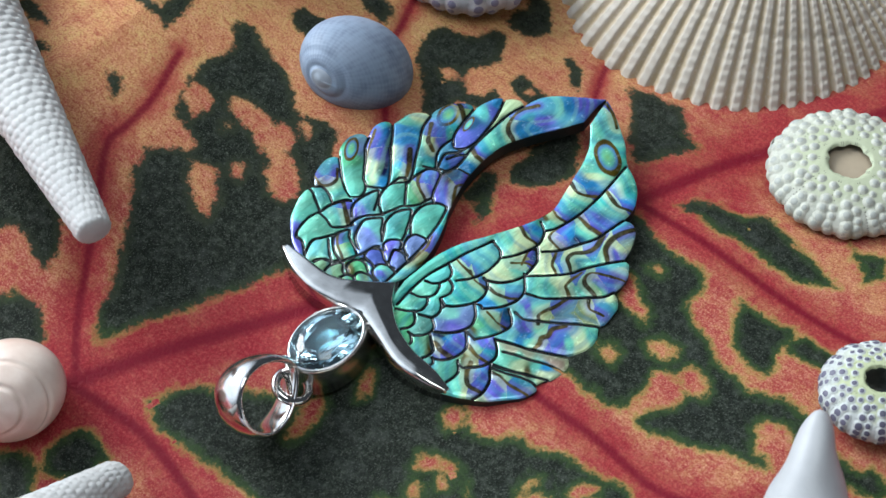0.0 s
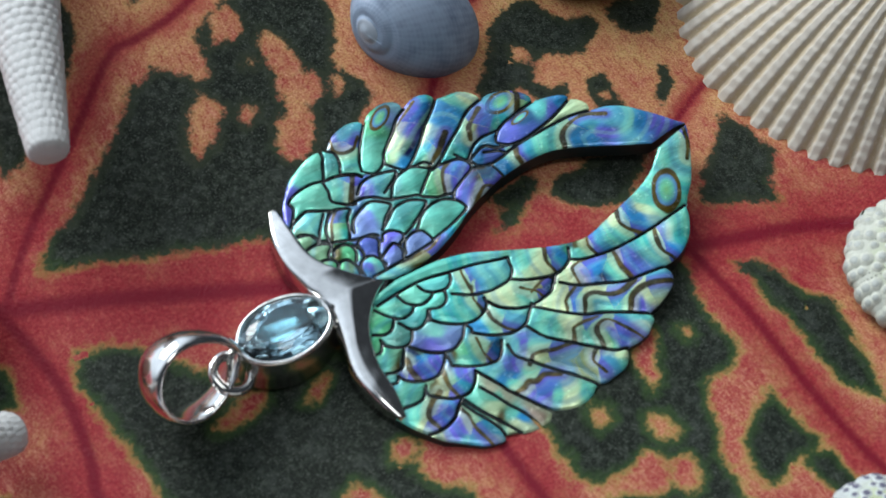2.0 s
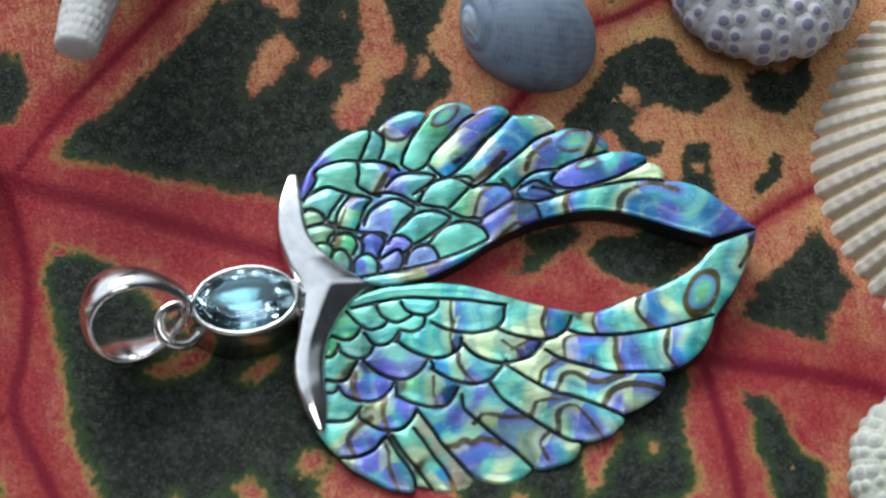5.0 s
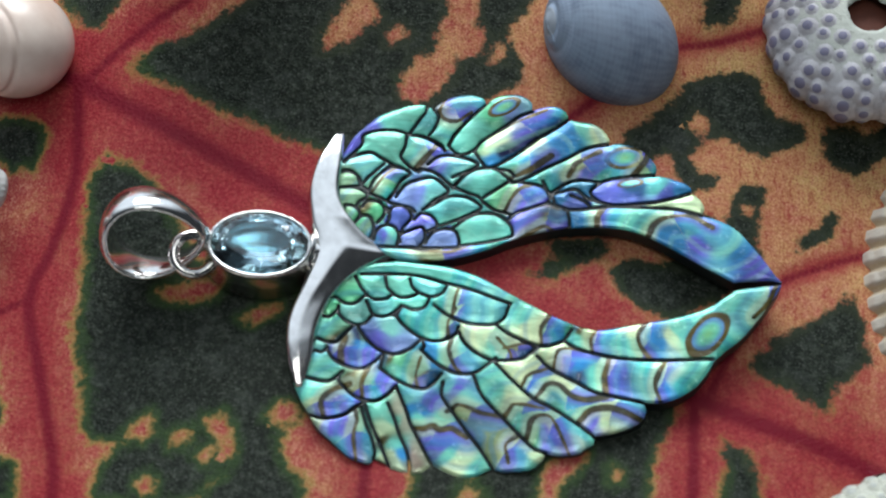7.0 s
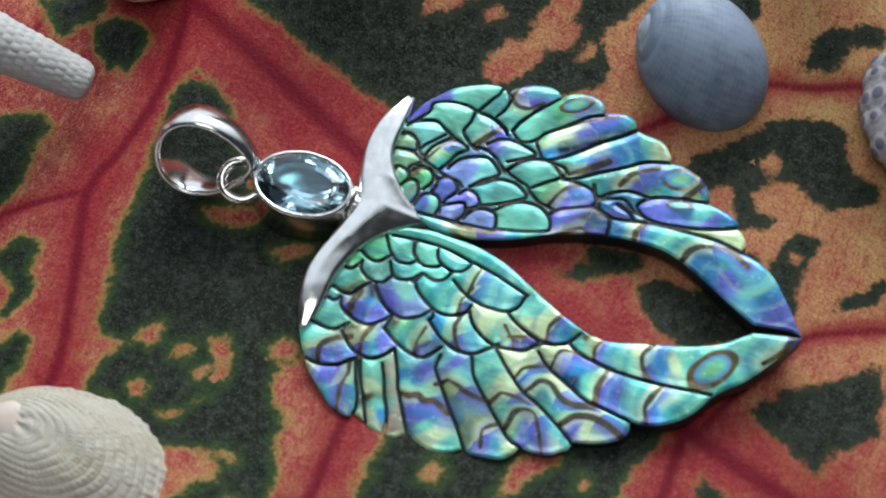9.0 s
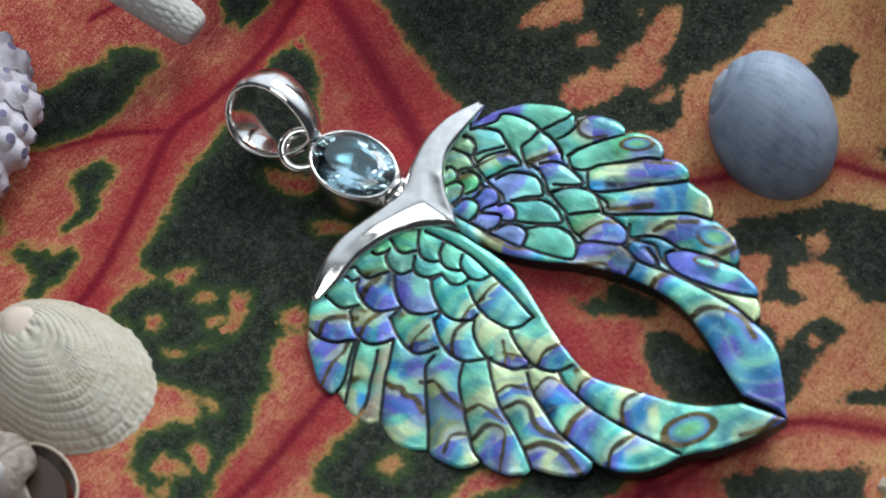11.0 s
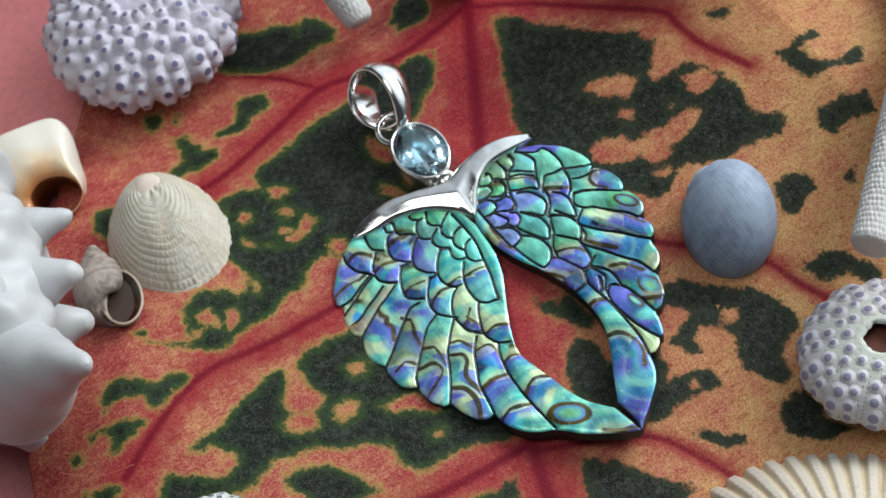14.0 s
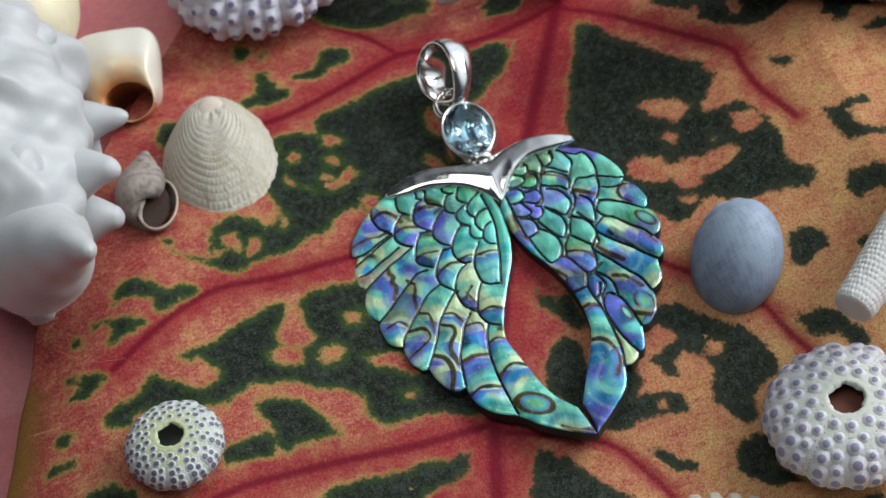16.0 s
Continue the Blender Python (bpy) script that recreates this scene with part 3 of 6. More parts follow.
patch((-4.70, -2.59), (-4.66, -2.49), (-4.49, -2.41), (-4.37, -2.50), (-4.34, -2.65), (-4.55, -2.67))
patch((-4.51, -2.23), (-4.41, -2.15), (-4.22, -2.28), (-4.31, -2.34))
patch((-4.08, -2.44), (-4.00, -2.26), (-3.75, -2.26), (-3.52, -2.24), (-3.43, -2.09), (-3.29, -2.11), (-3.23, -2.25), (-3.20, -2.39), (-3.30, -2.54), (-3.33, -2.71), (-3.46, -2.75), (-3.52, -2.53), (-3.72, -2.49), (-3.93, -2.50))
patch((-4.02, -1.51), (-4.01, -1.32), (-3.84, -1.10), (-3.65, -1.13), (-3.60, -1.33), (-3.58, -1.48), (-3.48, -1.63), (-3.56, -1.83), (-3.62, -1.95), (-3.71, -1.93), (-3.69, -1.67), (-3.82, -1.56))
patch((0.42, -5.97), (0.44, -5.83), (0.58, -5.82), (0.56, -5.96))
patch((0.57, -5.71), (0.57, -5.49), (0.65, -5.40), (0.78, -5.53), (0.88, -5.74), (0.80, -5.94), (0.74, -5.85), (0.70, -5.74))
patch((1.32, -6.26), (1.25, -6.07), (1.33, -6.01), (1.44, -6.11), (1.41, -6.24))
patch((1.70, -6.48), (1.63, -6.32), (1.68, -6.19), (1.68, -6.06), (1.81, -6.08), (1.80, -6.25), (1.80, -6.43))
patch((2.23, -6.03), (2.24, -5.68), (2.41, -5.43), (2.65, -5.42), (2.42, -6.07))
patch((-2.96, 0.84), (-2.86, 1.00), (-2.61, 0.92), (-2.37, 0.72), (-2.15, 0.39), (-1.85, -0.05), (-1.28, -0.27), (-0.80, -0.32), (-0.62, -0.76), (-0.61, -1.37), (-0.64, -1.57), (-0.88, -1.82), (-0.79, -2.04), (-0.68, -2.18), (-0.59, -2.51), (-0.53, -2.78), (-0.62, -2.99), (-0.86, -3.06), (-0.95, -2.98), (-0.97, -2.81), (-1.21, -2.76), (-1.54, -2.80), (-1.81, -2.71), (-1.69, -2.58), (-1.49, -2.40), (-1.32, -2.20), (-1.29, -2.07), (-1.47, -2.18), (-1.69, -2.34), (-1.91, -2.49), (-2.19, -2.51), (-2.48, -2.53), (-2.53, -2.36), (-2.45, -2.10), (-2.23, -1.91), (-2.60, -1.89), (-2.71, -1.73), (-2.78, -1.25), (-2.93, -0.77), (-2.89, -0.44), (-2.94, -0.20), (-2.98, 0.31))
patch((-4.13, 1.24), (-3.97, 1.40), (-3.69, 1.44), (-3.64, 1.23), (-3.65, 0.96), (-3.78, 0.84), (-3.99, 1.00))
patch((-4.68, 0.08), (-4.48, 0.20), (-4.24, 0.25), (-4.09, 0.14), (-4.18, -0.14), (-4.13, -0.39), (-4.19, -0.67), (-4.34, -0.89), (-4.78, 0.01))
patch((-4.86, -1.25), (-4.79, -0.95), (-4.75, -0.43), (-4.42, -0.03), (-4.17, -0.20), (-4.09, -0.61), (-4.28, -0.93), (-4.59, -1.18))
patch((-5.33, -1.24), (-4.77, -0.07), (-4.16, -0.41), (-4.25, -0.80), (-4.64, -1.30), (-4.90, -1.48))
patch((-1.73, 4.67), (-1.74, 4.29), (-1.93, 3.83), (-1.93, 3.47), (-1.97, 3.25), (-2.25, 2.97), (-2.60, 2.87), (-2.56, 3.08), (-2.47, 3.26), (-2.52, 3.47), (-2.76, 3.58))
patch((-3.17, 3.17), (-2.89, 2.93), (-2.89, 2.66), (-3.10, 2.35), (-3.27, 2.36), (-3.57, 2.76))
patch((-3.83, 1.37), (-3.60, 1.40), (-3.48, 1.26), (-3.53, 1.03), (-3.58, 0.89), (-3.87, 1.03), (-3.98, 1.17))
patch((-4.37, 1.90), (-4.13, 1.62), (-4.18, 1.40), (-4.44, 1.04), (-4.80, 1.42))
patch((4.26, 0.19), (4.49, -0.07), (4.41, -0.48), (4.08, -0.74), (3.63, -0.66), (3.50, -0.42), (3.91, -0.18))
patch((4.00, -3.23), (3.93, -3.43), (4.06, -3.71), (3.75, -3.91), (3.59, -3.74))
patch((5.23, 2.94), (5.51, 2.94), (5.44, 2.58), (5.23, 2.67))
bare((-0.86, 2.12), (-0.88, 2.28), (-0.66, 2.64), (-0.49, 2.74), (-0.41, 2.66), (-0.35, 2.48), (-0.47, 2.41), (-0.63, 2.23))
bare((-0.23, 2.27), (-0.22, 2.37), (-0.11, 2.43), (-0.05, 2.36), (-0.13, 2.28))
bare((0.06, 2.79), (0.14, 2.87), (0.20, 2.81), (0.15, 2.76))
bare((-0.05, 3.18), (0.05, 3.42), (0.23, 3.44), (0.30, 3.31), (0.24, 3.16), (0.10, 3.14))
bare((-0.07, 1.71), (-0.08, 1.94), (-0.01, 2.11), (0.21, 2.19), (0.25, 2.41), (0.33, 2.57), (0.35, 2.87), (0.36, 2.98), (0.47, 3.05), (0.61, 2.92), (0.59, 2.70), (0.57, 2.47), (0.67, 2.40), (0.62, 2.23), (0.43, 2.14), (0.37, 1.93), (0.27, 1.78), (0.08, 1.69))
bare((-0.46, 2.87), (-0.48, 3.08), (-0.41, 3.25), (-0.29, 3.36), (-0.23, 3.25), (-0.29, 2.98), (-0.31, 2.86))
bare((0.75, 2.14), (0.81, 2.31), (0.95, 2.33), (0.90, 2.15))
bare((-1.75, 3.73), (-1.72, 3.84), (-1.57, 3.90), (-1.46, 3.82), (-1.55, 3.69))
bare((2.74, 1.72), (2.72, 1.83), (2.79, 1.91), (2.89, 1.83), (2.87, 1.71))
bare((3.25, 0.89), (3.26, 0.99), (3.36, 0.97), (3.34, 0.87))
bare((1.05, -3.41), (1.01, -3.24), (1.12, -3.05), (1.28, -3.09), (1.26, -3.30), (1.17, -3.42))
bare((1.16, -2.78), (1.13, -2.62), (1.29, -2.50), (1.45, -2.59), (1.42, -2.80), (1.32, -2.85))
bare((0.80, -2.41), (0.77, -2.22), (0.89, -2.11), (0.98, -2.21), (0.95, -2.38))
bare((1.46, -2.31), (1.52, -2.00), (1.75, -1.70), (1.87, -1.74), (1.70, -2.05), (1.60, -2.27))
bare((2.11, -1.99), (2.12, -1.85), (2.23, -1.89), (2.20, -2.00))
bare((0.96, -4.52), (0.94, -4.30), (1.05, -4.08), (1.18, -4.09), (1.12, -4.38))
bare((-0.95, -3.52), (-0.94, -3.40), (-0.79, -3.34), (-0.63, -3.37), (-0.70, -3.44), (-0.84, -3.52))
bare((-0.78, -3.21), (-0.78, -3.11), (-0.63, -3.15), (-0.56, -3.28), (-0.68, -3.27))
bare((-0.75, -3.69), (-0.72, -3.61), (-0.64, -3.68))
bare((-1.05, -2.77), (-1.03, -2.66), (-0.86, -2.66), (-0.81, -2.73), (-0.90, -2.78))
bare((-1.84, -1.91), (-1.81, -1.81), (-1.66, -1.75), (-1.69, -1.89))
bare((-2.18, -0.39), (-1.98, -0.31), (-1.70, -0.26), (-1.56, -0.32), (-1.63, -0.43), (-1.89, -0.51), (-2.08, -0.49))
bare((-2.31, -1.87), (-2.20, -1.72), (-2.07, -1.62), (-2.05, -1.80), (-2.11, -1.91))
bare((-1.60, -2.01), (-1.48, -1.88), (-1.43, -1.93), (-1.51, -2.08))
bare((-2.11, -2.31), (-2.02, -2.25), (-1.97, -2.36), (-2.03, -2.41))
bare((-1.58, -1.67), (-1.42, -1.62), (-1.31, -1.74), (-1.29, -2.01), (-1.39, -2.10), (-1.43, -1.87))
bare((-1.02, -1.62), (-0.91, -1.47), (-0.73, -1.50), (-0.72, -1.65), (-0.87, -1.70))
bare((-1.36, -0.64), (-1.18, -0.53), (-1.01, -0.51), (-1.08, -0.62), (-1.23, -0.70))
bare((0.11, -2.54), (0.23, -2.38), (0.36, -2.49), (0.28, -2.64))


VEINS = []


def vein(width, *points):
    """A vein of the leaf: its half width at the start, and places along it."""
    VEINS.append((width, curve([(x, y, 0) for x, y in points], 10 * len(points))))


vein(0.085, (-8.0, 4.0), (-4.6, 2.45), (-3.04, 1.69), (-0.77, 0.51), (1.0, -0.32), (2.84, -1.07), (4.4, -1.55), (6.1, -2.4), (9.5, -4.1))
vein(0.055, (-3.25, 1.75), (-3.15, 0.85), (-3.25, 0.10), (-3.40, -0.50), (-3.12, -1.45), (-2.87, -2.45), (-3.0, -3.8))
vein(0.05, (0.35, -0.02), (0.05, -1.0), (-0.06, -1.95), (-0.08, -2.95), (-0.15, -3.83), (0.16, -4.56), (0.62, -5.3))
vein(0.05, (2.85, -1.07), (2.85, -2.05), (2.76, -3.32), (2.79, -4.35), (3.2, -5.4))
vein(0.04, (-3.26, 1.72), (-2.79, 2.19), (-2.19, 2.64), (-1.68, 3.02), (-1.06, 3.50), (-0.72, 3.54), (-0.23, 3.60), (0.42, 3.84))
vein(0.035, (0.0, 0.12), (0.75, 0.95), (1.54, 1.64), (1.85, 1.93), (2.45, 2.50), (3.0, 2.73), (4.2, 3.3))
vein(0.006, (2.26, 2.34), (2.30, 2.85), (2.34, 3.43), (2.30, 3.63), (2.08, 3.71), (1.85, 3.86), (1.75, 4.01), (1.93, 4.23))
vein(0.006, (1.75, 4.01), (1.59, 3.96), (1.40, 3.74), (1.22, 3.36), (0.97, 3.00))
vein(0.006, (0.07, -5.94), (0.40, -5.57), (0.53, -5.08), (0.53, -4.57))
vein(0.006, (1.21, -6.45), (1.19, -5.95), (1.01, -5.40), (0.87, -5.08))
vein(0.03, (2.95, -1.10), (3.48, 0.04), (4.07, 0.47), (5.0, 0.9))
vein(0.03, (-3.45, -0.50), (-4.05, -0.85), (-4.74, -1.39), (-5.6, -1.9))
vein(0.03, (5.0, -1.9), (5.3, -3.0), (5.4, -4.5))
vein(0.03, (-4.6, 2.5), (-4.7, 1.3), (-5.2, 0.2))


def polygon_level(px, py, corners):
    """Signed distance to a closed outline, below 0 inside it."""
    c = np.asarray(corners, dtype=float)
    best, inside = np.full(px.shape, 9.0), np.zeros(px.shape, bool)
    for a, b in zip(c, np.roll(c, -1, 0)):
        d = b - a
        t = np.clip(((px - a[0]) * d[0] + (py - a[1]) * d[1]) / (d @ d + 1e-9), 0, 1)
        best = np.minimum(best, np.hypot(px - a[0] - t * d[0], py - a[1] - t * d[1]))
        cross = (a[1] > py) != (b[1] > py)
        inside ^= cross & (px < a[0] + (py - a[1]) * d[0] / (d[1] if abs(d[1]) > 1e-9 else 1e-9))
    return np.where(inside, -best, best)


def line_distance(px, py, points):
    best, p = np.full(px.shape, 9.0), np.asarray(points, dtype=float)
    for a, b in zip(p[:-1], p[1:]):
        d = b - a
        t = np.clip(((px - a[0]) * d[0] + (py - a[1]) * d[1]) / (d @ d + 1e-9), 0, 1)
        best = np.minimum(best, np.hypot(px - a[0] - t * d[0], py - a[1] - t * d[1]))
    return best


def blade_shape(nu=520, nv=330):
    s = np.linspace(-9.4, 13.4, nu)[:, None] * np.ones((1, nv))
    w = np.linspace(-1, 1, nv)[None, :] * np.ones((nu, 1))
    wide = np.sqrt(np.maximum(0.0, 1 - ((s - 2) / 11.5) ** 2))
    off = np.where(w > 0, 5.95, 7.4) * wide * w
    off = off * (1 + 0.004 * np.sin(s * 1.3) + 0.002 * np.sin(s * 4.3))
    x = s * ALONG.x + off * ACROSS.x
    y = 0.1 + s * ALONG.y + off * ACROSS.y
    z = ground(x, y) + 0.0
    px, py = x.ravel(), y.ravel()
    dark = np.full(len(px), -9.0)
    for c in PATCHES:
        dark = np.maximum(dark, -polygon_level(px, py, c))
    for c in BARE:
        dark = np.minimum(dark, polygon_level(px, py, c))
    near, core = np.full(len(px), 9.0), np.full(len(px), 9.0)
    for wd, line in VEINS:
        if wd < 0.01:
            continue
        p = np.array([(q.x, q.y) for q in line])
        for a, b in zip(p[:-1], p[1:]):
            d = b - a
            t = np.clip(((px - a[0]) * d[0] + (py - a[1]) * d[1]) / (d @ d + 1e-9), 0, 1)
            r = np.hypot(px - a[0] - t * d[0], py - a[1] - t * d[1])
            near = np.minimum(near, r * 0.055 / wd * (0.085 / wd) ** 0.8)
            core = np.minimum(core, r / wd)
    zz = z.ravel() - 0.015 * np.exp(-(near / 0.4) ** 2)
    # cells between the veins swell a little
    zz = zz + 0.02 * np.sin(px * 2.3 + 1.0) * np.sin(py * 2.1)
    # the near margin curls down
    edge = np.clip(1.5 - (1 - w.ravel()) * 5.95 * wide.ravel(), 0, 1.5)
    zz = zz - 0.20 * edge ** 2 * np.clip((px + 1.5) / 1.5, 0, 1)
    mid = np.abs((px) * ACROSS.x + (py - 0.1) * ACROSS.y)
    # redder along the midrib and at the stalk end, more orange towards the margin
    # the last term reddens and darkens the near edge, painting its turned-away shade
    warm = 0.20 + 0.095 * np.minimum(mid, 3.4) + 0.055 * np.clip(py, -1, 4) + 0.05 * np.clip(px, -3, 4) - 0.09 * np.clip(-3.2 - py, 0, 2.5)
    top = np.stack([px, py, zz], 1)
    low = np.stack([px, py, zz - 0.075], 1)
    n = nu * nv
    f = []
    for i in range(nu - 1):
        for j in range(nv - 1):
            q = i * nv + j
            f.append((q, q + nv, q + nv + 1, q + 1))
    rim = [i * nv for i in range(nu)] + [(nu - 1) * nv + j for j in range(nv)] + [i * nv + nv - 1 for i in range(nu - 1, -1, -1)] + [j for j in range(nv - 1, -1, -1)]
    low_rim = {}
    verts = [tuple(q) for q in top]
    for k in rim:
        if k not in low_rim:
            low_rim[k] = len(verts)
            verts.append(tuple(low[k]))
    for a, b in zip(rim, rim[1:] + rim[:1]):
        if a != b:
            f.append((b, a, low_rim[a], low_rim[b]))
    extra = len(verts) - n
    # the margin turns olive towards the tip alone, with some painted shade
    margin = np.minimum((1 - np.abs(w.ravel())) * 6.0, 9.0) + np.clip(0.5 - px, 0, 2)
    seam = np.clip(0.55 - 0.30 * (px * 0.5 + py * 0.85), 0.0, 1.0)
    attr = {"seam": np.r_[seam, np.zeros(extra)], "margin": np.r_[margin, np.zeros(extra)], "dark": np.r_[dark, np.full(extra, -1.0)], "vein": np.r_[near, np.full(extra, 1.0)], "core": np.r_[core, np.full(extra, 1.0)], "warm": np.r_[warm, np.full(extra, 0.7)]}
    return {"v": verts, "f": f, "attr": attr}


leaf = thing("leaf", (2.0, -0.7, -0.3), "large red and orange croton leaf with dark green blotches", "leaf")
blade = part("blade", blade_shape(), LEAF, leaf)


def vein_shape(width, line):
    """A slim raised cord along the blade, dying out at its end."""
    v, f, n = [], [], len(line)
    for k, p in enumerate(line):
        d = (line[min(k + 1, n - 1)] - line[max(k - 1, 0)]).normalized()
        side = Vector((-d.y, d.x, 0))
        r = width * 0.16 * (1 - 0.75 * k / (n - 1))
        for j in range(5):
            a = math.pi * j / 4
            q = p + side * (r * math.cos(a))
            swell = 0.02 * math.sin(q.x * 2.3 + 1.0) * math.sin(q.y * 2.1) - 0.015
            v.append((q.x, q.y, float(ground(q.x, q.y)) + swell - 0.004 + r * 0.35 * math.sin(a)))
    for k in range(n - 1):
        for j in range(4):
            f.append((k * 5 + j, k * 5 + j + 1, k * 5 + j + 6, k * 5 + j + 5))
    return {"v": v, "f": f}


for k, (wide, line) in enumerate(VEINS):
    if wide < 0.01:
        part("vein", vein_shape(wide * 5, line), PALE_VEIN, leaf, "thin pale side vein")
    else:
        part("vein" if k else "midrib", vein_shape(wide, line), VEIN, leaf, "dark crimson midrib" if not k else "dark crimson side vein")


# ---- the pendant ----
def seat(x, y, h=0.0):
    """A place at height h over the pendant's face."""
    return (x, y, 0.180 - 0.0258 * x + 0.0492 * y + h)


pendant = thing("pendant", (1.0, 0.0, -0.05), "silver angel wing pendant inlaid with engraved abalone shell", "pendant")


HUES = {"violet": (0.27, 0.26, 0.74), "blue": (0.10, 0.42, 0.72), "mist": (0.30, 0.66, 0.64), "aqua": (0.30, 0.75, 0.64), "green": (0.22, 0.62, 0.38), "pale": (0.78, 0.90, 0.62), "sage": (0.40, 0.60, 0.42),
        "teal": (0.15, 0.58, 0.54), "olive": (0.16, 0.13, 0.025), "navy": (0.03, 0.045, 0.14), "moss": (0.38, 0.47, 0.26), "rose": (0.58, 0.48, 0.40)}
FRINGE, CUTS, GROWTH, STAINS = [{"upper": [], "lower": []} for _ in range(4)]


def smooth(points):
    return [(p.x, p.y) for p in curve([(x, y, 0) for x, y in points], 6 * len(points))]


def fringe(side, *points):
    """A stretch of the wing's outline; the stretches meet in sharp notches."""
    FRINGE[side] += smooth(points)[:-1]


def cut(side, *points):
    """An engraved groove."""
    CUTS[side].append(smooth(points))


def growth_line(side, *points):
    """A brown growth line of the shell."""
    (ax, ay), (bx, by) = points[:2]
    (cx, cy), (dx, dy) = points[-2:]
    a, b = 0.07 / math.hypot(ax - bx, ay - by), 0.07 / math.hypot(dx - cx, dy - cy)
    GROWTH[side].append(smooth(((ax + (ax - bx) * a, ay + (ay - by) * a), *points, (dx + (dx - cx) * b, dy + (dy - cy) * b))))


def stain(side, hue, *points):
    """Places where the nacre has this hue."""
    STAINS[side] += [(x, y, HUES[hue]) for x, y in points]


fringe("upper", (-0.58, 0.91), (-0.53, 1.05), (-0.46, 1.19), (-0.36, 1.31), (-0.25, 1.42), (-0.10, 1.50), (0.05, 1.56), (0.17, 1.57), (0.26, 1.53))
fringe("upper", (0.26, 1.53), (0.35, 1.63), (0.47, 1.69), (0.61, 1.72), (0.72, 1.69), (0.76, 1.63))
fringe("upper", (0.76, 1.63), (0.84, 1.70), (0.96, 1.74), (1.08, 1.74), (1.18, 1.68), (1.20, 1.59))
fringe("upper", (1.20, 1.59), (1.32, 1.64), (1.42, 1.65), (1.51, 1.61), (1.55, 1.53))
fringe("upper", (1.55, 1.53), (1.67, 1.51), (1.78, 1.50), (1.88, 1.44), (1.94, 1.35), (1.94, 1.30))
fringe("upper", (1.94, 1.30), (2.06, 1.31), (2.22, 1.27), (2.34, 1.18), (2.40, 1.09), (2.39, 1.01))
fringe("upper", (2.39, 1.01), (2.52, 0.99), (2.66, 0.95), (2.73, 0.90), (2.73, 0.85))
fringe("upper", (2.73, 0.85), (2.81, 0.80), (2.86, 0.71), (2.84, 0.63))
fringe("upper", (2.84, 0.63), (3.04, 0.58), (3.20, 0.48), (3.33, 0.34), (3.44, 0.21), (3.53, 0.09), (3.60, 0.01))
fringe("upper", (3.60, 0.01), (3.45, 0.02), (3.15, -0.02))
fringe("upper", (3.15, -0.02), (2.90, 0.10), (2.63, 0.24), (2.44, 0.33), (2.26, 0.40), (2.10, 0.43), (1.84, 0.43), (1.57, 0.39), (1.32, 0.32), (1.06, 0.22), (0.91, 0.14), (0.70, 0.05), (0.50, -0.01), (0.27, -0.05), (0.03, -0.04))
fringe("upper", (0.03, -0.04), (-0.30, 0.09), (-0.57, 0.24), (-0.69, 0.58), (-0.58, 0.91))
fringe("lower", (-0.78, -1.34), (-0.75, -1.40), (-0.69, -1.51), (-0.62, -1.61), (-0.53, -1.74), (-0.42, -1.83), (-0.31, -1.92), (-0.21, -1.99), (-0.05, -2.03), (0.00, -1.98))
fringe("lower", (0.00, -1.98), (0.06, -2.00), (0.11, -2.02), (0.16, -2.06), (0.32, -2.10))
fringe("lower", (0.32, -2.10), (0.43, -2.09), (0.49, -2.04), (0.52, -1.99))
fringe("lower", (0.52, -1.99), (0.63, -2.05), (0.76, -2.09), (0.91, -2.07), (1.00, -2.02), (1.06, -1.98))
fringe("lower", (1.06, -1.98), (1.13, -2.01), (1.25, -2.00), (1.40, -1.97), (1.49, -1.89), (1.52, -1.81))
fringe("lower", (1.52, -1.81), (1.65, -1.82), (1.80, -1.79), (1.87, -1.74), (1.94, -1.69), (1.95, -1.61))
fringe("lower", (1.95, -1.61), (2.09, -1.58), (2.24, -1.52), (2.36, -1.44), (2.40, -1.34), (2.37, -1.26))
fringe("lower", (2.37, -1.26), (2.53, -1.25), (2.68, -1.19), (2.83, -1.08), (2.94, -0.93), (2.99, -0.82))
fringe("lower", (2.99, -0.82), (3.10, -0.70), (3.23, -0.58), (3.38, -0.38), (3.50, -0.20), (3.57, -0.07), (3.60, 0.00))
fringe("lower", (3.60, 0.00), (3.40, -0.04), (3.18, -0.09))
fringe("lower", (3.18, -0.09), (3.06, -0.19), (2.91, -0.30), (2.70, -0.39), (2.45, -0.46), (2.19, -0.53), (1.94, -0.59), (1.73, -0.56), (1.52, -0.49), (1.36, -0.42), (1.09, -0.29), (0.82, -0.16), (0.56, -0.09), (0.35, -0.07), (0.03, -0.06))
fringe("lower", (0.03, -0.06), (-0.28, -0.14), (-0.57, -0.33), (-0.73, -0.57), (-0.77, -0.90), (-0.78, -1.34))
cut("upper", (-0.54, 0.91), (-0.39, 1.10), (-0.38, 1.20), (-0.26, 1.26), (-0.09, 1.28), (0.05, 1.25), (0.20, 1.23), (0.35, 1.16), (0.40, 1.10))
cut("upper", (0.05, 1.25), (0.14, 1.42), (0.18, 1.48), (0.20, 1.56))
cut("upper", (0.43, 1.15), (0.53, 1.08), (0.64, 1.11), (0.71, 1.18))
cut("upper", (0.68, 1.12), (0.75, 1.02), (0.80, 0.97), (0.92, 0.95), (1.02, 0.94), (1.07, 0.89))
cut("upper", (0.76, 1.63), (0.69, 1.55), (0.57, 1.41), (0.47, 1.26), (0.43, 1.15))
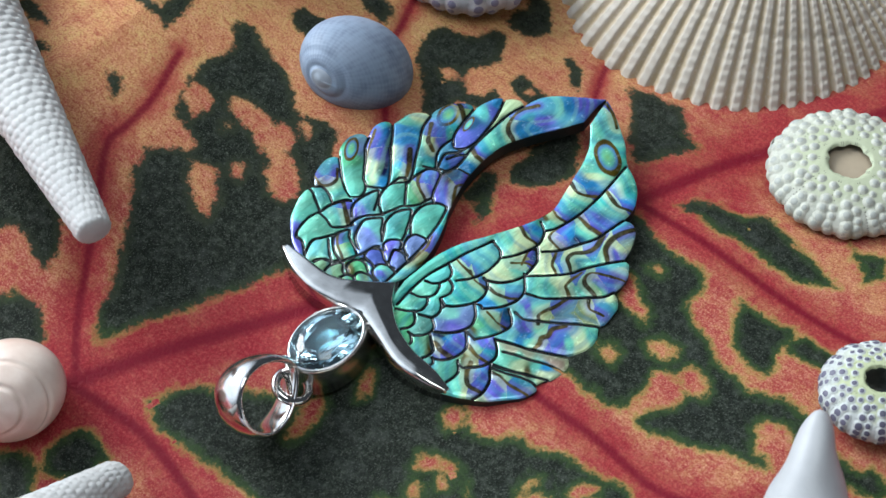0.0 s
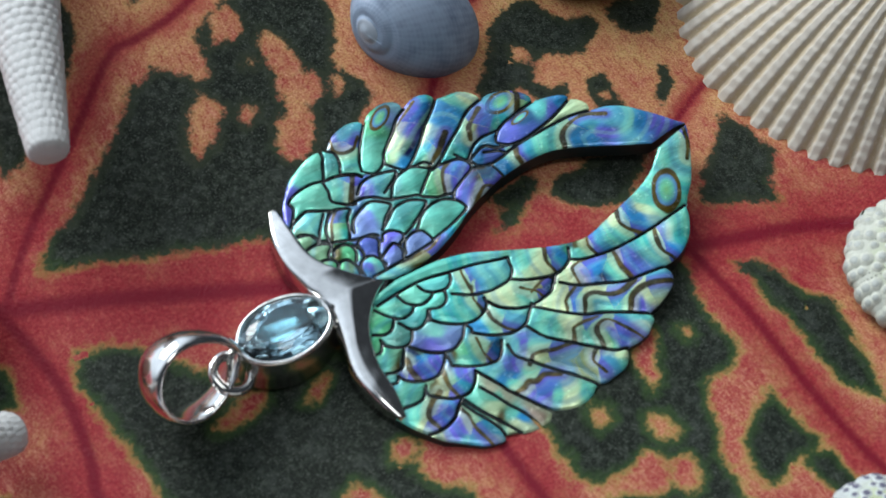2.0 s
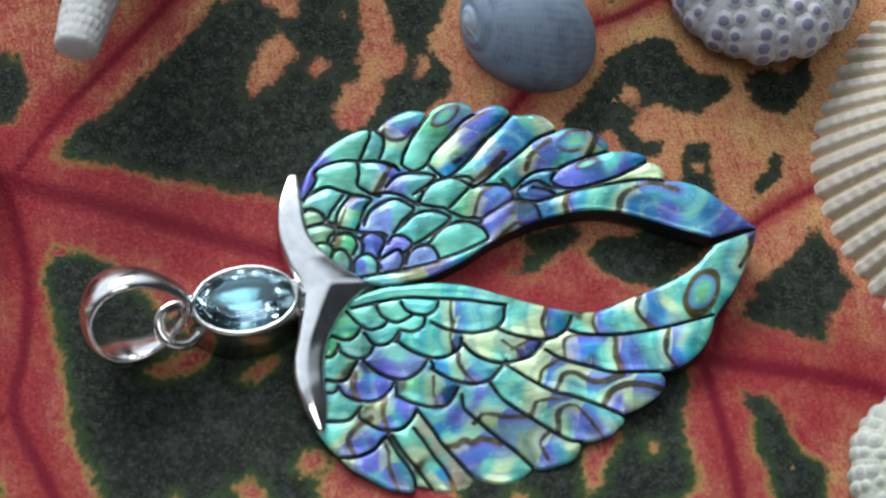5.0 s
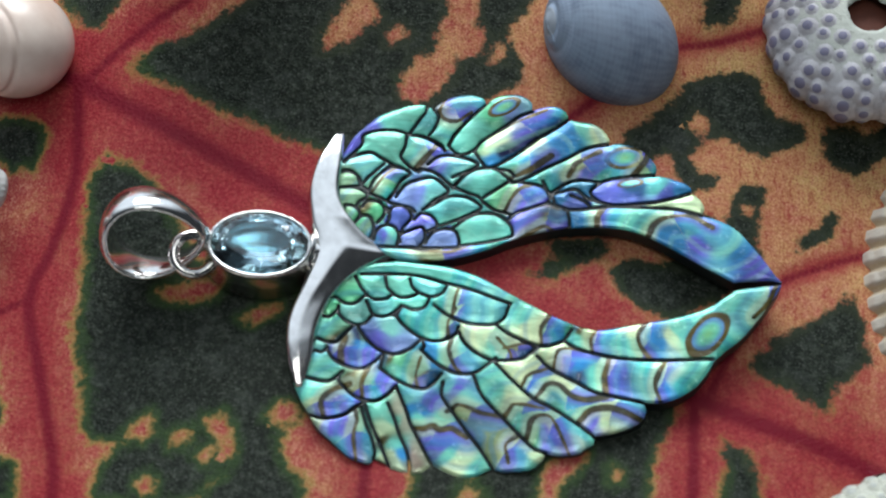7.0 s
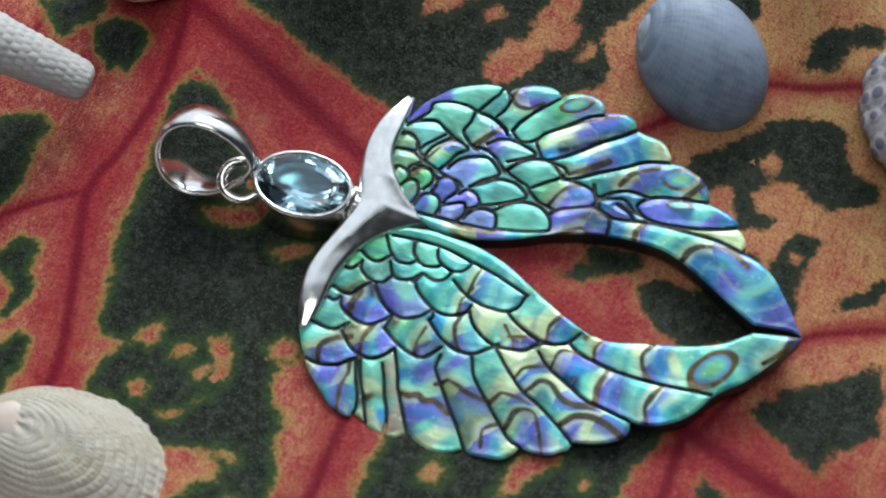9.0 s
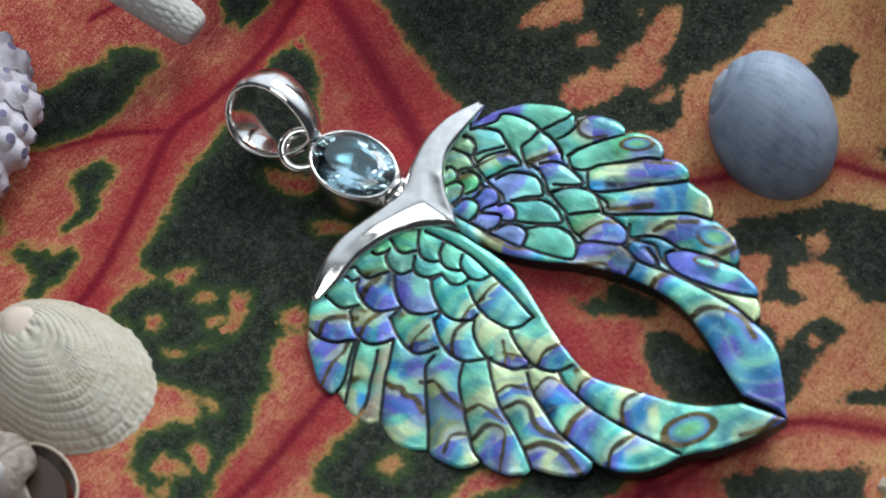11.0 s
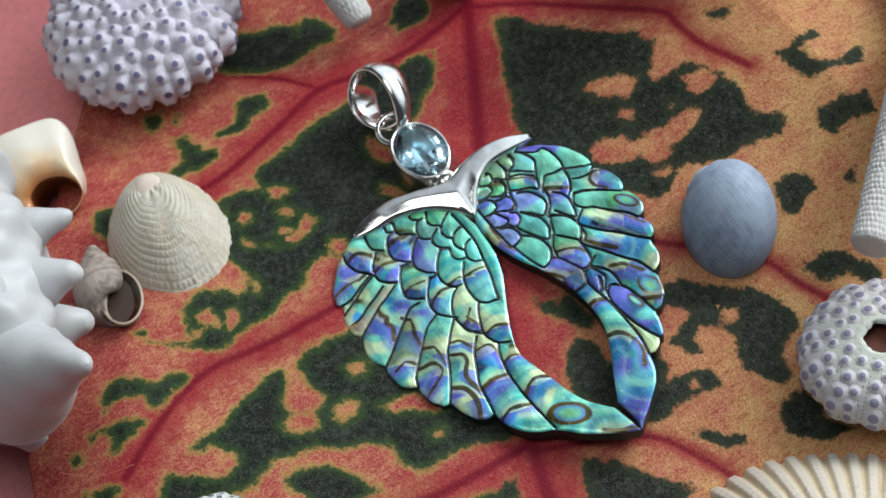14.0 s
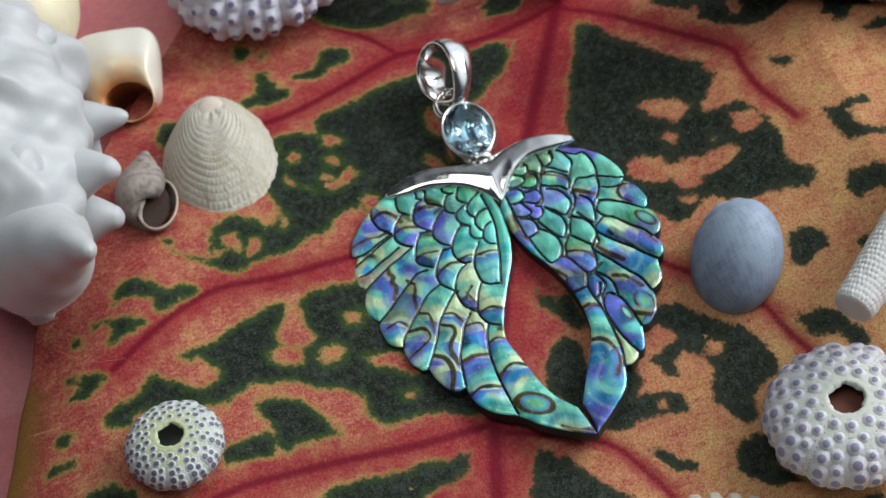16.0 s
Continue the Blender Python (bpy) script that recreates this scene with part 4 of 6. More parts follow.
cut("upper", (1.20, 1.58), (1.08, 1.52), (0.96, 1.41), (0.85, 1.32), (0.73, 1.22), (0.68, 1.12))
cut("upper", (1.55, 1.53), (1.44, 1.43), (1.26, 1.29), (1.11, 1.15), (0.93, 1.01), (0.81, 0.95))
cut("upper", (1.95, 1.30), (1.74, 1.24), (1.56, 1.12), (1.33, 0.98), (1.15, 0.86), (1.05, 0.82))
cut("upper", (0.26, 1.53), (0.31, 1.46), (0.29, 1.34), (0.24, 1.25))
cut("upper", (2.39, 1.01), (2.13, 0.97), (1.97, 0.93), (1.87, 0.88), (1.79, 0.78), (1.87, 0.70), (2.01, 0.67), (2.19, 0.69), (2.40, 0.73), (2.59, 0.79), (2.73, 0.85))
cut("upper", (1.56, 0.58), (1.72, 0.60), (1.98, 0.65), (2.35, 0.67), (2.62, 0.67), (2.84, 0.63))
cut("upper", (1.34, 0.86), (1.42, 0.75), (1.55, 0.85), (1.68, 0.90), (1.87, 0.89))
cut("upper", (1.42, 0.72), (1.55, 0.78), (1.66, 0.80), (1.77, 0.72), (1.96, 0.67))
cut("upper", (1.44, 0.71), (1.48, 0.62), (1.59, 0.59))
cut("upper", (1.61, 0.74), (1.74, 0.69), (1.80, 0.63))
cut("upper", (-0.53, 0.94), (-0.41, 1.00), (-0.29, 1.03), (-0.19, 0.98), (-0.08, 0.92))
cut("upper", (0.03, 1.24), (0.02, 1.12), (-0.01, 1.01), (0.06, 0.93), (0.13, 0.88), (0.18, 0.86))
cut("upper", (0.25, 0.95), (0.34, 1.03), (0.45, 1.06), (0.63, 1.03), (0.72, 0.98), (0.62, 0.90), (0.49, 0.83))
cut("upper", (0.18, 0.89), (0.28, 0.88), (0.38, 0.83), (0.45, 0.77), (0.51, 0.72))
cut("upper", (0.52, 0.75), (0.61, 0.87), (0.73, 0.94), (0.89, 0.95), (1.02, 0.85), (1.01, 0.82), (0.91, 0.74), (0.80, 0.65))
cut("upper", (0.53, 0.73), (0.65, 0.68), (0.75, 0.65), (0.80, 0.59))
cut("upper", (1.03, 0.83), (1.19, 0.83), (1.34, 0.80), (1.41, 0.71), (1.39, 0.64), (1.28, 0.59), (1.11, 0.51), (1.05, 0.44))
cut("upper", (0.80, 0.60), (0.90, 0.53), (1.00, 0.51), (1.07, 0.49))
cut("upper", (-0.02, 0.59), (0.05, 0.71), (0.17, 0.78), (0.31, 0.81), (0.43, 0.73), (0.46, 0.67), (0.35, 0.59), (0.27, 0.51))
cut("upper", (-0.09, 0.53), (0.00, 0.51), (0.12, 0.49), (0.17, 0.45))
cut("upper", (0.24, 0.48), (0.35, 0.55), (0.47, 0.63), (0.63, 0.64), (0.76, 0.57), (0.77, 0.52), (0.64, 0.44), (0.51, 0.37), (0.41, 0.33))
cut("upper", (0.54, 0.32), (0.65, 0.42), (0.78, 0.48), (0.93, 0.48), (1.05, 0.40), (1.09, 0.31), (1.06, 0.26), (0.85, 0.19), (0.60, 0.14))
cut("upper", (-0.28, 0.62), (-0.24, 0.75), (-0.15, 0.86), (-0.06, 0.91), (0.06, 0.87), (0.09, 0.83), (0.02, 0.77), (-0.04, 0.64), (-0.10, 0.54))
cut("upper", (-0.16, 0.92), (-0.29, 0.78), (-0.35, 0.69))
cut("upper", (-0.53, 0.83), (-0.41, 0.79), (-0.38, 0.73), (-0.35, 0.68), (-0.29, 0.64))
cut("upper", (-0.55, 0.80), (-0.48, 0.83), (-0.38, 0.76), (-0.37, 0.68), (-0.42, 0.66))
cut("upper", (-0.53, 0.65), (-0.42, 0.66), (-0.32, 0.62), (-0.29, 0.57), (-0.36, 0.51), (-0.38, 0.45))
cut("upper", (-0.30, 0.61), (-0.21, 0.58), (-0.09, 0.53))
cut("upper", (-0.33, 0.46), (-0.29, 0.52), (-0.19, 0.53), (-0.12, 0.47), (-0.12, 0.39), (-0.17, 0.31))
cut("upper", (-0.49, 0.39), (-0.48, 0.47), (-0.38, 0.45), (-0.34, 0.38), (-0.37, 0.32))
cut("upper", (-0.39, 0.28), (-0.32, 0.37), (-0.24, 0.36), (-0.20, 0.26), (-0.22, 0.15))
cut("upper", (-0.07, 0.37), (-0.05, 0.47), (0.05, 0.50), (0.12, 0.45), (0.14, 0.39), (0.07, 0.28))
cut("upper", (-0.19, 0.13), (-0.17, 0.23), (-0.10, 0.29), (-0.01, 0.28), (0.04, 0.20), (0.03, 0.10))
cut("upper", (0.06, 0.13), (0.05, 0.20), (0.14, 0.26), (0.24, 0.30), (0.28, 0.25), (0.28, 0.17), (0.24, 0.11))
cut("upper", (0.17, 0.37), (0.22, 0.44), (0.31, 0.43), (0.38, 0.36), (0.37, 0.30), (0.30, 0.26))
cut("upper", (0.29, 0.14), (0.35, 0.25), (0.46, 0.30), (0.56, 0.28), (0.60, 0.19), (0.60, 0.12))
cut("upper", (-0.18, 0.07), (0.29, 0.09), (0.60, 0.12))
cut("upper", (-0.10, 0.48), (-0.06, 0.38), (-0.09, 0.29))
cut("upper", (1.39, 0.64), (1.51, 0.61), (1.59, 0.56), (1.62, 0.40))
cut("upper", (0.07, 0.28), (0.05, 0.20))
cut("lower", (-0.61, -1.62), (-0.51, -1.64), (-0.41, -1.63), (-0.30, -1.59), (-0.22, -1.52))
cut("lower", (-0.16, -1.50), (-0.10, -1.66), (-0.04, -1.78), (0.00, -1.91), (0.00, -1.99))
cut("lower", (-0.12, -1.49), (-0.05, -1.66), (0.03, -1.81), (0.11, -1.98), (0.14, -2.04))
cut("lower", (0.08, -1.45), (0.15, -1.59), (0.21, -1.74), (0.27, -1.85), (0.31, -1.96), (0.33, -2.09))
cut("lower", (0.20, -1.40), (0.26, -1.53), (0.30, -1.63), (0.40, -1.80), (0.48, -1.94), (0.52, -2.00))
cut("lower", (0.56, -1.21), (0.56, -1.34), (0.66, -1.48), (0.80, -1.66), (0.93, -1.81), (1.06, -1.99))
cut("lower", (0.83, -1.12), (0.92, -1.31), (1.11, -1.50), (1.27, -1.65), (1.41, -1.77), (1.53, -1.81))
cut("lower", (1.01, -0.98), (1.19, -1.15), (1.38, -1.30), (1.56, -1.38), (1.77, -1.50), (1.95, -1.62))
cut("lower", (1.39, -0.89), (1.53, -1.01), (1.74, -1.11), (1.95, -1.20), (2.15, -1.23), (2.37, -1.26))
cut("lower", (1.35, -0.80), (1.50, -0.78), (1.62, -0.72), (1.69, -0.61))
cut("lower", (1.62, -0.72), (1.73, -0.78), (1.93, -0.83), (2.14, -0.85), (2.39, -0.85), (2.64, -0.83), (2.90, -0.80), (2.99, -0.79))
cut("lower", (-0.27, -0.22), (0.07, -0.19), (0.30, -0.20), (0.54, -0.25), (0.78, -0.30), (0.98, -0.36), (1.12, -0.40))
cut("lower", (0.42, -0.47), (0.55, -0.56), (0.71, -0.62), (0.86, -0.63), (0.99, -0.61), (1.07, -0.54), (1.10, -0.44), (1.12, -0.40))
cut("lower", (0.99, -0.61), (1.11, -0.69), (1.28, -0.76), (1.40, -0.79))
cut("lower", (0.67, -0.72), (0.73, -0.82), (0.85, -0.91), (0.99, -0.96), (1.16, -0.95), (1.27, -0.92), (1.35, -0.84), (1.41, -0.79))
cut("lower", (0.08, -0.60), (0.16, -0.69), (0.31, -0.79), (0.45, -0.82), (0.56, -0.79), (0.64, -0.73), (0.66, -0.66))
cut("lower", (0.34, -0.92), (0.46, -1.02), (0.59, -1.09), (0.70, -1.12), (0.84, -1.10), (0.95, -1.01), (1.02, -0.94))
cut("lower", (-0.25, -0.75), (-0.17, -0.85), (-0.05, -0.94), (0.09, -0.98), (0.22, -0.93), (0.30, -0.85), (0.34, -0.80))
cut("lower", (-0.01, -1.13), (0.11, -1.21), (0.25, -1.27), (0.39, -1.29), (0.48, -1.22), (0.54, -1.13))
cut("lower", (-0.52, -0.96), (-0.46, -1.06), (-0.33, -1.13), (-0.19, -1.14), (-0.09, -1.08), (0.00, -0.98))
cut("lower", (-0.38, -1.28), (-0.26, -1.39), (-0.15, -1.44), (-0.03, -1.44), (0.06, -1.38), (0.14, -1.28))
cut("lower", (-0.66, -1.27), (-0.53, -1.29), (-0.44, -1.27), (-0.35, -1.18))
cut("lower", (-0.61, -0.88), (-0.52, -0.91), (-0.43, -0.90), (-0.38, -0.83))
cut("lower", (-0.62, -1.00), (-0.56, -1.01), (-0.51, -0.96))
cut("lower", (-0.44, -0.63), (-0.37, -0.69), (-0.28, -0.72), (-0.20, -0.70), (-0.14, -0.62))
cut("lower", (-0.48, -0.47), (-0.39, -0.52), (-0.30, -0.51), (-0.24, -0.45), (-0.20, -0.41))
cut("lower", (-0.32, -0.25), (-0.26, -0.35), (-0.20, -0.42))
cut("lower", (-0.61, -0.66), (-0.52, -0.66), (-0.46, -0.59), (-0.45, -0.55))
cut("lower", (-0.20, -0.43), (-0.12, -0.46), (-0.02, -0.44), (0.03, -0.39))
cut("lower", (-0.05, -0.22), (-0.02, -0.33), (0.04, -0.39))
cut("lower", (0.04, -0.40), (0.13, -0.42), (0.23, -0.39), (0.26, -0.36))
cut("lower", (0.18, -0.23), (0.21, -0.31), (0.27, -0.36))
cut("lower", (0.27, -0.36), (0.39, -0.39), (0.48, -0.35), (0.52, -0.28))
cut("lower", (-0.20, -0.48), (-0.14, -0.59), (-0.06, -0.62), (0.04, -0.59), (0.12, -0.50))
cut("lower", (0.13, -0.50), (0.24, -0.53), (0.33, -0.50), (0.37, -0.42), (0.37, -0.39))
cut("lower", (0.03, -0.59), (0.08, -0.60), (0.12, -0.52))
cut("lower", (-0.45, -0.55), (-0.44, -0.63))
cut("lower", (-0.38, -0.83), (-0.30, -0.73))
cut("lower", (1.34, -0.87), (1.41, -0.79))
cut("lower", (0.33, -0.80), (0.36, -0.88), (0.34, -0.92))
cut("lower", (0.00, -0.98), (-0.01, -1.06), (-0.02, -1.13))
cut("lower", (-0.35, -1.18), (-0.38, -1.21), (-0.38, -1.28))
cut("lower", (0.14, -1.28), (0.20, -1.40))
cut("lower", (-0.22, -1.52), (-0.13, -1.46))
growth_line("upper", (0.35, 1.60), (0.32, 1.50), (0.39, 1.42), (0.50, 1.42), (0.57, 1.48))
growth_line("upper", (0.88, 1.35), (1.08, 1.47), (1.27, 1.57))
growth_line("upper", (1.61, 0.99), (1.65, 1.07), (1.80, 1.17))
growth_line("upper", (0.16, 0.92), (0.28, 1.09), (0.33, 1.17))
growth_line("upper", (1.03, 0.59), (1.06, 0.66), (1.13, 0.76), (1.23, 0.82))
growth_line("upper", (1.20, 0.27), (1.29, 0.34), (1.39, 0.39), (1.50, 0.34), (1.59, 0.39))
growth_line("upper", (1.91, 0.62), (1.87, 0.53), (1.87, 0.43))
growth_line("upper", (2.36, 0.40), (2.39, 0.48), (2.46, 0.55), (2.59, 0.60), (2.75, 0.61), (2.88, 0.54))
growth_line("upper", (-0.23, 0.65), (-0.15, 0.79), (-0.06, 0.88))
growth_line("upper", (0.27, 0.08), (0.49, 0.06), (0.61, 0.10))
growth_line("upper", (2.22, 1.04), (2.29, 1.14), (2.31, 1.23))
growth_line("upper", (1.08, 0.89), (1.22, 0.97), (1.35, 1.08))
growth_line("lower", (0.60, -0.49), (0.61, -0.37), (0.65, -0.25), (0.70, -0.20))
growth_line("lower", (0.57, -0.74), (0.56, -0.63), (0.59, -0.56))
growth_line("lower", (0.60, -0.81), (0.59, -0.90), (0.64, -1.04), (0.71, -1.11))
growth_line("lower", (1.07, -0.80), (1.14, -0.87), (1.16, -0.93))
growth_line("lower", (1.15, -0.82), (1.28, -0.77))
growth_line("lower", (1.42, -0.74), (1.41, -0.63), (1.47, -0.51))
growth_line("lower", (1.89, -0.81), (1.87, -0.70), (1.91, -0.61))
growth_line("lower", (2.41, -0.83), (2.32, -0.72), (2.30, -0.61), (2.36, -0.49))
growth_line("lower", (3.39, -0.30), (3.48, -0.19), (3.53, -0.06))
growth_line("lower", (1.55, -0.99), (1.57, -0.85), (1.64, -0.80), (1.85, -0.81))
growth_line("lower", (2.03, -1.18), (2.01, -1.04), (2.03, -0.93))
growth_line("lower", (2.51, -1.20), (2.47, -1.09), (2.51, -0.95), (2.55, -0.87))
growth_line("lower", (1.28, -1.17), (1.32, -1.09), (1.42, -1.04))
growth_line("lower", (1.45, -1.23), (1.50, -1.16), (1.61, -1.16), (1.72, -1.25), (1.85, -1.28), (1.97, -1.25))
growth_line("lower", (1.83, -1.46), (1.90, -1.38), (2.05, -1.34), (2.18, -1.36), (2.31, -1.41))
growth_line("lower", (1.17, -1.44), (1.21, -1.38), (1.32, -1.37), (1.41, -1.38))
growth_line("lower", (1.36, -1.62), (1.38, -1.52), (1.45, -1.46), (1.55, -1.47), (1.63, -1.60), (1.71, -1.76))
growth_line("lower", (0.67, -1.45), (0.71, -1.42), (0.81, -1.44), (0.92, -1.48), (1.04, -1.49))
growth_line("lower", (1.18, -1.86), (1.16, -1.77), (1.21, -1.71), (1.27, -1.67))
growth_line("lower", (0.35, -1.67), (0.42, -1.67), (0.50, -1.64), (0.57, -1.67), (0.67, -1.65), (0.75, -1.69))
growth_line("lower", (-0.49, -1.61), (-0.52, -1.51), (-0.49, -1.43), (-0.39, -1.35), (-0.34, -1.33))
growth_line("lower", (-0.17, -1.94), (-0.20, -1.78), (-0.18, -1.64), (-0.19, -1.59))
growth_line("lower", (-0.15, -1.42), (-0.17, -1.29), (-0.14, -1.18))
growth_line("lower", (-0.37, -1.11), (-0.39, -0.98), (-0.36, -0.87), (-0.38, -0.82))
growth_line("lower", (0.34, -1.29), (0.31, -1.17), (0.33, -1.06))
stain("upper", "violet", (2.84, 0.35), (3.34, 0.16), (-0.50, 1.10), (-0.40, 1.27), (0.41, 1.53), (0.50, 1.49), (0.94, 1.60), (1.14, 1.41), (1.27, 1.53), (0.26, 1.05), (0.08, 0.61), (0.21, 0.68), (0.02, 0.40), (0.06, 0.38), (0.31, 0.34), (-0.12, 0.19), (0.12, 0.18), (0.19, 0.19), (0.48, 0.22), (1.29, 0.71), (1.19, 0.62), (1.36, 0.43), (1.29, 0.36), (1.78, 1.05))
stain("upper", "violet", (1.70, 0.98), (2.00, 0.77), (2.14, 0.75), (2.50, 0.81), (1.56, 0.64), (1.66, 0.64), (1.89, 0.51), (0.32, 0.98))
stain("upper", "blue", (1.57, 1.39), (1.44, 1.32), (1.17, 0.95), (2.13, 1.09), (2.24, 1.14), (2.62, 0.82), (-0.20, 0.15), (2.63, 0.39), (3.21, 0.24), (1.65, 0.86), (1.50, 0.69), (-0.48, 1.17), (2.49, 0.49), (0.84, 1.06), (1.67, 0.48))
stain("upper", "mist", (2.97, 0.44), (3.10, 0.28), (-0.37, 0.87), (-0.26, 0.94), (0.53, 0.91), (0.64, 0.89), (0.31, 0.73), (0.14, 1.13), (2.01, 1.20), (1.82, 0.52), (0.03, -0.03), (0.48, 1.61), (3.04, 0.42), (0.35, 0.59), (-0.15, 0.86))
stain("upper", "aqua", (2.75, 0.51), (0.09, 1.44), (-0.09, 1.37), (-0.18, 1.15), (-0.09, 1.09), (0.07, 1.10), (0.20, 1.39), (0.37, 1.29), (0.59, 1.61), (0.70, 1.60), (0.69, 1.31), (0.73, 0.81), (0.86, 0.84), (0.80, 0.38), (0.95, 0.35), (0.62, 0.54), (0.46, 0.47), (2.09, 0.52), (2.31, 0.51), (2.39, 0.92), (1.59, 1.09), (1.77, 1.24), (1.06, 0.99), (1.23, 0.78))
stain("upper", "aqua", (1.68, 1.45), (0.59, 1.27), (-0.02, 0.24), (2.22, 0.61))
stain("upper", "green", (-0.09, 0.72), (-0.04, 0.80), (0.81, 1.50), (0.76, 1.18), (1.43, 1.55), (-0.32, 0.35), (-0.22, 0.45), (0.91, 1.66), (2.33, 1.09), (0.87, 0.66))
stain("upper", "pale", (0.88, 1.27), (0.79, 1.16), (1.23, 1.24), (2.80, 0.69), (2.82, 0.75), (1.22, 0.23), (1.50, 0.36), (1.87, 1.41), (2.67, 0.75), (1.06, 0.17))
stain("upper", "sage", (-0.49, 0.72), (-0.45, 0.58), (-0.47, 0.41), (-0.31, 0.23), (-0.24, 0.30))
stain("upper", "teal", (0.86, 0.13), (-0.14, 0.65), (1.34, 0.87), (1.94, 0.92), (1.99, 0.57))
stain("upper", "olive", (1.44, 0.49), (0.44, 0.03), (1.64, 1.06), (-0.28, 0.48))
stain("upper", "navy", (1.28, 1.33), (1.00, 1.12), (1.43, 1.49), (2.16, 0.90))
stain("lower", "green", (-0.36, -0.37), (-0.52, -0.58), (1.41, -1.65), (2.92, -0.60), (0.12, -1.05), (1.68, -0.65))
stain("lower", "aqua", (-0.13, -0.35), (0.08, -0.32), (0.31, -0.31), (0.52, -0.27), (-0.03, -0.54), (0.22, -0.49), (-0.55, -0.83), (-0.49, -1.15), (-0.65, -1.38), (0.50, -0.69), (0.12, -1.13), (0.35, -1.09), (0.52, -1.02), (1.02, -0.82), (1.21, -0.51), (1.74, -0.74), (2.02, -0.68), (2.20, -0.69), (2.66, -0.57), (2.81, -0.44), (3.11, -0.25), (3.42, 0.00), (1.88, -1.02), (1.96, -1.12))
stain("lower", "aqua", (2.88, -0.91), (1.46, -1.10), (1.72, -1.35), (1.87, -1.32), (2.18, -1.33), (0.89, -1.15), (1.05, -1.25), (1.27, -1.48), (1.42, -1.42), (1.23, -1.55), (1.84, -1.62), (1.62, -1.37), (1.41, -1.94), (0.57, -1.58), (0.37, -1.58), (0.64, -1.87), (0.91, -2.01), (0.00, -1.49), (0.12, -1.59), (0.18, -1.85), (-0.04, -1.87), (2.28, -0.71))
stain("lower", "teal", (0.39, -0.59), (0.24, -0.65), (0.23, -1.22), (-0.06, -1.35), (0.04, -0.11), (0.35, -0.11), (0.72, -0.18), (1.50, -0.66), (2.98, -0.61), (2.39, -0.97), (2.73, -1.06), (1.60, -1.50), (-0.12, -1.82))
stain("lower", "mist", (-0.34, -0.62), (-0.56, -0.95), (0.04, -0.77), (0.78, -1.01), (0.87, -0.46), (0.85, -0.55), (3.17, -0.36), (3.32, -0.24), (2.32, -1.04), (1.56, -1.24), (1.67, -1.26), (0.59, -1.26), (0.75, -1.34), (1.30, -1.85), (0.25, -1.38), (-0.32, -1.85), (0.91, -0.24))
stain("lower", "violet", (-0.36, -1.48), (0.10, -0.88), (-0.04, -0.86), (-0.29, -1.01), (-0.17, -0.99), (0.06, -1.28), (1.65, -0.94), (1.60, -1.01), (2.11, -1.00), (2.09, -1.12), (1.51, -1.61), (1.56, -1.68), (0.67, -1.29), (1.22, -1.81), (0.51, -1.46), (0.61, -1.75), (0.54, -1.82), (-0.38, -1.74), (-0.28, -1.73), (1.94, -0.68), (1.93, -1.48))
stain("lower", "blue", (-0.34, -1.42), (0.39, -0.95), (0.42, -1.03), (1.58, -0.64), (1.92, -0.70), (2.39, -0.60), (2.46, -0.70), (1.76, -0.97), (2.50, -0.98), (2.57, -1.12), (1.46, -1.20), (0.31, -1.50), (0.41, -1.53), (0.25, -1.93), (-0.23, -0.90))
stain("lower", "pale", (-0.55, -1.54), (0.87, -0.78), (1.17, -0.73), (1.27, -0.63), (1.35, -0.64), (2.28, -0.59), (2.57, -0.64), (1.44, -0.88), (2.62, -0.96), (1.29, -1.01), (1.61, -1.11), (2.07, -1.28), (2.08, -1.47), (2.24, -1.47), (1.16, -1.30), (1.69, -1.73), (1.75, -1.70), (1.34, -1.72), (1.45, -1.80), (0.79, -1.89), (0.70, -2.00), (0.07, -1.69), (0.03, -1.77), (0.15, -1.99))
stain("lower", "pale", (0.20, -2.05), (-0.11, -1.95), (-0.54, -1.71), (0.45, -2.04), (1.22, -1.04))
stain("lower", "moss", (0.82, -1.55), (0.93, -1.63), (1.04, -1.74), (1.15, -1.91))
stain("lower", "rose", (0.18, -1.49), (0.24, -1.64), (0.36, -1.89), (0.43, -2.00))
stain("lower", "navy", (-0.21, -0.83), (0.39, -1.16), (1.77, -1.04))
stain("lower", "olive", (0.06, -1.04), (-0.25, -1.31), (1.77, -0.63), (1.14, -0.82), (0.07, -1.81), (-0.47, -0.88))
# the dark-ringed eyes of the nacre: place, half axes, turn
EYES = [(2.93, -0.56, 0.26, 0.145, 53), (2.10, 1.16, 0.19, 0.115, 15), (2.16, 0.90, 0.12, 0.040, 14), (0.93, 1.60, 0.165, 0.078, 32)]


def spread(lab, mask):
    """Fills the unnamed cells of mask from their named neighbours."""
    for _ in range(60):
        free = mask & (lab < 0)
        if not free.any():
            break
        p = np.pad(lab, 1, constant_values=-1)
        best = np.maximum.reduce([p[:-2, 1:-1], p[2:, 1:-1], p[1:-1, :-2], p[1:-1, 2:]])
        lab = np.where(free, best, lab)
    return lab


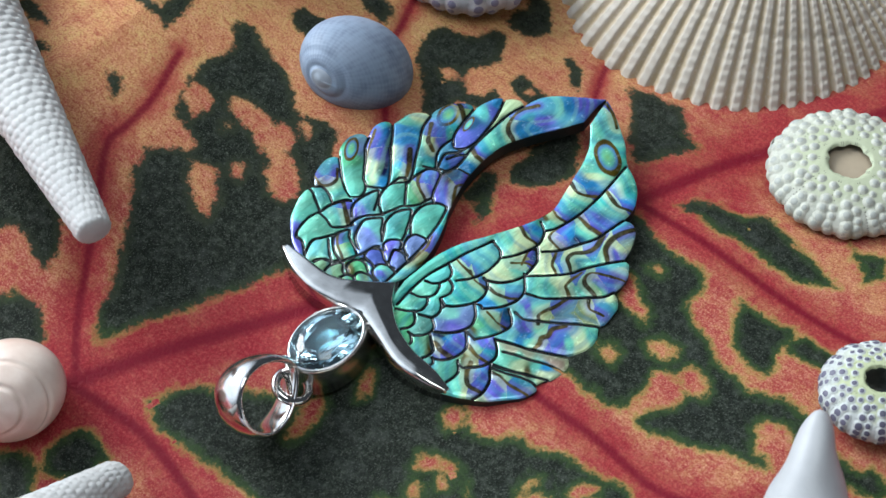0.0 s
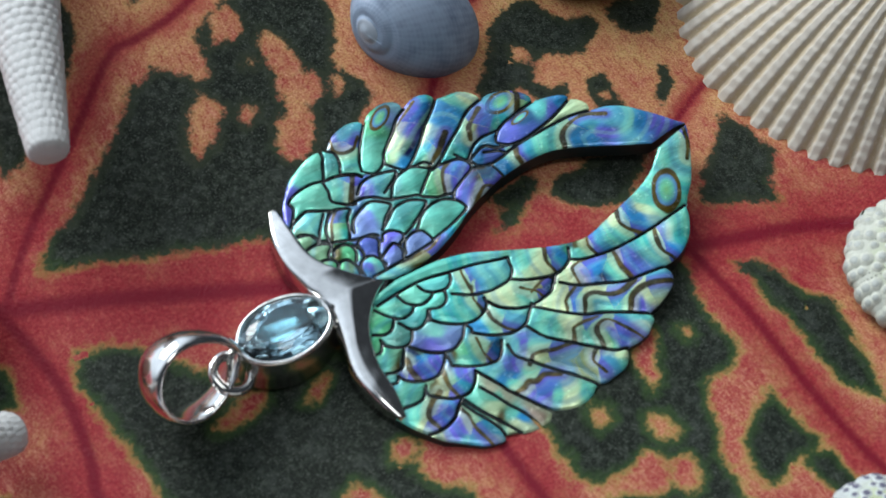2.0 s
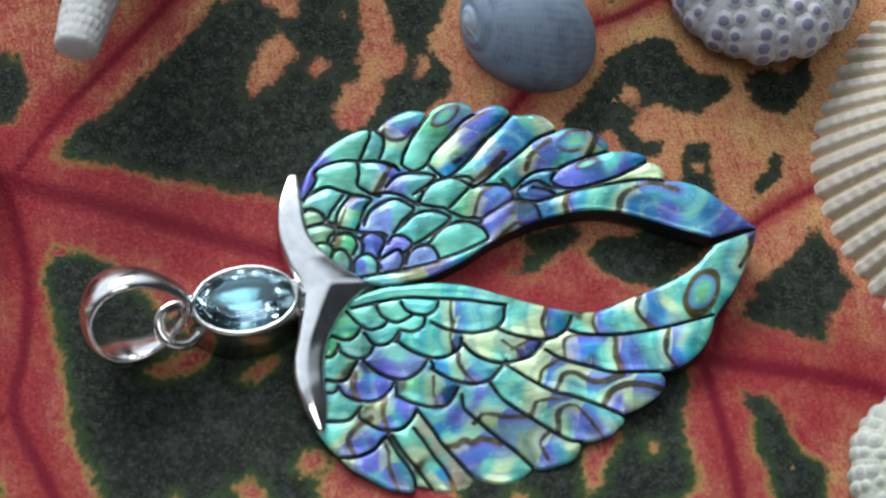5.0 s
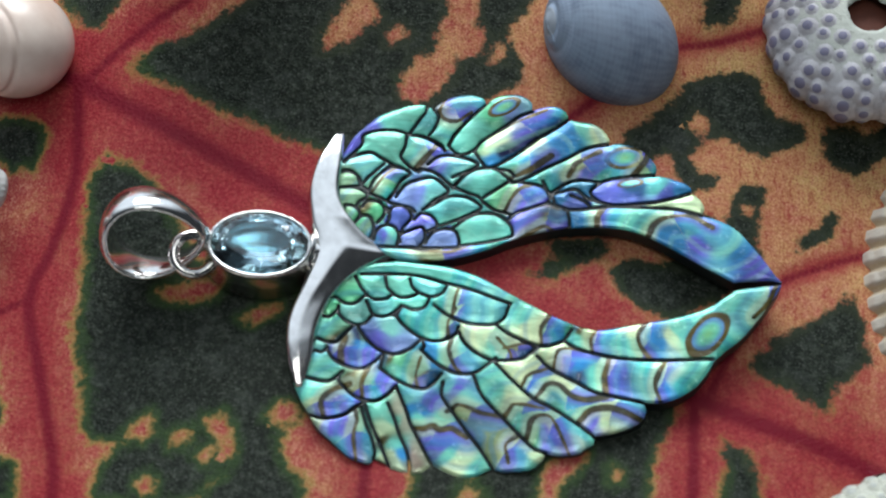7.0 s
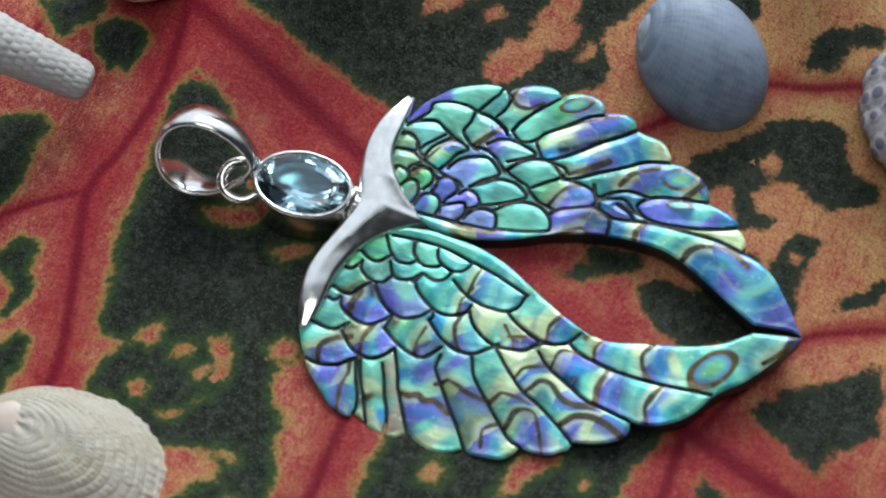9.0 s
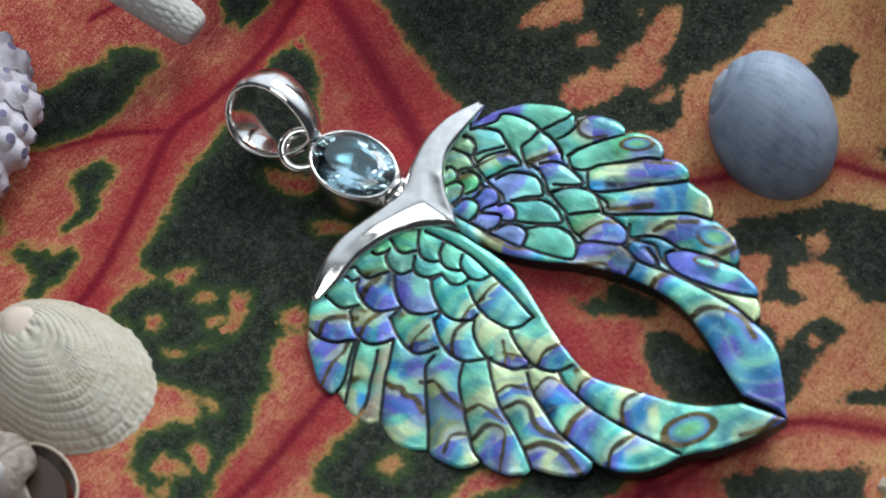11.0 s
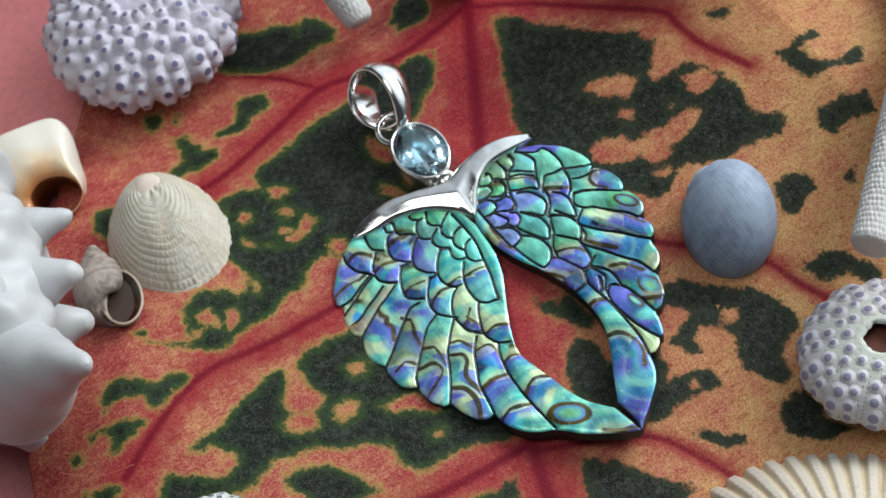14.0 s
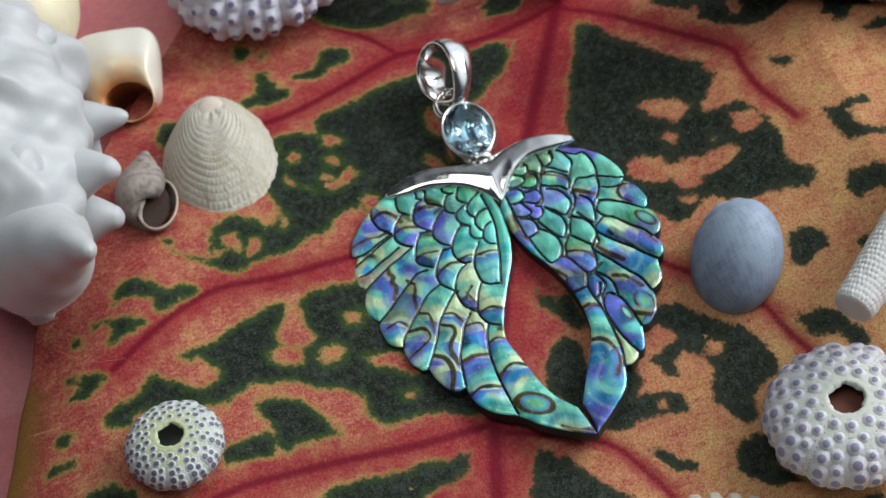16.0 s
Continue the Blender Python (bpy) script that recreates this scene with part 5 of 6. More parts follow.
def islands(mask):
    """Names each connected island of mask by a number; -1 outside."""
    lab = np.where(mask, np.arange(mask.size).reshape(mask.shape), -1)
    while True:
        p = np.pad(lab, 1, constant_values=-1)
        best = np.where(mask, np.maximum.reduce([lab, p[:-2, 1:-1], p[2:, 1:-1], p[1:-1, :-2], p[1:-1, 2:]]), -1)
        # a jump to the name's own name speeds the search up
        best = np.where(mask, best.ravel()[np.maximum(best, 0)], -1)
        if (best == lab).all():
            return lab
        lab = best


def wing(side, tip, seed, cell=0.009):
    """A carved wing: one slab of shell, cut by engraved grooves into feathers, each a piece of its own."""
    rng = random.Random(seed)
    rim = np.array(FRINGE[side])
    x0, y0 = rim.min(0) - 3 * cell
    nx, ny = ((rim.max(0) + 3 * cell - (x0, y0)) / cell).astype(int)
    px, py = [g.astype(float) for g in np.meshgrid(x0 + cell * np.arange(nx), y0 + cell * np.arange(ny), indexing="ij")]
    outline = polygon_level(px, py, rim)
    groove, brown = np.full(px.shape, 9.0), np.full(px.shape, 9.0)
    for line in CUTS[side]:
        groove = np.minimum(groove, line_distance(px, py, line))
    eye = np.full(px.shape, 9.0)
    for ex, ey, ea, eb, turn in EYES:
        c, s = math.cos(radians(turn)), math.sin(radians(turn))
        u, v = (px - ex) * c + (py - ey) * s, (py - ey) * c - (px - ex) * s
        eye = np.minimum(eye, np.hypot(u / ea, v / eb))
    slab = outline < cell
    lab = islands(slab & (groove > 0.024))
    names, sizes = np.unique(lab[lab >= 0], return_counts=True)
    for n in names[sizes < 60]:
        lab[lab == n] = -1
    feather = spread(lab, slab)
    # how far past a growth line a place lies, towards the feathers' ends
    past = np.full(px.shape, 9.0)
    for line in GROWTH[side]:
        far, (fx, fy) = line_distance(px, py, line), line[len(line) // 2]
        k, j = min(max(int(round((fx - x0) / cell)), 0), nx - 1), min(max(int(round((fy - y0) / cell)), 0), ny - 1)
        brown = np.where(feather == feather[k, j], np.minimum(brown, far), brown)
        out = Vector((fx + 0.9, fy)).normalized()
        mean = np.mean(line, 0)
        sign = np.where((px - mean[0]) * out.x + (py - mean[1]) * out.y - 0.35 * far > 0, 1, -1)
        past = np.where((far < np.abs(past)) & (feather == feather[k, j]), far * sign, past)
    field = spread(islands(slab & (groove > 0.024) & (brown > 0.012)), slab)
    # the hue at each place, from the stains in the same field of the nacre
    hue, total = np.zeros((*px.shape, 3)), np.zeros(px.shape)
    wx = px + 0.022 * np.sin(9 * py + 4 * px) + 0.012 * np.sin(23 * py - 7 * px)
    wy = py + 0.022 * np.sin(8 * px - 5 * py) + 0.012 * np.sin(21 * px + 9 * py)
    for x, y, rgb in STAINS[side]:
        i, j = min(nx - 1, max(0, int(round((x - x0) / cell)))), min(ny - 1, max(0, int(round((y - y0) / cell))))
        w = np.where(field == field[i, j], 1.0, np.where(feather == feather[i, j], 2e-3, 2e-6)) / (np.hypot(wx - x, wy - y) ** 2 + 0.0012) ** 2.5
        hue, total = hue + w[..., None] * np.array(rgb), total + w
    hue = (hue / total[..., None]) ** 1.5 * 1.03
    keep = (outline[:-1, :-1] + outline[1:, :-1] + outline[:-1, 1:] + outline[1:, 1:]) / 4 < 0
    gx, gy = np.gradient(outline, cell)
    slope = np.hypot(gx, gy) + 1e-6
    full = np.pad(keep, 1)
    count = full[:-1, :-1].astype(int) + full[1:, :-1] + full[:-1, 1:] + full[1:, 1:]
    rimmed = (count > 0) & (count < 4)
    move = np.where(rimmed, np.clip(outline / slope, -cell, cell), 0.0)
    qx, qy = px - move * gx / slope, py - move * gy / slope
    t = np.clip(1 - groove / 0.026, 0, 1)
    wall = np.clip(1 + outline / 0.03, 0, 1)
    swell = 1 - np.exp(-(np.minimum(groove, -outline + 0.02) / 0.07) ** 2)
    for n in np.unique(feather[:-1, :-1][keep]):
        cells = np.argwhere(keep & (feather[:-1, :-1] == n))
        if n < 0 or len(cells) < 12:
            continue
        mid = cells.mean(0) * cell + (x0, y0)
        far = outline[cells[:, 0], cells[:, 1]].max() > -0.02
        name = "leading_feather" if math.hypot(mid[0] - tip[0], mid[1] - tip[1]) < 0.55 and len(cells) > 1500 else "long_feather" if far and len(cells) > 900 else "scale_feather"
        reach = max(0.25, np.ptp(cells, 0).max() * cell)
        lean_x, lean_y = rng.uniform(-0.020, 0.020) / reach, rng.uniform(-0.020, 0.020) / reach
        if name == "leading_feather":
            lean_x, lean_y = 0.0, 0.0
        h = 0.015 * swell + lean_x * (px - mid[0]) + lean_y * (py - mid[1]) - 0.022 * t * t * (3 - 2 * t) - 0.012 * wall * wall
        z = 0.174 - 0.0258 * qx + 0.0492 * qy + h
        index = -np.ones(px.shape, int)
        corners = np.concatenate([cells, cells + (1, 0), cells + (1, 1), cells + (0, 1)])
        index[corners[:, 0], corners[:, 1]] = 0
        used = np.argwhere(index == 0)
        index[used[:, 0], used[:, 1]] = np.arange(len(used))
        ui, uj = used[:, 0], used[:, 1]
        verts = np.stack([qx[ui, uj], qy[ui, uj], z[ui, uj]], 1).tolist()
        i, j = cells[:, 0], cells[:, 1]
        faces = np.stack([index[i, j], index[i + 1, j], index[i + 1, j + 1], index[i, j + 1]], 1).tolist()
        slot = [0] * len(faces)
        # the side wall of the slab, where a cell borders on nothing
        low, extra = {}, 0
        for (di, dj), (a, b) in (((0, -1), ((0, 0), (1, 0))), ((1, 0), ((1, 0), (1, 1))), ((0, 1), ((1, 1), (0, 1))), ((-1, 0), ((0, 1), (0, 0)))):
            free = ~full[i + 1 + di, j + 1 + dj]
            for ci, cj in cells[free].tolist():
                ends = []
                for oi, oj in (a, b):
                    k = int(index[ci + oi, cj + oj])
                    if k not in low:
                        low[k] = len(verts)
                        x, y, zz = verts[k]
                        verts += [[x, y, zz], [x, y, zz - 0.17]]
                        extra += 2
                    ends.append(low[k])
                faces.append([ends[1], ends[0], ends[0] + 1, ends[1] + 1])
                slot.append(1)
        attr = {"groove": np.r_[groove[ui, uj] / 0.0165, np.zeros(extra)], "eye": np.r_[eye[ui, uj], np.full(extra, 9.0)], "brown": np.r_[brown[ui, uj] / 0.024, np.full(extra, 9.0)], "past": np.r_[past[ui, uj], np.full(extra, 9.0)]}
        for k, key in enumerate(("hue_red", "hue_green", "hue_blue")):
            attr[key] = np.r_[hue[ui, uj, k], np.zeros(extra)]
        part(name, {"v": verts, "f": faces, "slot": slot, "attr": attr}, [NACRE, SHADED_EDGE], pendant)


wing("upper", (2.6, 0.5), 3)
wing("lower", (2.4, -0.6), 8)


def collar_shape():
    """The silver bracket: two curved arms that meet in a point on the shell."""
    outer = curve([(-0.63, 1.18, 0), (-0.78, 0.88, 0), (-0.83, 0.55, 0), (-0.79, 0.24, 0), (-0.74, -0.02, 0), (-0.80, -0.38, 0), (-0.90, -0.78, 0), (-0.86, -1.13, 0), (-0.76, -1.37, 0)], 81)
    half_a = curve([(-0.555, 1.17, 0), (-0.545, 0.86, 0), (-0.52, 0.50, 0), (-0.33, 0.23, 0), (0.01, 0.0, 0)], 41)
    half_b = curve([(0.01, 0.0, 0), (-0.24, -0.16, 0), (-0.47, -0.43, 0), (-0.60, -0.77, 0), (-0.63, -1.12, 0), (-0.695, -1.37, 0)], 41)
    inner = half_a + half_b[1:]
    m, v, f = 21, [], []
    for i, (p, q) in enumerate(zip(outer, inner)):
        facet = min(1.0, max(0.0, (i - 28) / 10)) * (1 - 0.5 * min(1.0, max(0.0, (i - 44) / 16)))
        wide = (q - p).length
        for j in range(m):
            k = j / (m - 1)
            e = p.lerp(q, k)
            swell = (1 - (2 * k - 1) ** 10) + 0.07 * (1 - (2 * k - 1) ** 2)
            v.append(seat(e.x, e.y, 0.035 + min(0.075, 0.25 * wide) * swell - 0.30 * facet * wide * max(0.0, k - 0.42)))
    base = len(v)
    for p, q in zip(outer, inner):
        v += [seat(p.x, p.y, -0.20), seat(q.x, q.y, -0.02)]
    n = len(outer)
    for i in range(n - 1):
        for j in range(m - 1):
            q = i * m + j
            f.append((q, q + 1, q + m + 1, q + m))
        lo = base + 2 * i
        f += [(i * m, (i + 1) * m, lo + 2, lo), (i * m + m - 1, lo + 1, lo + 3, (i + 1) * m + m - 1), (lo, lo + 2, lo + 3, lo + 1)]
    for i in (0, n - 1):
        f.append(tuple(i * m + j for j in range(m)) + (base + 2 * i + 1, base + 2 * i))
    return {"v": v, "f": f}


part("collar", collar_shape(), SILVER, pendant, "polished silver bracket")
GX, GY, GZ, GA, GB = -1.215, -0.07, 0.37, 0.45, 0.31


def oval(a, b, z, n=32, dx=0.0):
    return [(GX + dx + a * math.cos(2 * math.pi * k / n), GY + b * math.sin(2 * math.pi * k / n), z) for k in range(n)]


def lathe(loops):
    n, v, f = len(loops[0]), [], []
    for lp in loops:
        v += lp
    for i in range(len(loops) - 1):
        for k in range(n):
            f.append((i * n + k, i * n + (k + 1) % n, (i + 1) * n + (k + 1) % n, (i + 1) * n + k))
    f.append(tuple(range(n - 1, -1, -1)))
    return {"v": v, "f": f}


low = float(ground(GX, GY)) + 0.02
bezel = part("bezel", lathe([oval(GA - 0.06, GB - 0.06, low + 0.03), oval(GA + 0.05, GB + 0.05, low), oval(GA + 0.095, GB + 0.095, low + 0.03), oval(GA + 0.045, GB + 0.045, GZ - 0.10), oval(GA + 0.045, GB + 0.045, GZ - 0.05),
                             oval(GA + 0.042, GB + 0.042, GZ - 0.02), oval(GA + 0.030, GB + 0.030, GZ + 0.012), oval(GA + 0.010, GB + 0.010, GZ + 0.016), oval(GA - 0.002, GB - 0.005, GZ - 0.01),
                             oval(GA - 0.04, GB - 0.04, GZ - 0.25), oval(GA - 0.06, GB - 0.06, low + 0.03)]), SATIN, pendant, "silver bezel cup")


def gem_shape(n=20):
    """An oval cut stone: a wide flat table, a ring of crown facets set half a step apart, and a pavilion in two steps."""
    def half_step(a, b, z):
        return [(GX + a * math.cos(2 * math.pi * (k + 0.5) / n), GY + b * math.sin(2 * math.pi * (k + 0.5) / n), z) for k in range(n)]
    loops = [oval(GA * 0.34, GB * 0.10, GZ - 0.27, n), half_step(GA * 0.72, GB * 0.62, GZ - 0.15), oval(GA * 0.99, GB * 0.99, GZ - 0.015, n), oval(GA * 0.99, GB * 0.99, GZ + 0.005, n),
             half_step(GA * 0.84, GB * 0.82, GZ + 0.055), oval(GA * 0.66, GB * 0.60, GZ + 0.085, n)]
    v = [p for lp in loops for p in lp]
    f = [tuple(range(n - 1, -1, -1)), tuple(range(5 * n, 6 * n))]
    for i, shift in ((0, 0), (1, 1), (2, None), (3, 0), (4, 1)):
        for k in range(n):
            a, b, c, d = i * n + k, i * n + (k + 1) % n, (i + 1) * n + (k + 1) % n, (i + 1) * n + k
            # shifted rings are bridged by triangles
            if shift is None:
                f.append((a, b, c, d))
            elif shift == 0:
                f += [(a, b, d), (b, c, d)]
            else:
                f += [(a, b, c), (a, c, d)]
    return {"v": v, "f": f}


part("gem", gem_shape(), GEM, bezel, "faceted oval pale blue topaz", False)
for dx, r in ((0.0, 0.17), (0.075, 0.15)):
    part("neck_bead", ring((-0.74 + dx - 0.03, -0.06, 0.23 - dx), (1.0, 0.0, -0.25), r * 0.8, 0.05, 28, 10, 0.75), SILVER, pendant)
part("neck", tube([(-0.95, -0.06, 0.22), (-0.80, -0.06, 0.22), (-0.62, -0.05, 0.17)], lambda s: 0.115, 14, 8), SILVER, pendant)
part("ring_loop", ring((-1.69, -0.09, 0.25), (0.15, 1.0, 0.25), 0.075, 0.036, 28, 10), SILVER, pendant)
part("jump_ring", ring((-1.83, -0.15, 0.22), (0.25, -0.25, 0.93), 0.185, 0.052, 48, 14), SILVER, pendant)


def bail_shape(n=110, m=20):
    """A drop-shaped loop of broad rounded band, widest at its far end and narrow where the jump ring holds it."""
    c, turn = Vector((-2.17, -0.05, 0.40)), Matrix.Rotation(radians(3), 3, "Z") @ Matrix.Rotation(radians(-33), 3, "X")

    def line(a):
        drop = (0.5 - 0.5 * math.cos(a)) ** 0.34
        return Vector((0.44 * math.cos(a), 0.0, 0.42 * math.sin(a) * (0.26 + 0.74 * drop)))

    def fn(u, v):
        a, b = 2 * math.pi * u, 2 * math.pi * v
        along = (line(a + 0.02) - line(a - 0.02)).normalized()
        out = Vector((along.z, 0.0, -along.x))
        far = (0.5 - 0.5 * math.cos(a)) ** 0.8
        wide, thick = 0.105 + 0.145 * far, 0.060 + 0.020 * far
        # domed outside, flat inside
        rise = thick * (math.sin(b) * (1.0 if math.sin(b) > 0 else 0.45))
        return c + turn @ (line(a) + out * rise + Vector((0.0, wide * math.cos(b), 0.0)))
    return grid(n, m, fn, True, True)


part("bail", bail_shape(), SILVER, pendant, "tapered silver bail loop")


# ---- shells ----
def coil_shape(apex, size, bearing, rise, spin, growth, drop, wide, off, squeeze, turns=3.0, nu=170, nv=56, hand=1, lines=0.0):
    """A coiled shell: a round tube that grows as it winds away from its tip; the axis by bearing and rise (radians)."""
    z = Vector((math.cos(rise) * math.cos(bearing), math.cos(rise) * math.sin(bearing), math.sin(rise)))
    y = (Vector((0, 0, 1)) - z * z.z).normalized()
    x = y.cross(z)
    q = Matrix((x, y, z)).transposed() @ Matrix.Rotation(spin, 3, "Z")
    c, b = Vector(apex), math.log(growth) / (2 * math.pi)

    def fn(u, v):
        a = -2 * math.pi * turns * (1 - u)
        s, p = math.exp(b * a), 2 * math.pi * v
        t = wide * (1 + lines * (math.sin(a * 57) + 0.7 * math.sin(a * 93 + 1)) + lines * 0.6 * math.sin(p * 24))
        r = s * (off + t * math.cos(p))
        return c + size * (q @ Vector((r * math.cos(a), hand * r * math.sin(a), s * (-drop + t * squeeze * math.sin(p)))))
    return grid(nu, nv, fn, False, True)


def mouth_line(shape, nv):
    return [Vector(p) for p in shape["v"][-nv:]]


def lip_shape(line, wire):
    """A rounded rim along the last ring of a coil."""
    n, m, v, f = len(line), 8, [], []
    c = sum(line, Vector()) / n
    for k, p in enumerate(line):
        d = (line[(k + 1) % n] - line[k - 1]).normalized()
        out = (p - c).normalized()
        side = d.cross(out).normalized()
        for j in range(m):
            a = 2 * math.pi * j / m
            v.append(tuple(p - out * wire * 0.5 + out * (wire * math.cos(a)) + side * (wire * math.sin(a))))
    for k in range(n):
        for j in range(m):
            k2, j2 = (k + 1) % n, (j + 1) % m
            f.append((k * m + j, k2 * m + j, k2 * m + j2, k * m + j2))
    return {"v": v, "f": f}


def plug_shape(line, depth, toward):
    """A dark cap set a little inside a mouth, in place of the shade there."""
    c = sum(line, Vector()) / len(line) + toward * depth
    n = len(line)
    return {"v": [tuple(p.lerp(c, 0.12) + toward * depth * 0.8) for p in line] + [tuple(c)], "f": [(k, (k + 1) % n, n) for k in range(n)]}


def whorl_shape(center, radii, bearing, rise, spin, seam, deep=0.05, width=0.05, nu=200, nv=120, lines=0.0, hand=-1, floor=-9.0):
    """A globular coiled shell: a rounded body whorl, with a spiral seam that winds out from its tip; seam: reach of each turn from the tip, in radians."""
    z = Vector((math.cos(rise) * math.cos(bearing), math.cos(rise) * math.sin(bearing), math.sin(rise)))
    y = (Vector((0, 0, 1)) - z * z.z).normalized()
    q = Matrix((y.cross(z), y, z)).transposed() @ Matrix.Rotation(spin, 3, "Z")
    c = Vector(center)

    def fn(u, v):
        a, p = 2 * math.pi * u, math.pi * v
        s = 1 + lines * (math.sin(a * 61 + 6 * p) + 0.7 * math.sin(a * 97 + 9 * p)) * min(1.0, p) + 0.6 * lines * math.sin(p * 70)
        for k in range(len(seam) - 1):
            at = seam[k] + (seam[k + 1] - seam[k]) * u
            # the older whorl stands proud inside the seam, which is cut between the two
            s -= deep * math.exp(-((p - at) / width) ** 2)
            s += deep * 0.7 * math.exp(-max(0.0, (at - p) / (2.2 * width)) ** 2) * (1 if p < at else math.exp(-((p - at) / (0.6 * width)) ** 2)) * 0.6
        at = c + q @ Vector((radii[0] * s * math.sin(p) * math.cos(hand * a), radii[1] * s * math.sin(p) * math.sin(hand * a), radii[2] * s * math.cos(p)))
        # the flat side of the mouth lies on the leaf
        return Vector((at.x, at.y, max(at.z, floor)))
    return grid(nu, nv, fn, True)


def globe_shape(center, radii, pole, twist, nu=96, nv=60, dent=0.0):
    """A lumpy rounded body, its third radius along the pole."""
    q = Vector(pole).to_track_quat("Z", "Y").to_matrix() @ Matrix.Rotation(radians(twist), 3, "Z")
    c = Vector(center)

    def fn(u, v):
        a, p = 2 * math.pi * u, math.pi * v
        s = 1 + 0.03 * math.sin(a) * math.sin(p) ** 2 - dent * math.sin(a * 3) * math.sin(p) ** 2
        return c + q @ Vector((radii[0] * s * math.sin(p) * math.cos(a), radii[1] * s * math.sin(p) * math.sin(a), radii[2] * s * math.cos(p)))
    return grid(nu, nv, fn, True)


def snail_shape(center, axes, radii, apex, start, stop, nu=260, nv=190):
    """A low-spired winkle: a rounded body, its coils winding out from the apex, with fine growth lines and spiral threads."""
    r = Matrix(axes).transposed()
    e = r @ Matrix.Diagonal(radii) @ r.transposed()
    z = Vector(apex).normalized()
    y = (Vector((0, 0, 1)) - z * z.z).normalized()
    q = Matrix((y.cross(z), y, z)).transposed()
    c = Vector(center)

    def fn(u, v):
        a, p = 2 * math.pi * u, math.pi * (start + (stop - start) * v)
        s = 1 + 0.0004 * math.sin(a * 47 + 5 * p) * min(1.0, p) + 0.0006 * math.sin(a * 83 + 2 * p) + 0.0009 * math.sin(p * 64)
        for k in range(3):
            at = 0.10 * 2.15 ** (k + u)
            s -= 0.030 * math.exp(-((p - at) / (0.05 + 0.05 * at)) ** 2) * min(1.0, at * 3) * (1.0 if k < 2 else 1 - u)
            if k == 1:
                # the spire stands a little proud of the body
                s += 0.035 * max(0.0, 1 - p / at)
        at = c + e @ (q @ Vector((s * math.sin(p) * math.cos(a), s * math.sin(p) * math.sin(a), s * math.cos(p))))
        return Vector((at.x, at.y, max(at.z, -0.10)))
    return grid(nu, nv, fn, True)


blue = thing("sea_snail", (1.95, 2.47, 0.0), "blue-grey periwinkle shell with fine growth lines on the leaf", "shell")
WINKLE = ((1.908, 2.44, 0.215), ((0.698, -0.482, -0.530), (0.683, 0.671, 0.290), (0.216, -0.564, 0.797)), (0.735, 0.594, 0.47), (-0.905, -0.14, 0.42))
part("whorl", snail_shape(*WINKLE, 0.07, 1.0), SNAIL, blue)
part("spire", snail_shape(*WINKLE, 0.0, 0.07, 160, 30), plain("pale_spire", (0.38, 0.43, 0.50), 0.55, 0.0, 0.2, 900), blue, "pale worn spire")
pink = thing("moon_snail", (-3.85, 2.25, -0.15), "smooth cream and pink moon snail shell", "shell")
part("tip", globe_shape((-4.26, 1.78, 0.53), (0.07, 0.07, 0.05), (-0.7, -0.4, 0.57), 0, 24, 12), PINKSHELL, pink)
part("whorl", whorl_shape((-3.866, 2.017, 0.204), (0.539, 0.603, 0.574), 3.673, 0.609, -1.015, (0.22, 0.62, 1.20), 0.06, 0.05), PINKSHELL, pink)
small = thing("periwinkle", (-2.0, -4.28, 0.05), "small worn brown-grey sea snail shell with an open mouth", "shell")
whorl = coil_shape((-2.630, -4.165, 0.345), 0.545, 2.892, 0.008, 3.192, 1.588, 1.789, 0.488, 0.363, 1.562, 4.5, 260, 48, -1, 0.008)
part("whorl", whorl, GREYSNAIL, small)
line = mouth_line(whorl, 48)
part("lip", lip_shape(line, 0.020), plain("pale_lip", (0.42, 0.34, 0.27), 0.4, 0.0, 0.2, 900), small, "pale rim of the mouth")
part("mouth", plug_shape(line, 0.10, (Vector(whorl["v"][-48 * 20]) - Vector(whorl["v"][-48])).normalized()), APERTURE_SHADE, small, "dark cap that stands for the shade inside the mouth")


def limpet_shape(n=300, m=150):
    c, tip = Vector((-2.30, -3.285)), Vector((-2.772, -3.181))

    def fn(u, v):
        a = 2 * math.pi * u
        e = c + Vector((1.05 * math.cos(a) + 0.05 * math.sin(a), 0.77 * math.sin(a) - 0.07 * math.cos(a))) * (1 + 0.006 * math.sin(a * 3 + 1) + 0.004 * math.sin(a * 60) * v ** 4 + 0.016 * math.sin(a * 13 + 2) * math.sin(a * 5) * v ** 4 + 0.012 * math.sin(a * 37) * math.sin(a * 7 + 1) * v ** 6)
        p = tip.lerp(e, v)
        h = 0.63 * (1 - v ** 2.1) + 0.04 * math.sin(math.pi * v)
        w = v ** 1.15 * 16 + 0.12 * math.sin(a * 2) + 0.06 * math.sin(a * 7)
        row = 1 - abs(2 * (w % 1.0) - 1) ** 3
        bead = 0.5 + 0.5 * math.sin(a * 60 + 2.4 * int(w) + 0.8 * math.sin(a * 7))
        h += (0.026 * row * (0.60 + 0.40 * bead)) * min(1.0, v * 3) * (0.6 + 0.4 * v) * (0.75 + 0.35 * math.sin(a * 3 + v * 7) * math.sin(v * 11 + a))
        h += 0.010 * math.sin(a * 5 + v * 4) * math.sin(v * 9 + 1)
        # chipped and worn
        h += 0.010 * noise.noise(Vector((p.x * 7, p.y * 7, 1.0))) * v + 0.006 * noise.noise(Vector((p.x * 19, p.y * 19, 5.0))) * min(1.0, v * 2)
        return p.x, p.y, -0.08 + h
    return grid(n, m, fn, True, False)


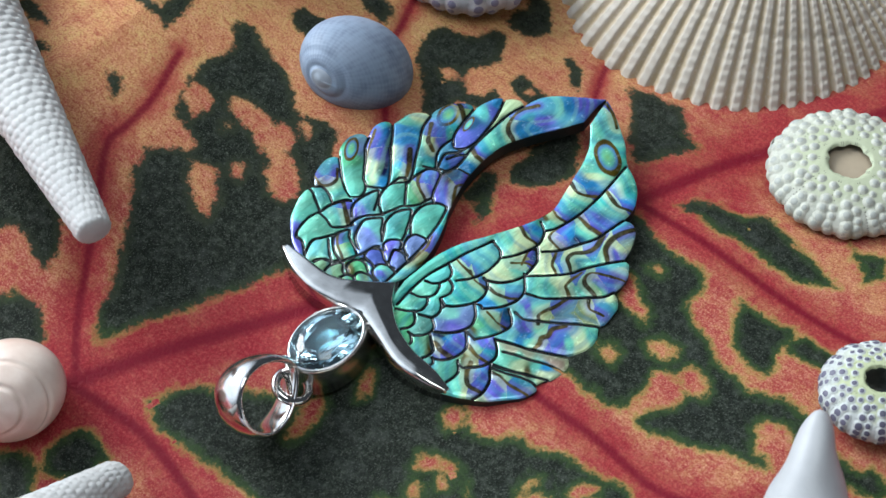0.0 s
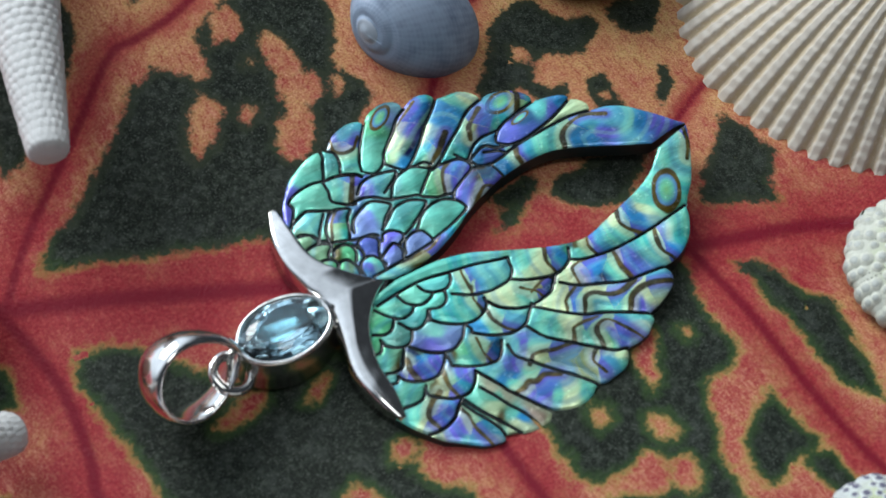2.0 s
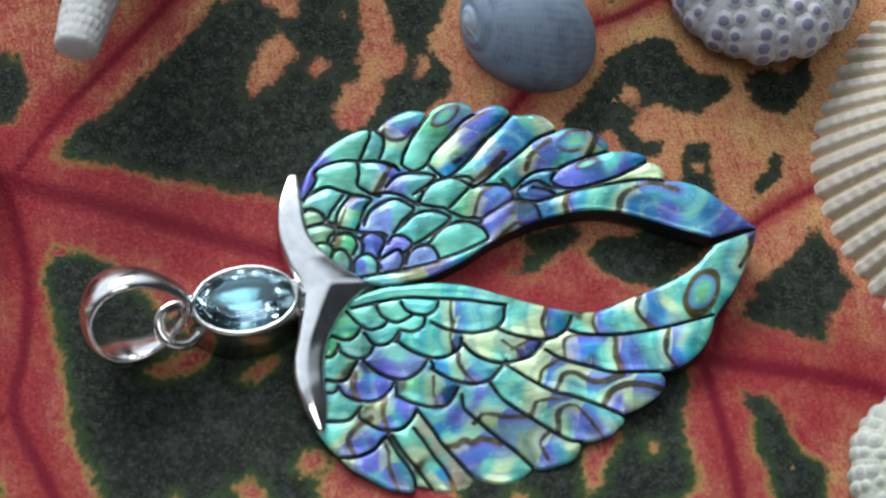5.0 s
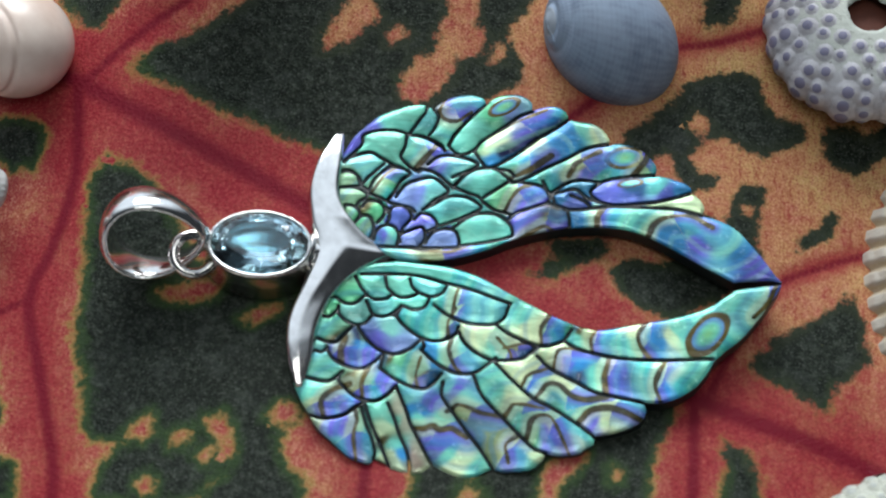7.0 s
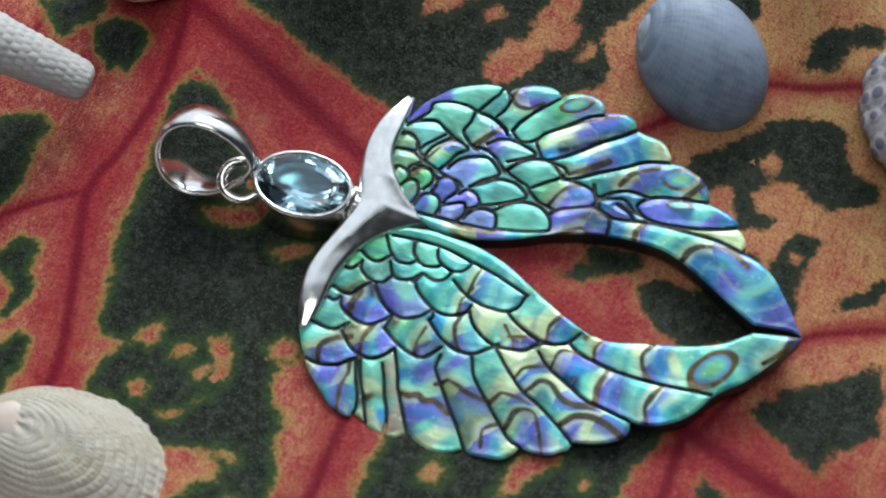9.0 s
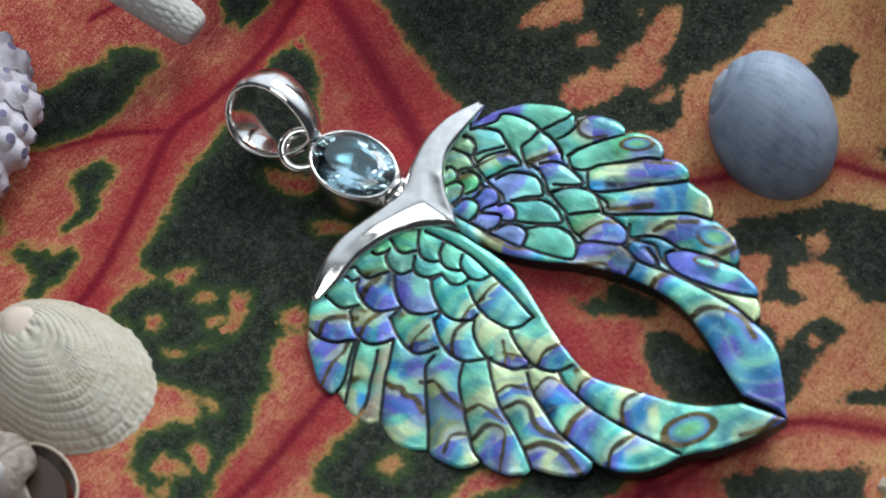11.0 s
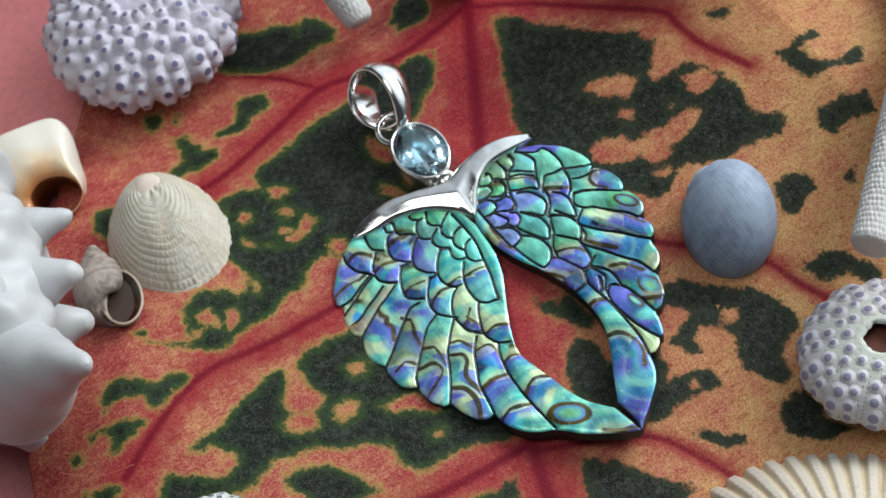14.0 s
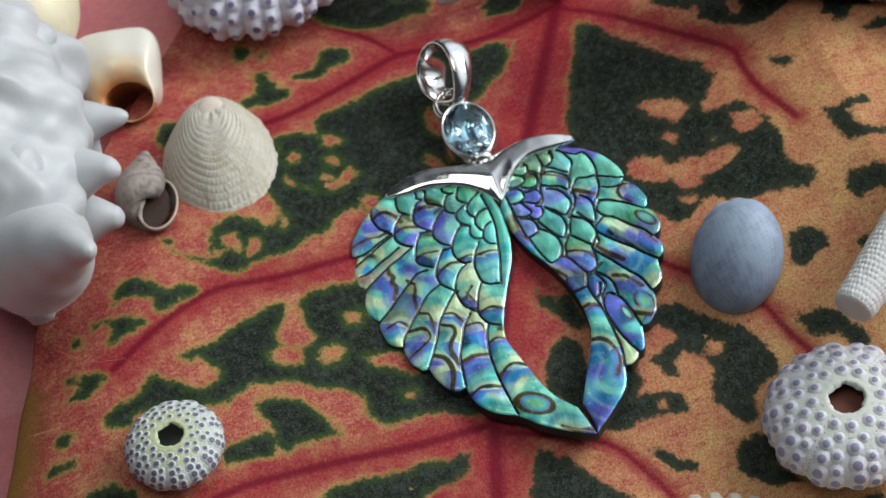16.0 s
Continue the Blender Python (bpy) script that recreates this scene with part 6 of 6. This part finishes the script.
limpet = thing("limpet_shell", (-2.36, -3.22, -0.1), "white ribbed limpet shell with a worn pinkish tip", "shell")
part("cone", limpet_shape(), LIMPET, limpet)
part("tip", globe_shape((-2.772, -3.181, 0.50), (0.20, 0.18, 0.085), (0.2, 0, 1), 0, 40, 20, 0.05), plain("pinkish_tip", (0.66, 0.55, 0.47), 0.4, 0.0, 0.25, 700), limpet, "worn pinkish tip")


def cockle_shape(ribs=44, n=793, m=150):
    """A fan of beaded ribs, arched like a half bowl; its hinge points away from the pendant."""
    hinge = Vector((7.52, 0.38))
    height = []

    def fn(u, v):
        a = radians(-98 + 196 * u)
        reach = (2.62 + 0.42 * math.cos(a)) * (0.60 + 0.40 * math.cos(a * 0.62))
        d = Vector((-math.cos(a), math.sin(a) * 1.02))
        k = ribs * u
        rib = min(1.0, 1.35 * (0.5 + 0.5 * math.cos(2 * math.pi * k)) ** 0.75)
        p = hinge + d * reach * (v ** 0.9) * (1 + 0.016 * rib * v ** 6 + 0.006 * math.sin(u * 37) * v)
        h = 1.12 * math.sin(math.pi * (0.04 + 0.96 * v) ** 0.75) ** 0.9 * (0.35 + 0.65 * math.cos(a * 0.75) ** 2)
        bead = 0.5 + 0.5 * math.sin(v * 175 + 1.3 * math.sin(k * 2.1))
        grow = 0.020 * math.exp(-((v - 0.72 - 0.01 * math.sin(u * 9)) / 0.012) ** 2) + 0.016 * math.exp(-((v - 0.55) / 0.010) ** 2)
        h += (0.036 * rib + 0.015 * rib * rib * bead - grow) * (0.15 + v)
        height.append(rib * (0.72 + 0.28 * bead))
        return p.x, p.y, -0.58 + max(0.0, h)
    shape = grid(n, m, fn)
    return shape, height


cockle = thing("cockle_shell", (5.8, 0.4, -0.4), "large cream cockle shell with beaded ribs", "shell")


def cockle_ribs(ribs=44, per=16, m=150):
    """The fan, cut along its furrows into single ribs."""
    shape, height = cockle_shape(ribs, ribs * per + 1, m)
    for k in range(ribs + 1):
        lo, hi = max(0, k * per - per // 2), min(ribs * per, k * per + per // 2)
        rows = hi - lo + 1
        f = [(i * m + j, (i + 1) * m + j, (i + 1) * m + j + 1, i * m + j + 1) for i in range(rows - 1) for j in range(m - 1)]
        part("rib", {"v": shape["v"][lo * m:(hi + 1) * m], "f": f, "uv": shape["uv"][lo * m:(hi + 1) * m], "attr": {"knob": height[lo * m:(hi + 1) * m]}}, COCKLE, cockle)


cockle_ribs()


def knob_mesh(profile, mats, top, seg=9):
    """A knob of an urchin shell, of radius 1: rings by radius and height; the faces from ring 'top' on take the second material."""
    v = [(r * math.cos(2 * math.pi * k / seg), r * math.sin(2 * math.pi * k / seg), h) for r, h in profile for k in range(seg)]
    f = [(i * seg + k, i * seg + (k + 1) % seg, (i + 1) * seg + (k + 1) % seg, (i + 1) * seg + k) for i in range(len(profile) - 1) for k in range(seg)]
    v.append((0, 0, profile[-1][1] * 1.03))
    f += [((len(profile) - 1) * seg + k, (len(profile) - 1) * seg + (k + 1) % seg, len(v) - 1) for k in range(seg)]
    me = bpy.data.meshes.new("knob")
    me.from_pydata(v, [], f)
    for mt in mats:
        me.materials.append(mt)
    me.polygons.foreach_set("material_index", [1 if i // seg >= top else 0 for i in range(len(f))])
    me.polygons.foreach_set("use_smooth", [True] * len(f))
    return me


def urchin(center, radius, height, hole, skin, spot, label, rows, per_row, knob, profile, top, nu=200, nv=80, squash=0.85, inside=None):
    """A hollow urchin shell: a low dome of meridian plates with knobs in rows, and an open top."""
    cx, cy = center
    z0 = float(ground(cx, cy)) + 0.01
    rng = random.Random(int(radius * 1000))
    end = math.acos(min(0.995, (hole / radius) ** (1 / squash)))
    start = -math.pi / 2 + 0.25

    def at(a, p):
        r = radius * math.cos(p) ** squash * (1 + 0.010 * math.cos(a * 10) + 0.004 * math.sin(a * 3 + 1))
        return Vector((cx + r * math.cos(a), cy + r * math.sin(a), z0 + height / 2 + height / 2 * math.sin(p)))

    def fn(u, v):
        return at(2 * math.pi * u, start + (end - start) * v)
    shape = grid(nu, nv, fn, True)
    base = len(shape["v"])
    # the rim of the opening turns inwards
    for i in range(nu):
        q = 2 * math.pi * i / nu
        r = hole * (0.90 + 0.06 * math.sin(5 * q) + 0.03 * math.sin(11 * q + 1))
        shape["v"].append((cx + r * math.cos(q), cy + r * math.sin(q), z0 + height * 0.93))
        shape["uv"].append((i / nu, 1.0))
    for i in range(nu):
        i2 = (i + 1) % nu
        shape["f"].append((i * nv + nv - 1, i2 * nv + nv - 1, base + i2, base + i))
    ob = thing("sea_urchin", (cx, cy, z0), label, "sea urchin", "sea urchin shells")
    part("test", shape, skin, ob)
    if inside:
        # a thin disc, added only to set how light or dark the opening looks
        part("inner_wall", globe_shape((cx, cy, z0 + height * 0.72), (hole * 1.5, hole * 1.5, 0.03), (0, 0, 1), 0, 24, 8), inside, ob, "added disc that colours the view into the opening")
    me = knob_mesh(profile, [skin, spot], top)
    for k in range(rows):
        for j in range(per_row):
            a = 2 * math.pi * (k + 0.10 * (1 if k % 2 else -1) + rng.uniform(-0.09, 0.09)) / rows
            p = -0.55 + (end - 0.12 + 0.55) * (j + 0.25 + 0.5 * (k % 2)) / per_row + rng.uniform(-0.035, 0.035)
            if p > end - 0.05:
                continue
            c = at(a, p)
            n = (at(a + 0.02, p) - c).cross(at(a, p + 0.02) - c).normalized()
            big = (1.0 if k % 2 else 0.80) * rng.uniform(0.90, 1.10) * (0.50 + 0.50 * math.cos(p))
            d = new("knob", me)
            d.parent = ob
            s = knob * big * CM
            d.matrix_local = Matrix.Translation((c - Vector((cx, cy, z0))) * CM) @ n.to_track_quat("Z", "Y").to_matrix().to_4x4() @ Matrix.Diagonal((s, s, s, 1))
    return ob


FLAT = ((1.12, -0.05), (0.86, 0.14), (0.66, 0.22), (0.34, 0.26))
ROUND = ((1.25, -0.06), (0.92, 0.16), (0.62, 0.36), (0.30, 0.46))
CONE = ((1.30, -0.06), (0.90, 0.20), (0.58, 0.56), (0.36, 0.84), (0.18, 0.80))
urchin((4.38, 2.84), 0.95, 0.80, 0.22, URCHIN_LILAC, KNOB_LILAC, "white urchin shell with lilac knobs and an open top", 24, 6, 0.104, ROUND, 2, inside=plain("brown_inside", (0.13, 0.035, 0.018), 0.7, 0.0, 0.3, 600))
urchin((4.73, -2.66), 0.90, 0.50, 0.27, URCHIN_GREEN, KNOB_GREY, "greenish white urchin shell with pale knobs and an open top", 32, 7, 0.074, ROUND, 2, inside=plain("beige_inside", (0.42, 0.34, 0.24), 0.7, 0.0, 0.2, 600))
urchin((2.15, -4.82), 0.60, 0.52, 0.17, URCHIN_SMALL, KNOB_DARK, "small white urchin shell with dark dots and a yellowish open top", 28, 7, 0.062, FLAT, 2)
urchin((-5.64, -1.96), 1.25, 1.15, 0.03, URCHIN_PURPLE, KNOB_PURPLE, "large purple dotted urchin shell with white knobs", 28, 6, 0.165, CONE, 3, 120, 60)


# ---- starfish ----
def arm_shape(root, tip, r0, r1, fine, spacing=0.075):
    """A tapering round arm, studded with rows of small beads, worn blunt at its end."""
    a, b = Vector(root), Vector(tip)
    d = b - a
    side = d.cross(Vector((0, 0, 1))).normalized()
    up = side.cross(d).normalized()
    beads, cols = int(d.length / spacing), max(18, int(2 * math.pi * r1 * 1.6 / spacing))
    nu, nv = (beads * 7, cols * 7) if fine else (beads * 2, cols * 2)

    def fn(u, v):
        p = 2 * math.pi * v
        r = r0 + (r1 - r0) * u ** 0.9
        row = u * beads
        n = int(row)
        col = v * cols + 0.5 * (n % 2) + 0.12 * math.sin(n * 1.7)
        m = int(col) % cols
        wild = math.sin(n * 12.9898 + m * 78.233) * 43758.5453 % 1.0
        other = math.sin(n * 39.3 + m * 11.7) * 24634.63 % 1.0
        x, y = row % 1 - 0.5 + 0.22 * (other - 0.5), col % 1 - 0.5 + 0.22 * (wild - 0.5)
        bead = max(0.0, 1 - 4.2 * (x * x + y * y)) ** 0.5 if fine else 0.5
        r += (0.007 + 0.010 * wild) * bead * min(2.0, r / 0.28)
        if u > 0.955:
            r *= max(0.0, 1 - ((u - 0.955) / 0.045) ** 7) ** 0.5
        c = a + d * u
        return c + side * (r * math.cos(p)) + up * (r * 0.92 * math.sin(p))
    return grid(nu, nv, fn, False, True)


def starfish(center, tips, r0, r1, label):
    ob = thing("starfish", (center[0], center[1], float(ground(center[0], center[1]))), label, "starfish", "white finger starfish")

    def hub(u, v):
        p, q = 2 * math.pi * u, math.pi * (v - 0.5)
        return center[0] + 0.85 * math.cos(p) * math.cos(q), center[1] + 0.85 * math.sin(p) * math.cos(q), center[2] + 0.45 * math.sin(q)
    part("disc", grid(40, 20, hub, True), STAR, ob)
    for k, t in enumerate(tips):
        part("arm", arm_shape(center, t, r0, r1, k == 0, 0.075 if r1 > 0.2 else 0.098), STAR, ob)
    return ob


starfish((1.0, 6.6, 1.1), [(3.80, 3.12, 1.20), (5.9, 8.6, -0.1), (1.0, 12.0, -0.1), (-4.2, 8.6, -0.1)], 0.52, 0.24, "white beaded finger starfish lying beyond the pendant")
starfish((-0.85, 6.30, 1.22), [(-2.39, 2.09, 1.43), (-5.4, 8.2, 0.0), (-3.4, 10.8, 0.0), (0.2, 11.2, 0.0)], 0.62, 0.19, "white beaded finger starfish propped up on its arms")
starfish((-9.6, 0.05, 3.2), [(-3.72, 0.46, 0.04), (-10.6, 4.4, -0.5), (-14.6, 0.6, -0.5), (-10.9, -4.4, -0.5)], 0.72, 0.20, "white beaded finger starfish with one arm on the leaf")


# ---- the murex ----
murex = thing("murex_shell", (-2.6, -6.3, 0.1), "white spiny murex shell with an orange lip", "shell")
M0, M1 = Vector((-5.6, -6.35, 1.25)), Vector((-0.40, -6.10, 1.25))


def murex_body(u, v):
    """Whorls that swell at each shoulder, knotted in rows, and end in a blunt spire."""
    p = 2 * math.pi * v
    r = 1.52 * max(0.0, math.sin(math.pi * min(1.0, u) ** 0.85)) ** 0.45 + 0.01
    knots = max(0.0, math.sin(u * 23 + 0.6 * math.sin(p))) ** 3 * max(0.0, math.sin(p * 4 + u * 5)) ** 2
    wave = 1 + 0.05 * math.sin(u * 23 + p) + 0.05 * math.sin(5 * p + u * 9) + 0.02 * math.sin(11 * p - u * 37) + 0.012 * math.sin(u * 90 + 3 * p) + 0.13 * knots
    c = M0.lerp(M1, u)
    return c.x + 0.10 * math.sin(3 * p) * u, c.y + r * wave * math.cos(p), max(float(ground(c.x, c.y)) + 0.02, c.z + r * wave * math.sin(p) * 0.92)


part("body", grid(200, 120, murex_body, False, True), MUREX, murex)


def spine_shape(base, tip, r, blunt):
    """A hollow-backed blunt spine with a flared foot."""
    b, t = Vector(base), Vector(tip)
    bend = b.lerp(t, 0.55) + Vector((0, 0, 0.04))
    shape = tube([b, bend, t], lambda s: (r * (1 - s) ** 1.5 + blunt * (1 - 0.25 * s)) * max(0.0, 1 - max(0.0, (s - 0.86) / 0.14) ** 2) ** 0.5, 26, 64)
    shape["v"] = [(x + 0.010 * math.sin(y * 9 + z * 7), y + 0.010 * math.sin(x * 8 + z * 9), z + 0.010 * math.sin(x * 7 + y * 8)) for x, y, z in shape["v"]]
    return shape


SPINES = (((-2.75, -5.45, 1.05), (-2.40, -4.20, 1.30), 0.50, 0.14), ((-1.90, -5.45, 1.15), (-1.43, -4.50, 1.46), 0.46, 0.18), ((-1.60, -5.4, 0.60), (-1.30, -4.66, 0.66), 0.36, 0.17),
          ((-0.75, -5.80, 1.20), (0.42, -5.02, 2.34), 0.62, 0.17), ((-3.55, -5.5, 1.6), (-3.85, -4.80, 1.75), 0.50, 0.20), ((-2.7, -5.6, 1.8), (-2.5, -5.30, 2.20), 0.60, 0.26),
          ((-1.6, -5.8, 1.7), (-1.35, -5.45, 2.05), 0.60, 0.26), ((-0.75, -6.0, 0.5), (-0.30, -6.0, 0.34), 0.34, 0.18),
          ((-4.4, -5.8, 1.9), (-4.3, -5.5, 2.45), 0.44, 0.20), ((-3.1, -6.4, 2.3), (-3.0, -6.4, 2.9), 0.46, 0.20), ((-1.8, -6.4, 2.2), (-1.6, -6.4, 2.8), 0.46, 0.20))
for k, (b, t, r, blunt) in enumerate(SPINES):
    part("spine", spine_shape(b, t, r, blunt), MUREX, murex, "blunt white spine")


def mouth_shape(inner, nu=96, nv=44):
    """The mouth: a cavity under a broad hooded lip, flat on top, that rolls back into the shell."""
    c = Vector((-3.80, -4.200, 0.065))
    right, up, out = Vector((0.408, 0.901, -0.146)), Vector((-0.713, 0.414, 0.566)), Vector((0.571, -0.126, 0.811))
    start, stop = (0.0, 0.42) if inner else (0.42, 1.0)

    def fn(u, v):
        a, v = 2 * math.pi * u, start + (stop - start) * v
        cx, cy = math.cos(a), math.sin(a)
        low = (0.34 - 0.10 * cy if cy > 0 else 0.34 + 0.02 * cy) + 0.02 * cx
        high = max(low + 0.05, 1 / (abs(cx / (0.45 if cx > 0 else 0.95)) ** 2.4 + abs(cy / (0.90 if cy > 0 else 0.36)) ** 2.4) ** (1 / 2.4) * (1 + 0.04 * math.sin(5 * a + 1)))
        fold = 0.06 * math.sin(3 * a + 0.5) + 0.03 * math.sin(7 * a)
        if v < 0.42:
            p = math.pi / 2 * v / 0.42
            r, d = low * math.sin(p) ** 0.6, -0.85 * math.cos(p)
        elif v < 0.80:
            k = (v - 0.42) / 0.38
            r, d = low + (high - low) * k, 0.11 * math.sin(math.pi * k ** 0.7) - 0.22 * k * k + fold * k * (1 - 0.5 * k)
        else:
            k = (v - 0.80) / 0.20
            r, d = high * (1 + 0.05 * math.sin(math.pi * min(1.0, 1.4 * k)) - 0.10 * k), -0.22 + fold * 0.5 - 0.55 * k
        slip = 0.09 * min(1.0, max(0.0, (v - 0.42) / 0.38))
        return c + right * (r * cx - slip) + up * (r * cy + slip) + out * d
    shape = grid(nu, nv, fn, True, False)
    shape["uv"] = [(p, start + (stop - start) * q) for p, q in shape["uv"]]
    return shape


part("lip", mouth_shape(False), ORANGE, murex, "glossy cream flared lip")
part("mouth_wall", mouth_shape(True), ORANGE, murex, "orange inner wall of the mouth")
part("outer_whorl", globe_shape((-5.60, -5.30, 0.62), (1.0, 0.92, 0.85), (0, 0, 1), 0, 60, 40, 0.04), YELLOWISH, murex, "yellowish cream flank")
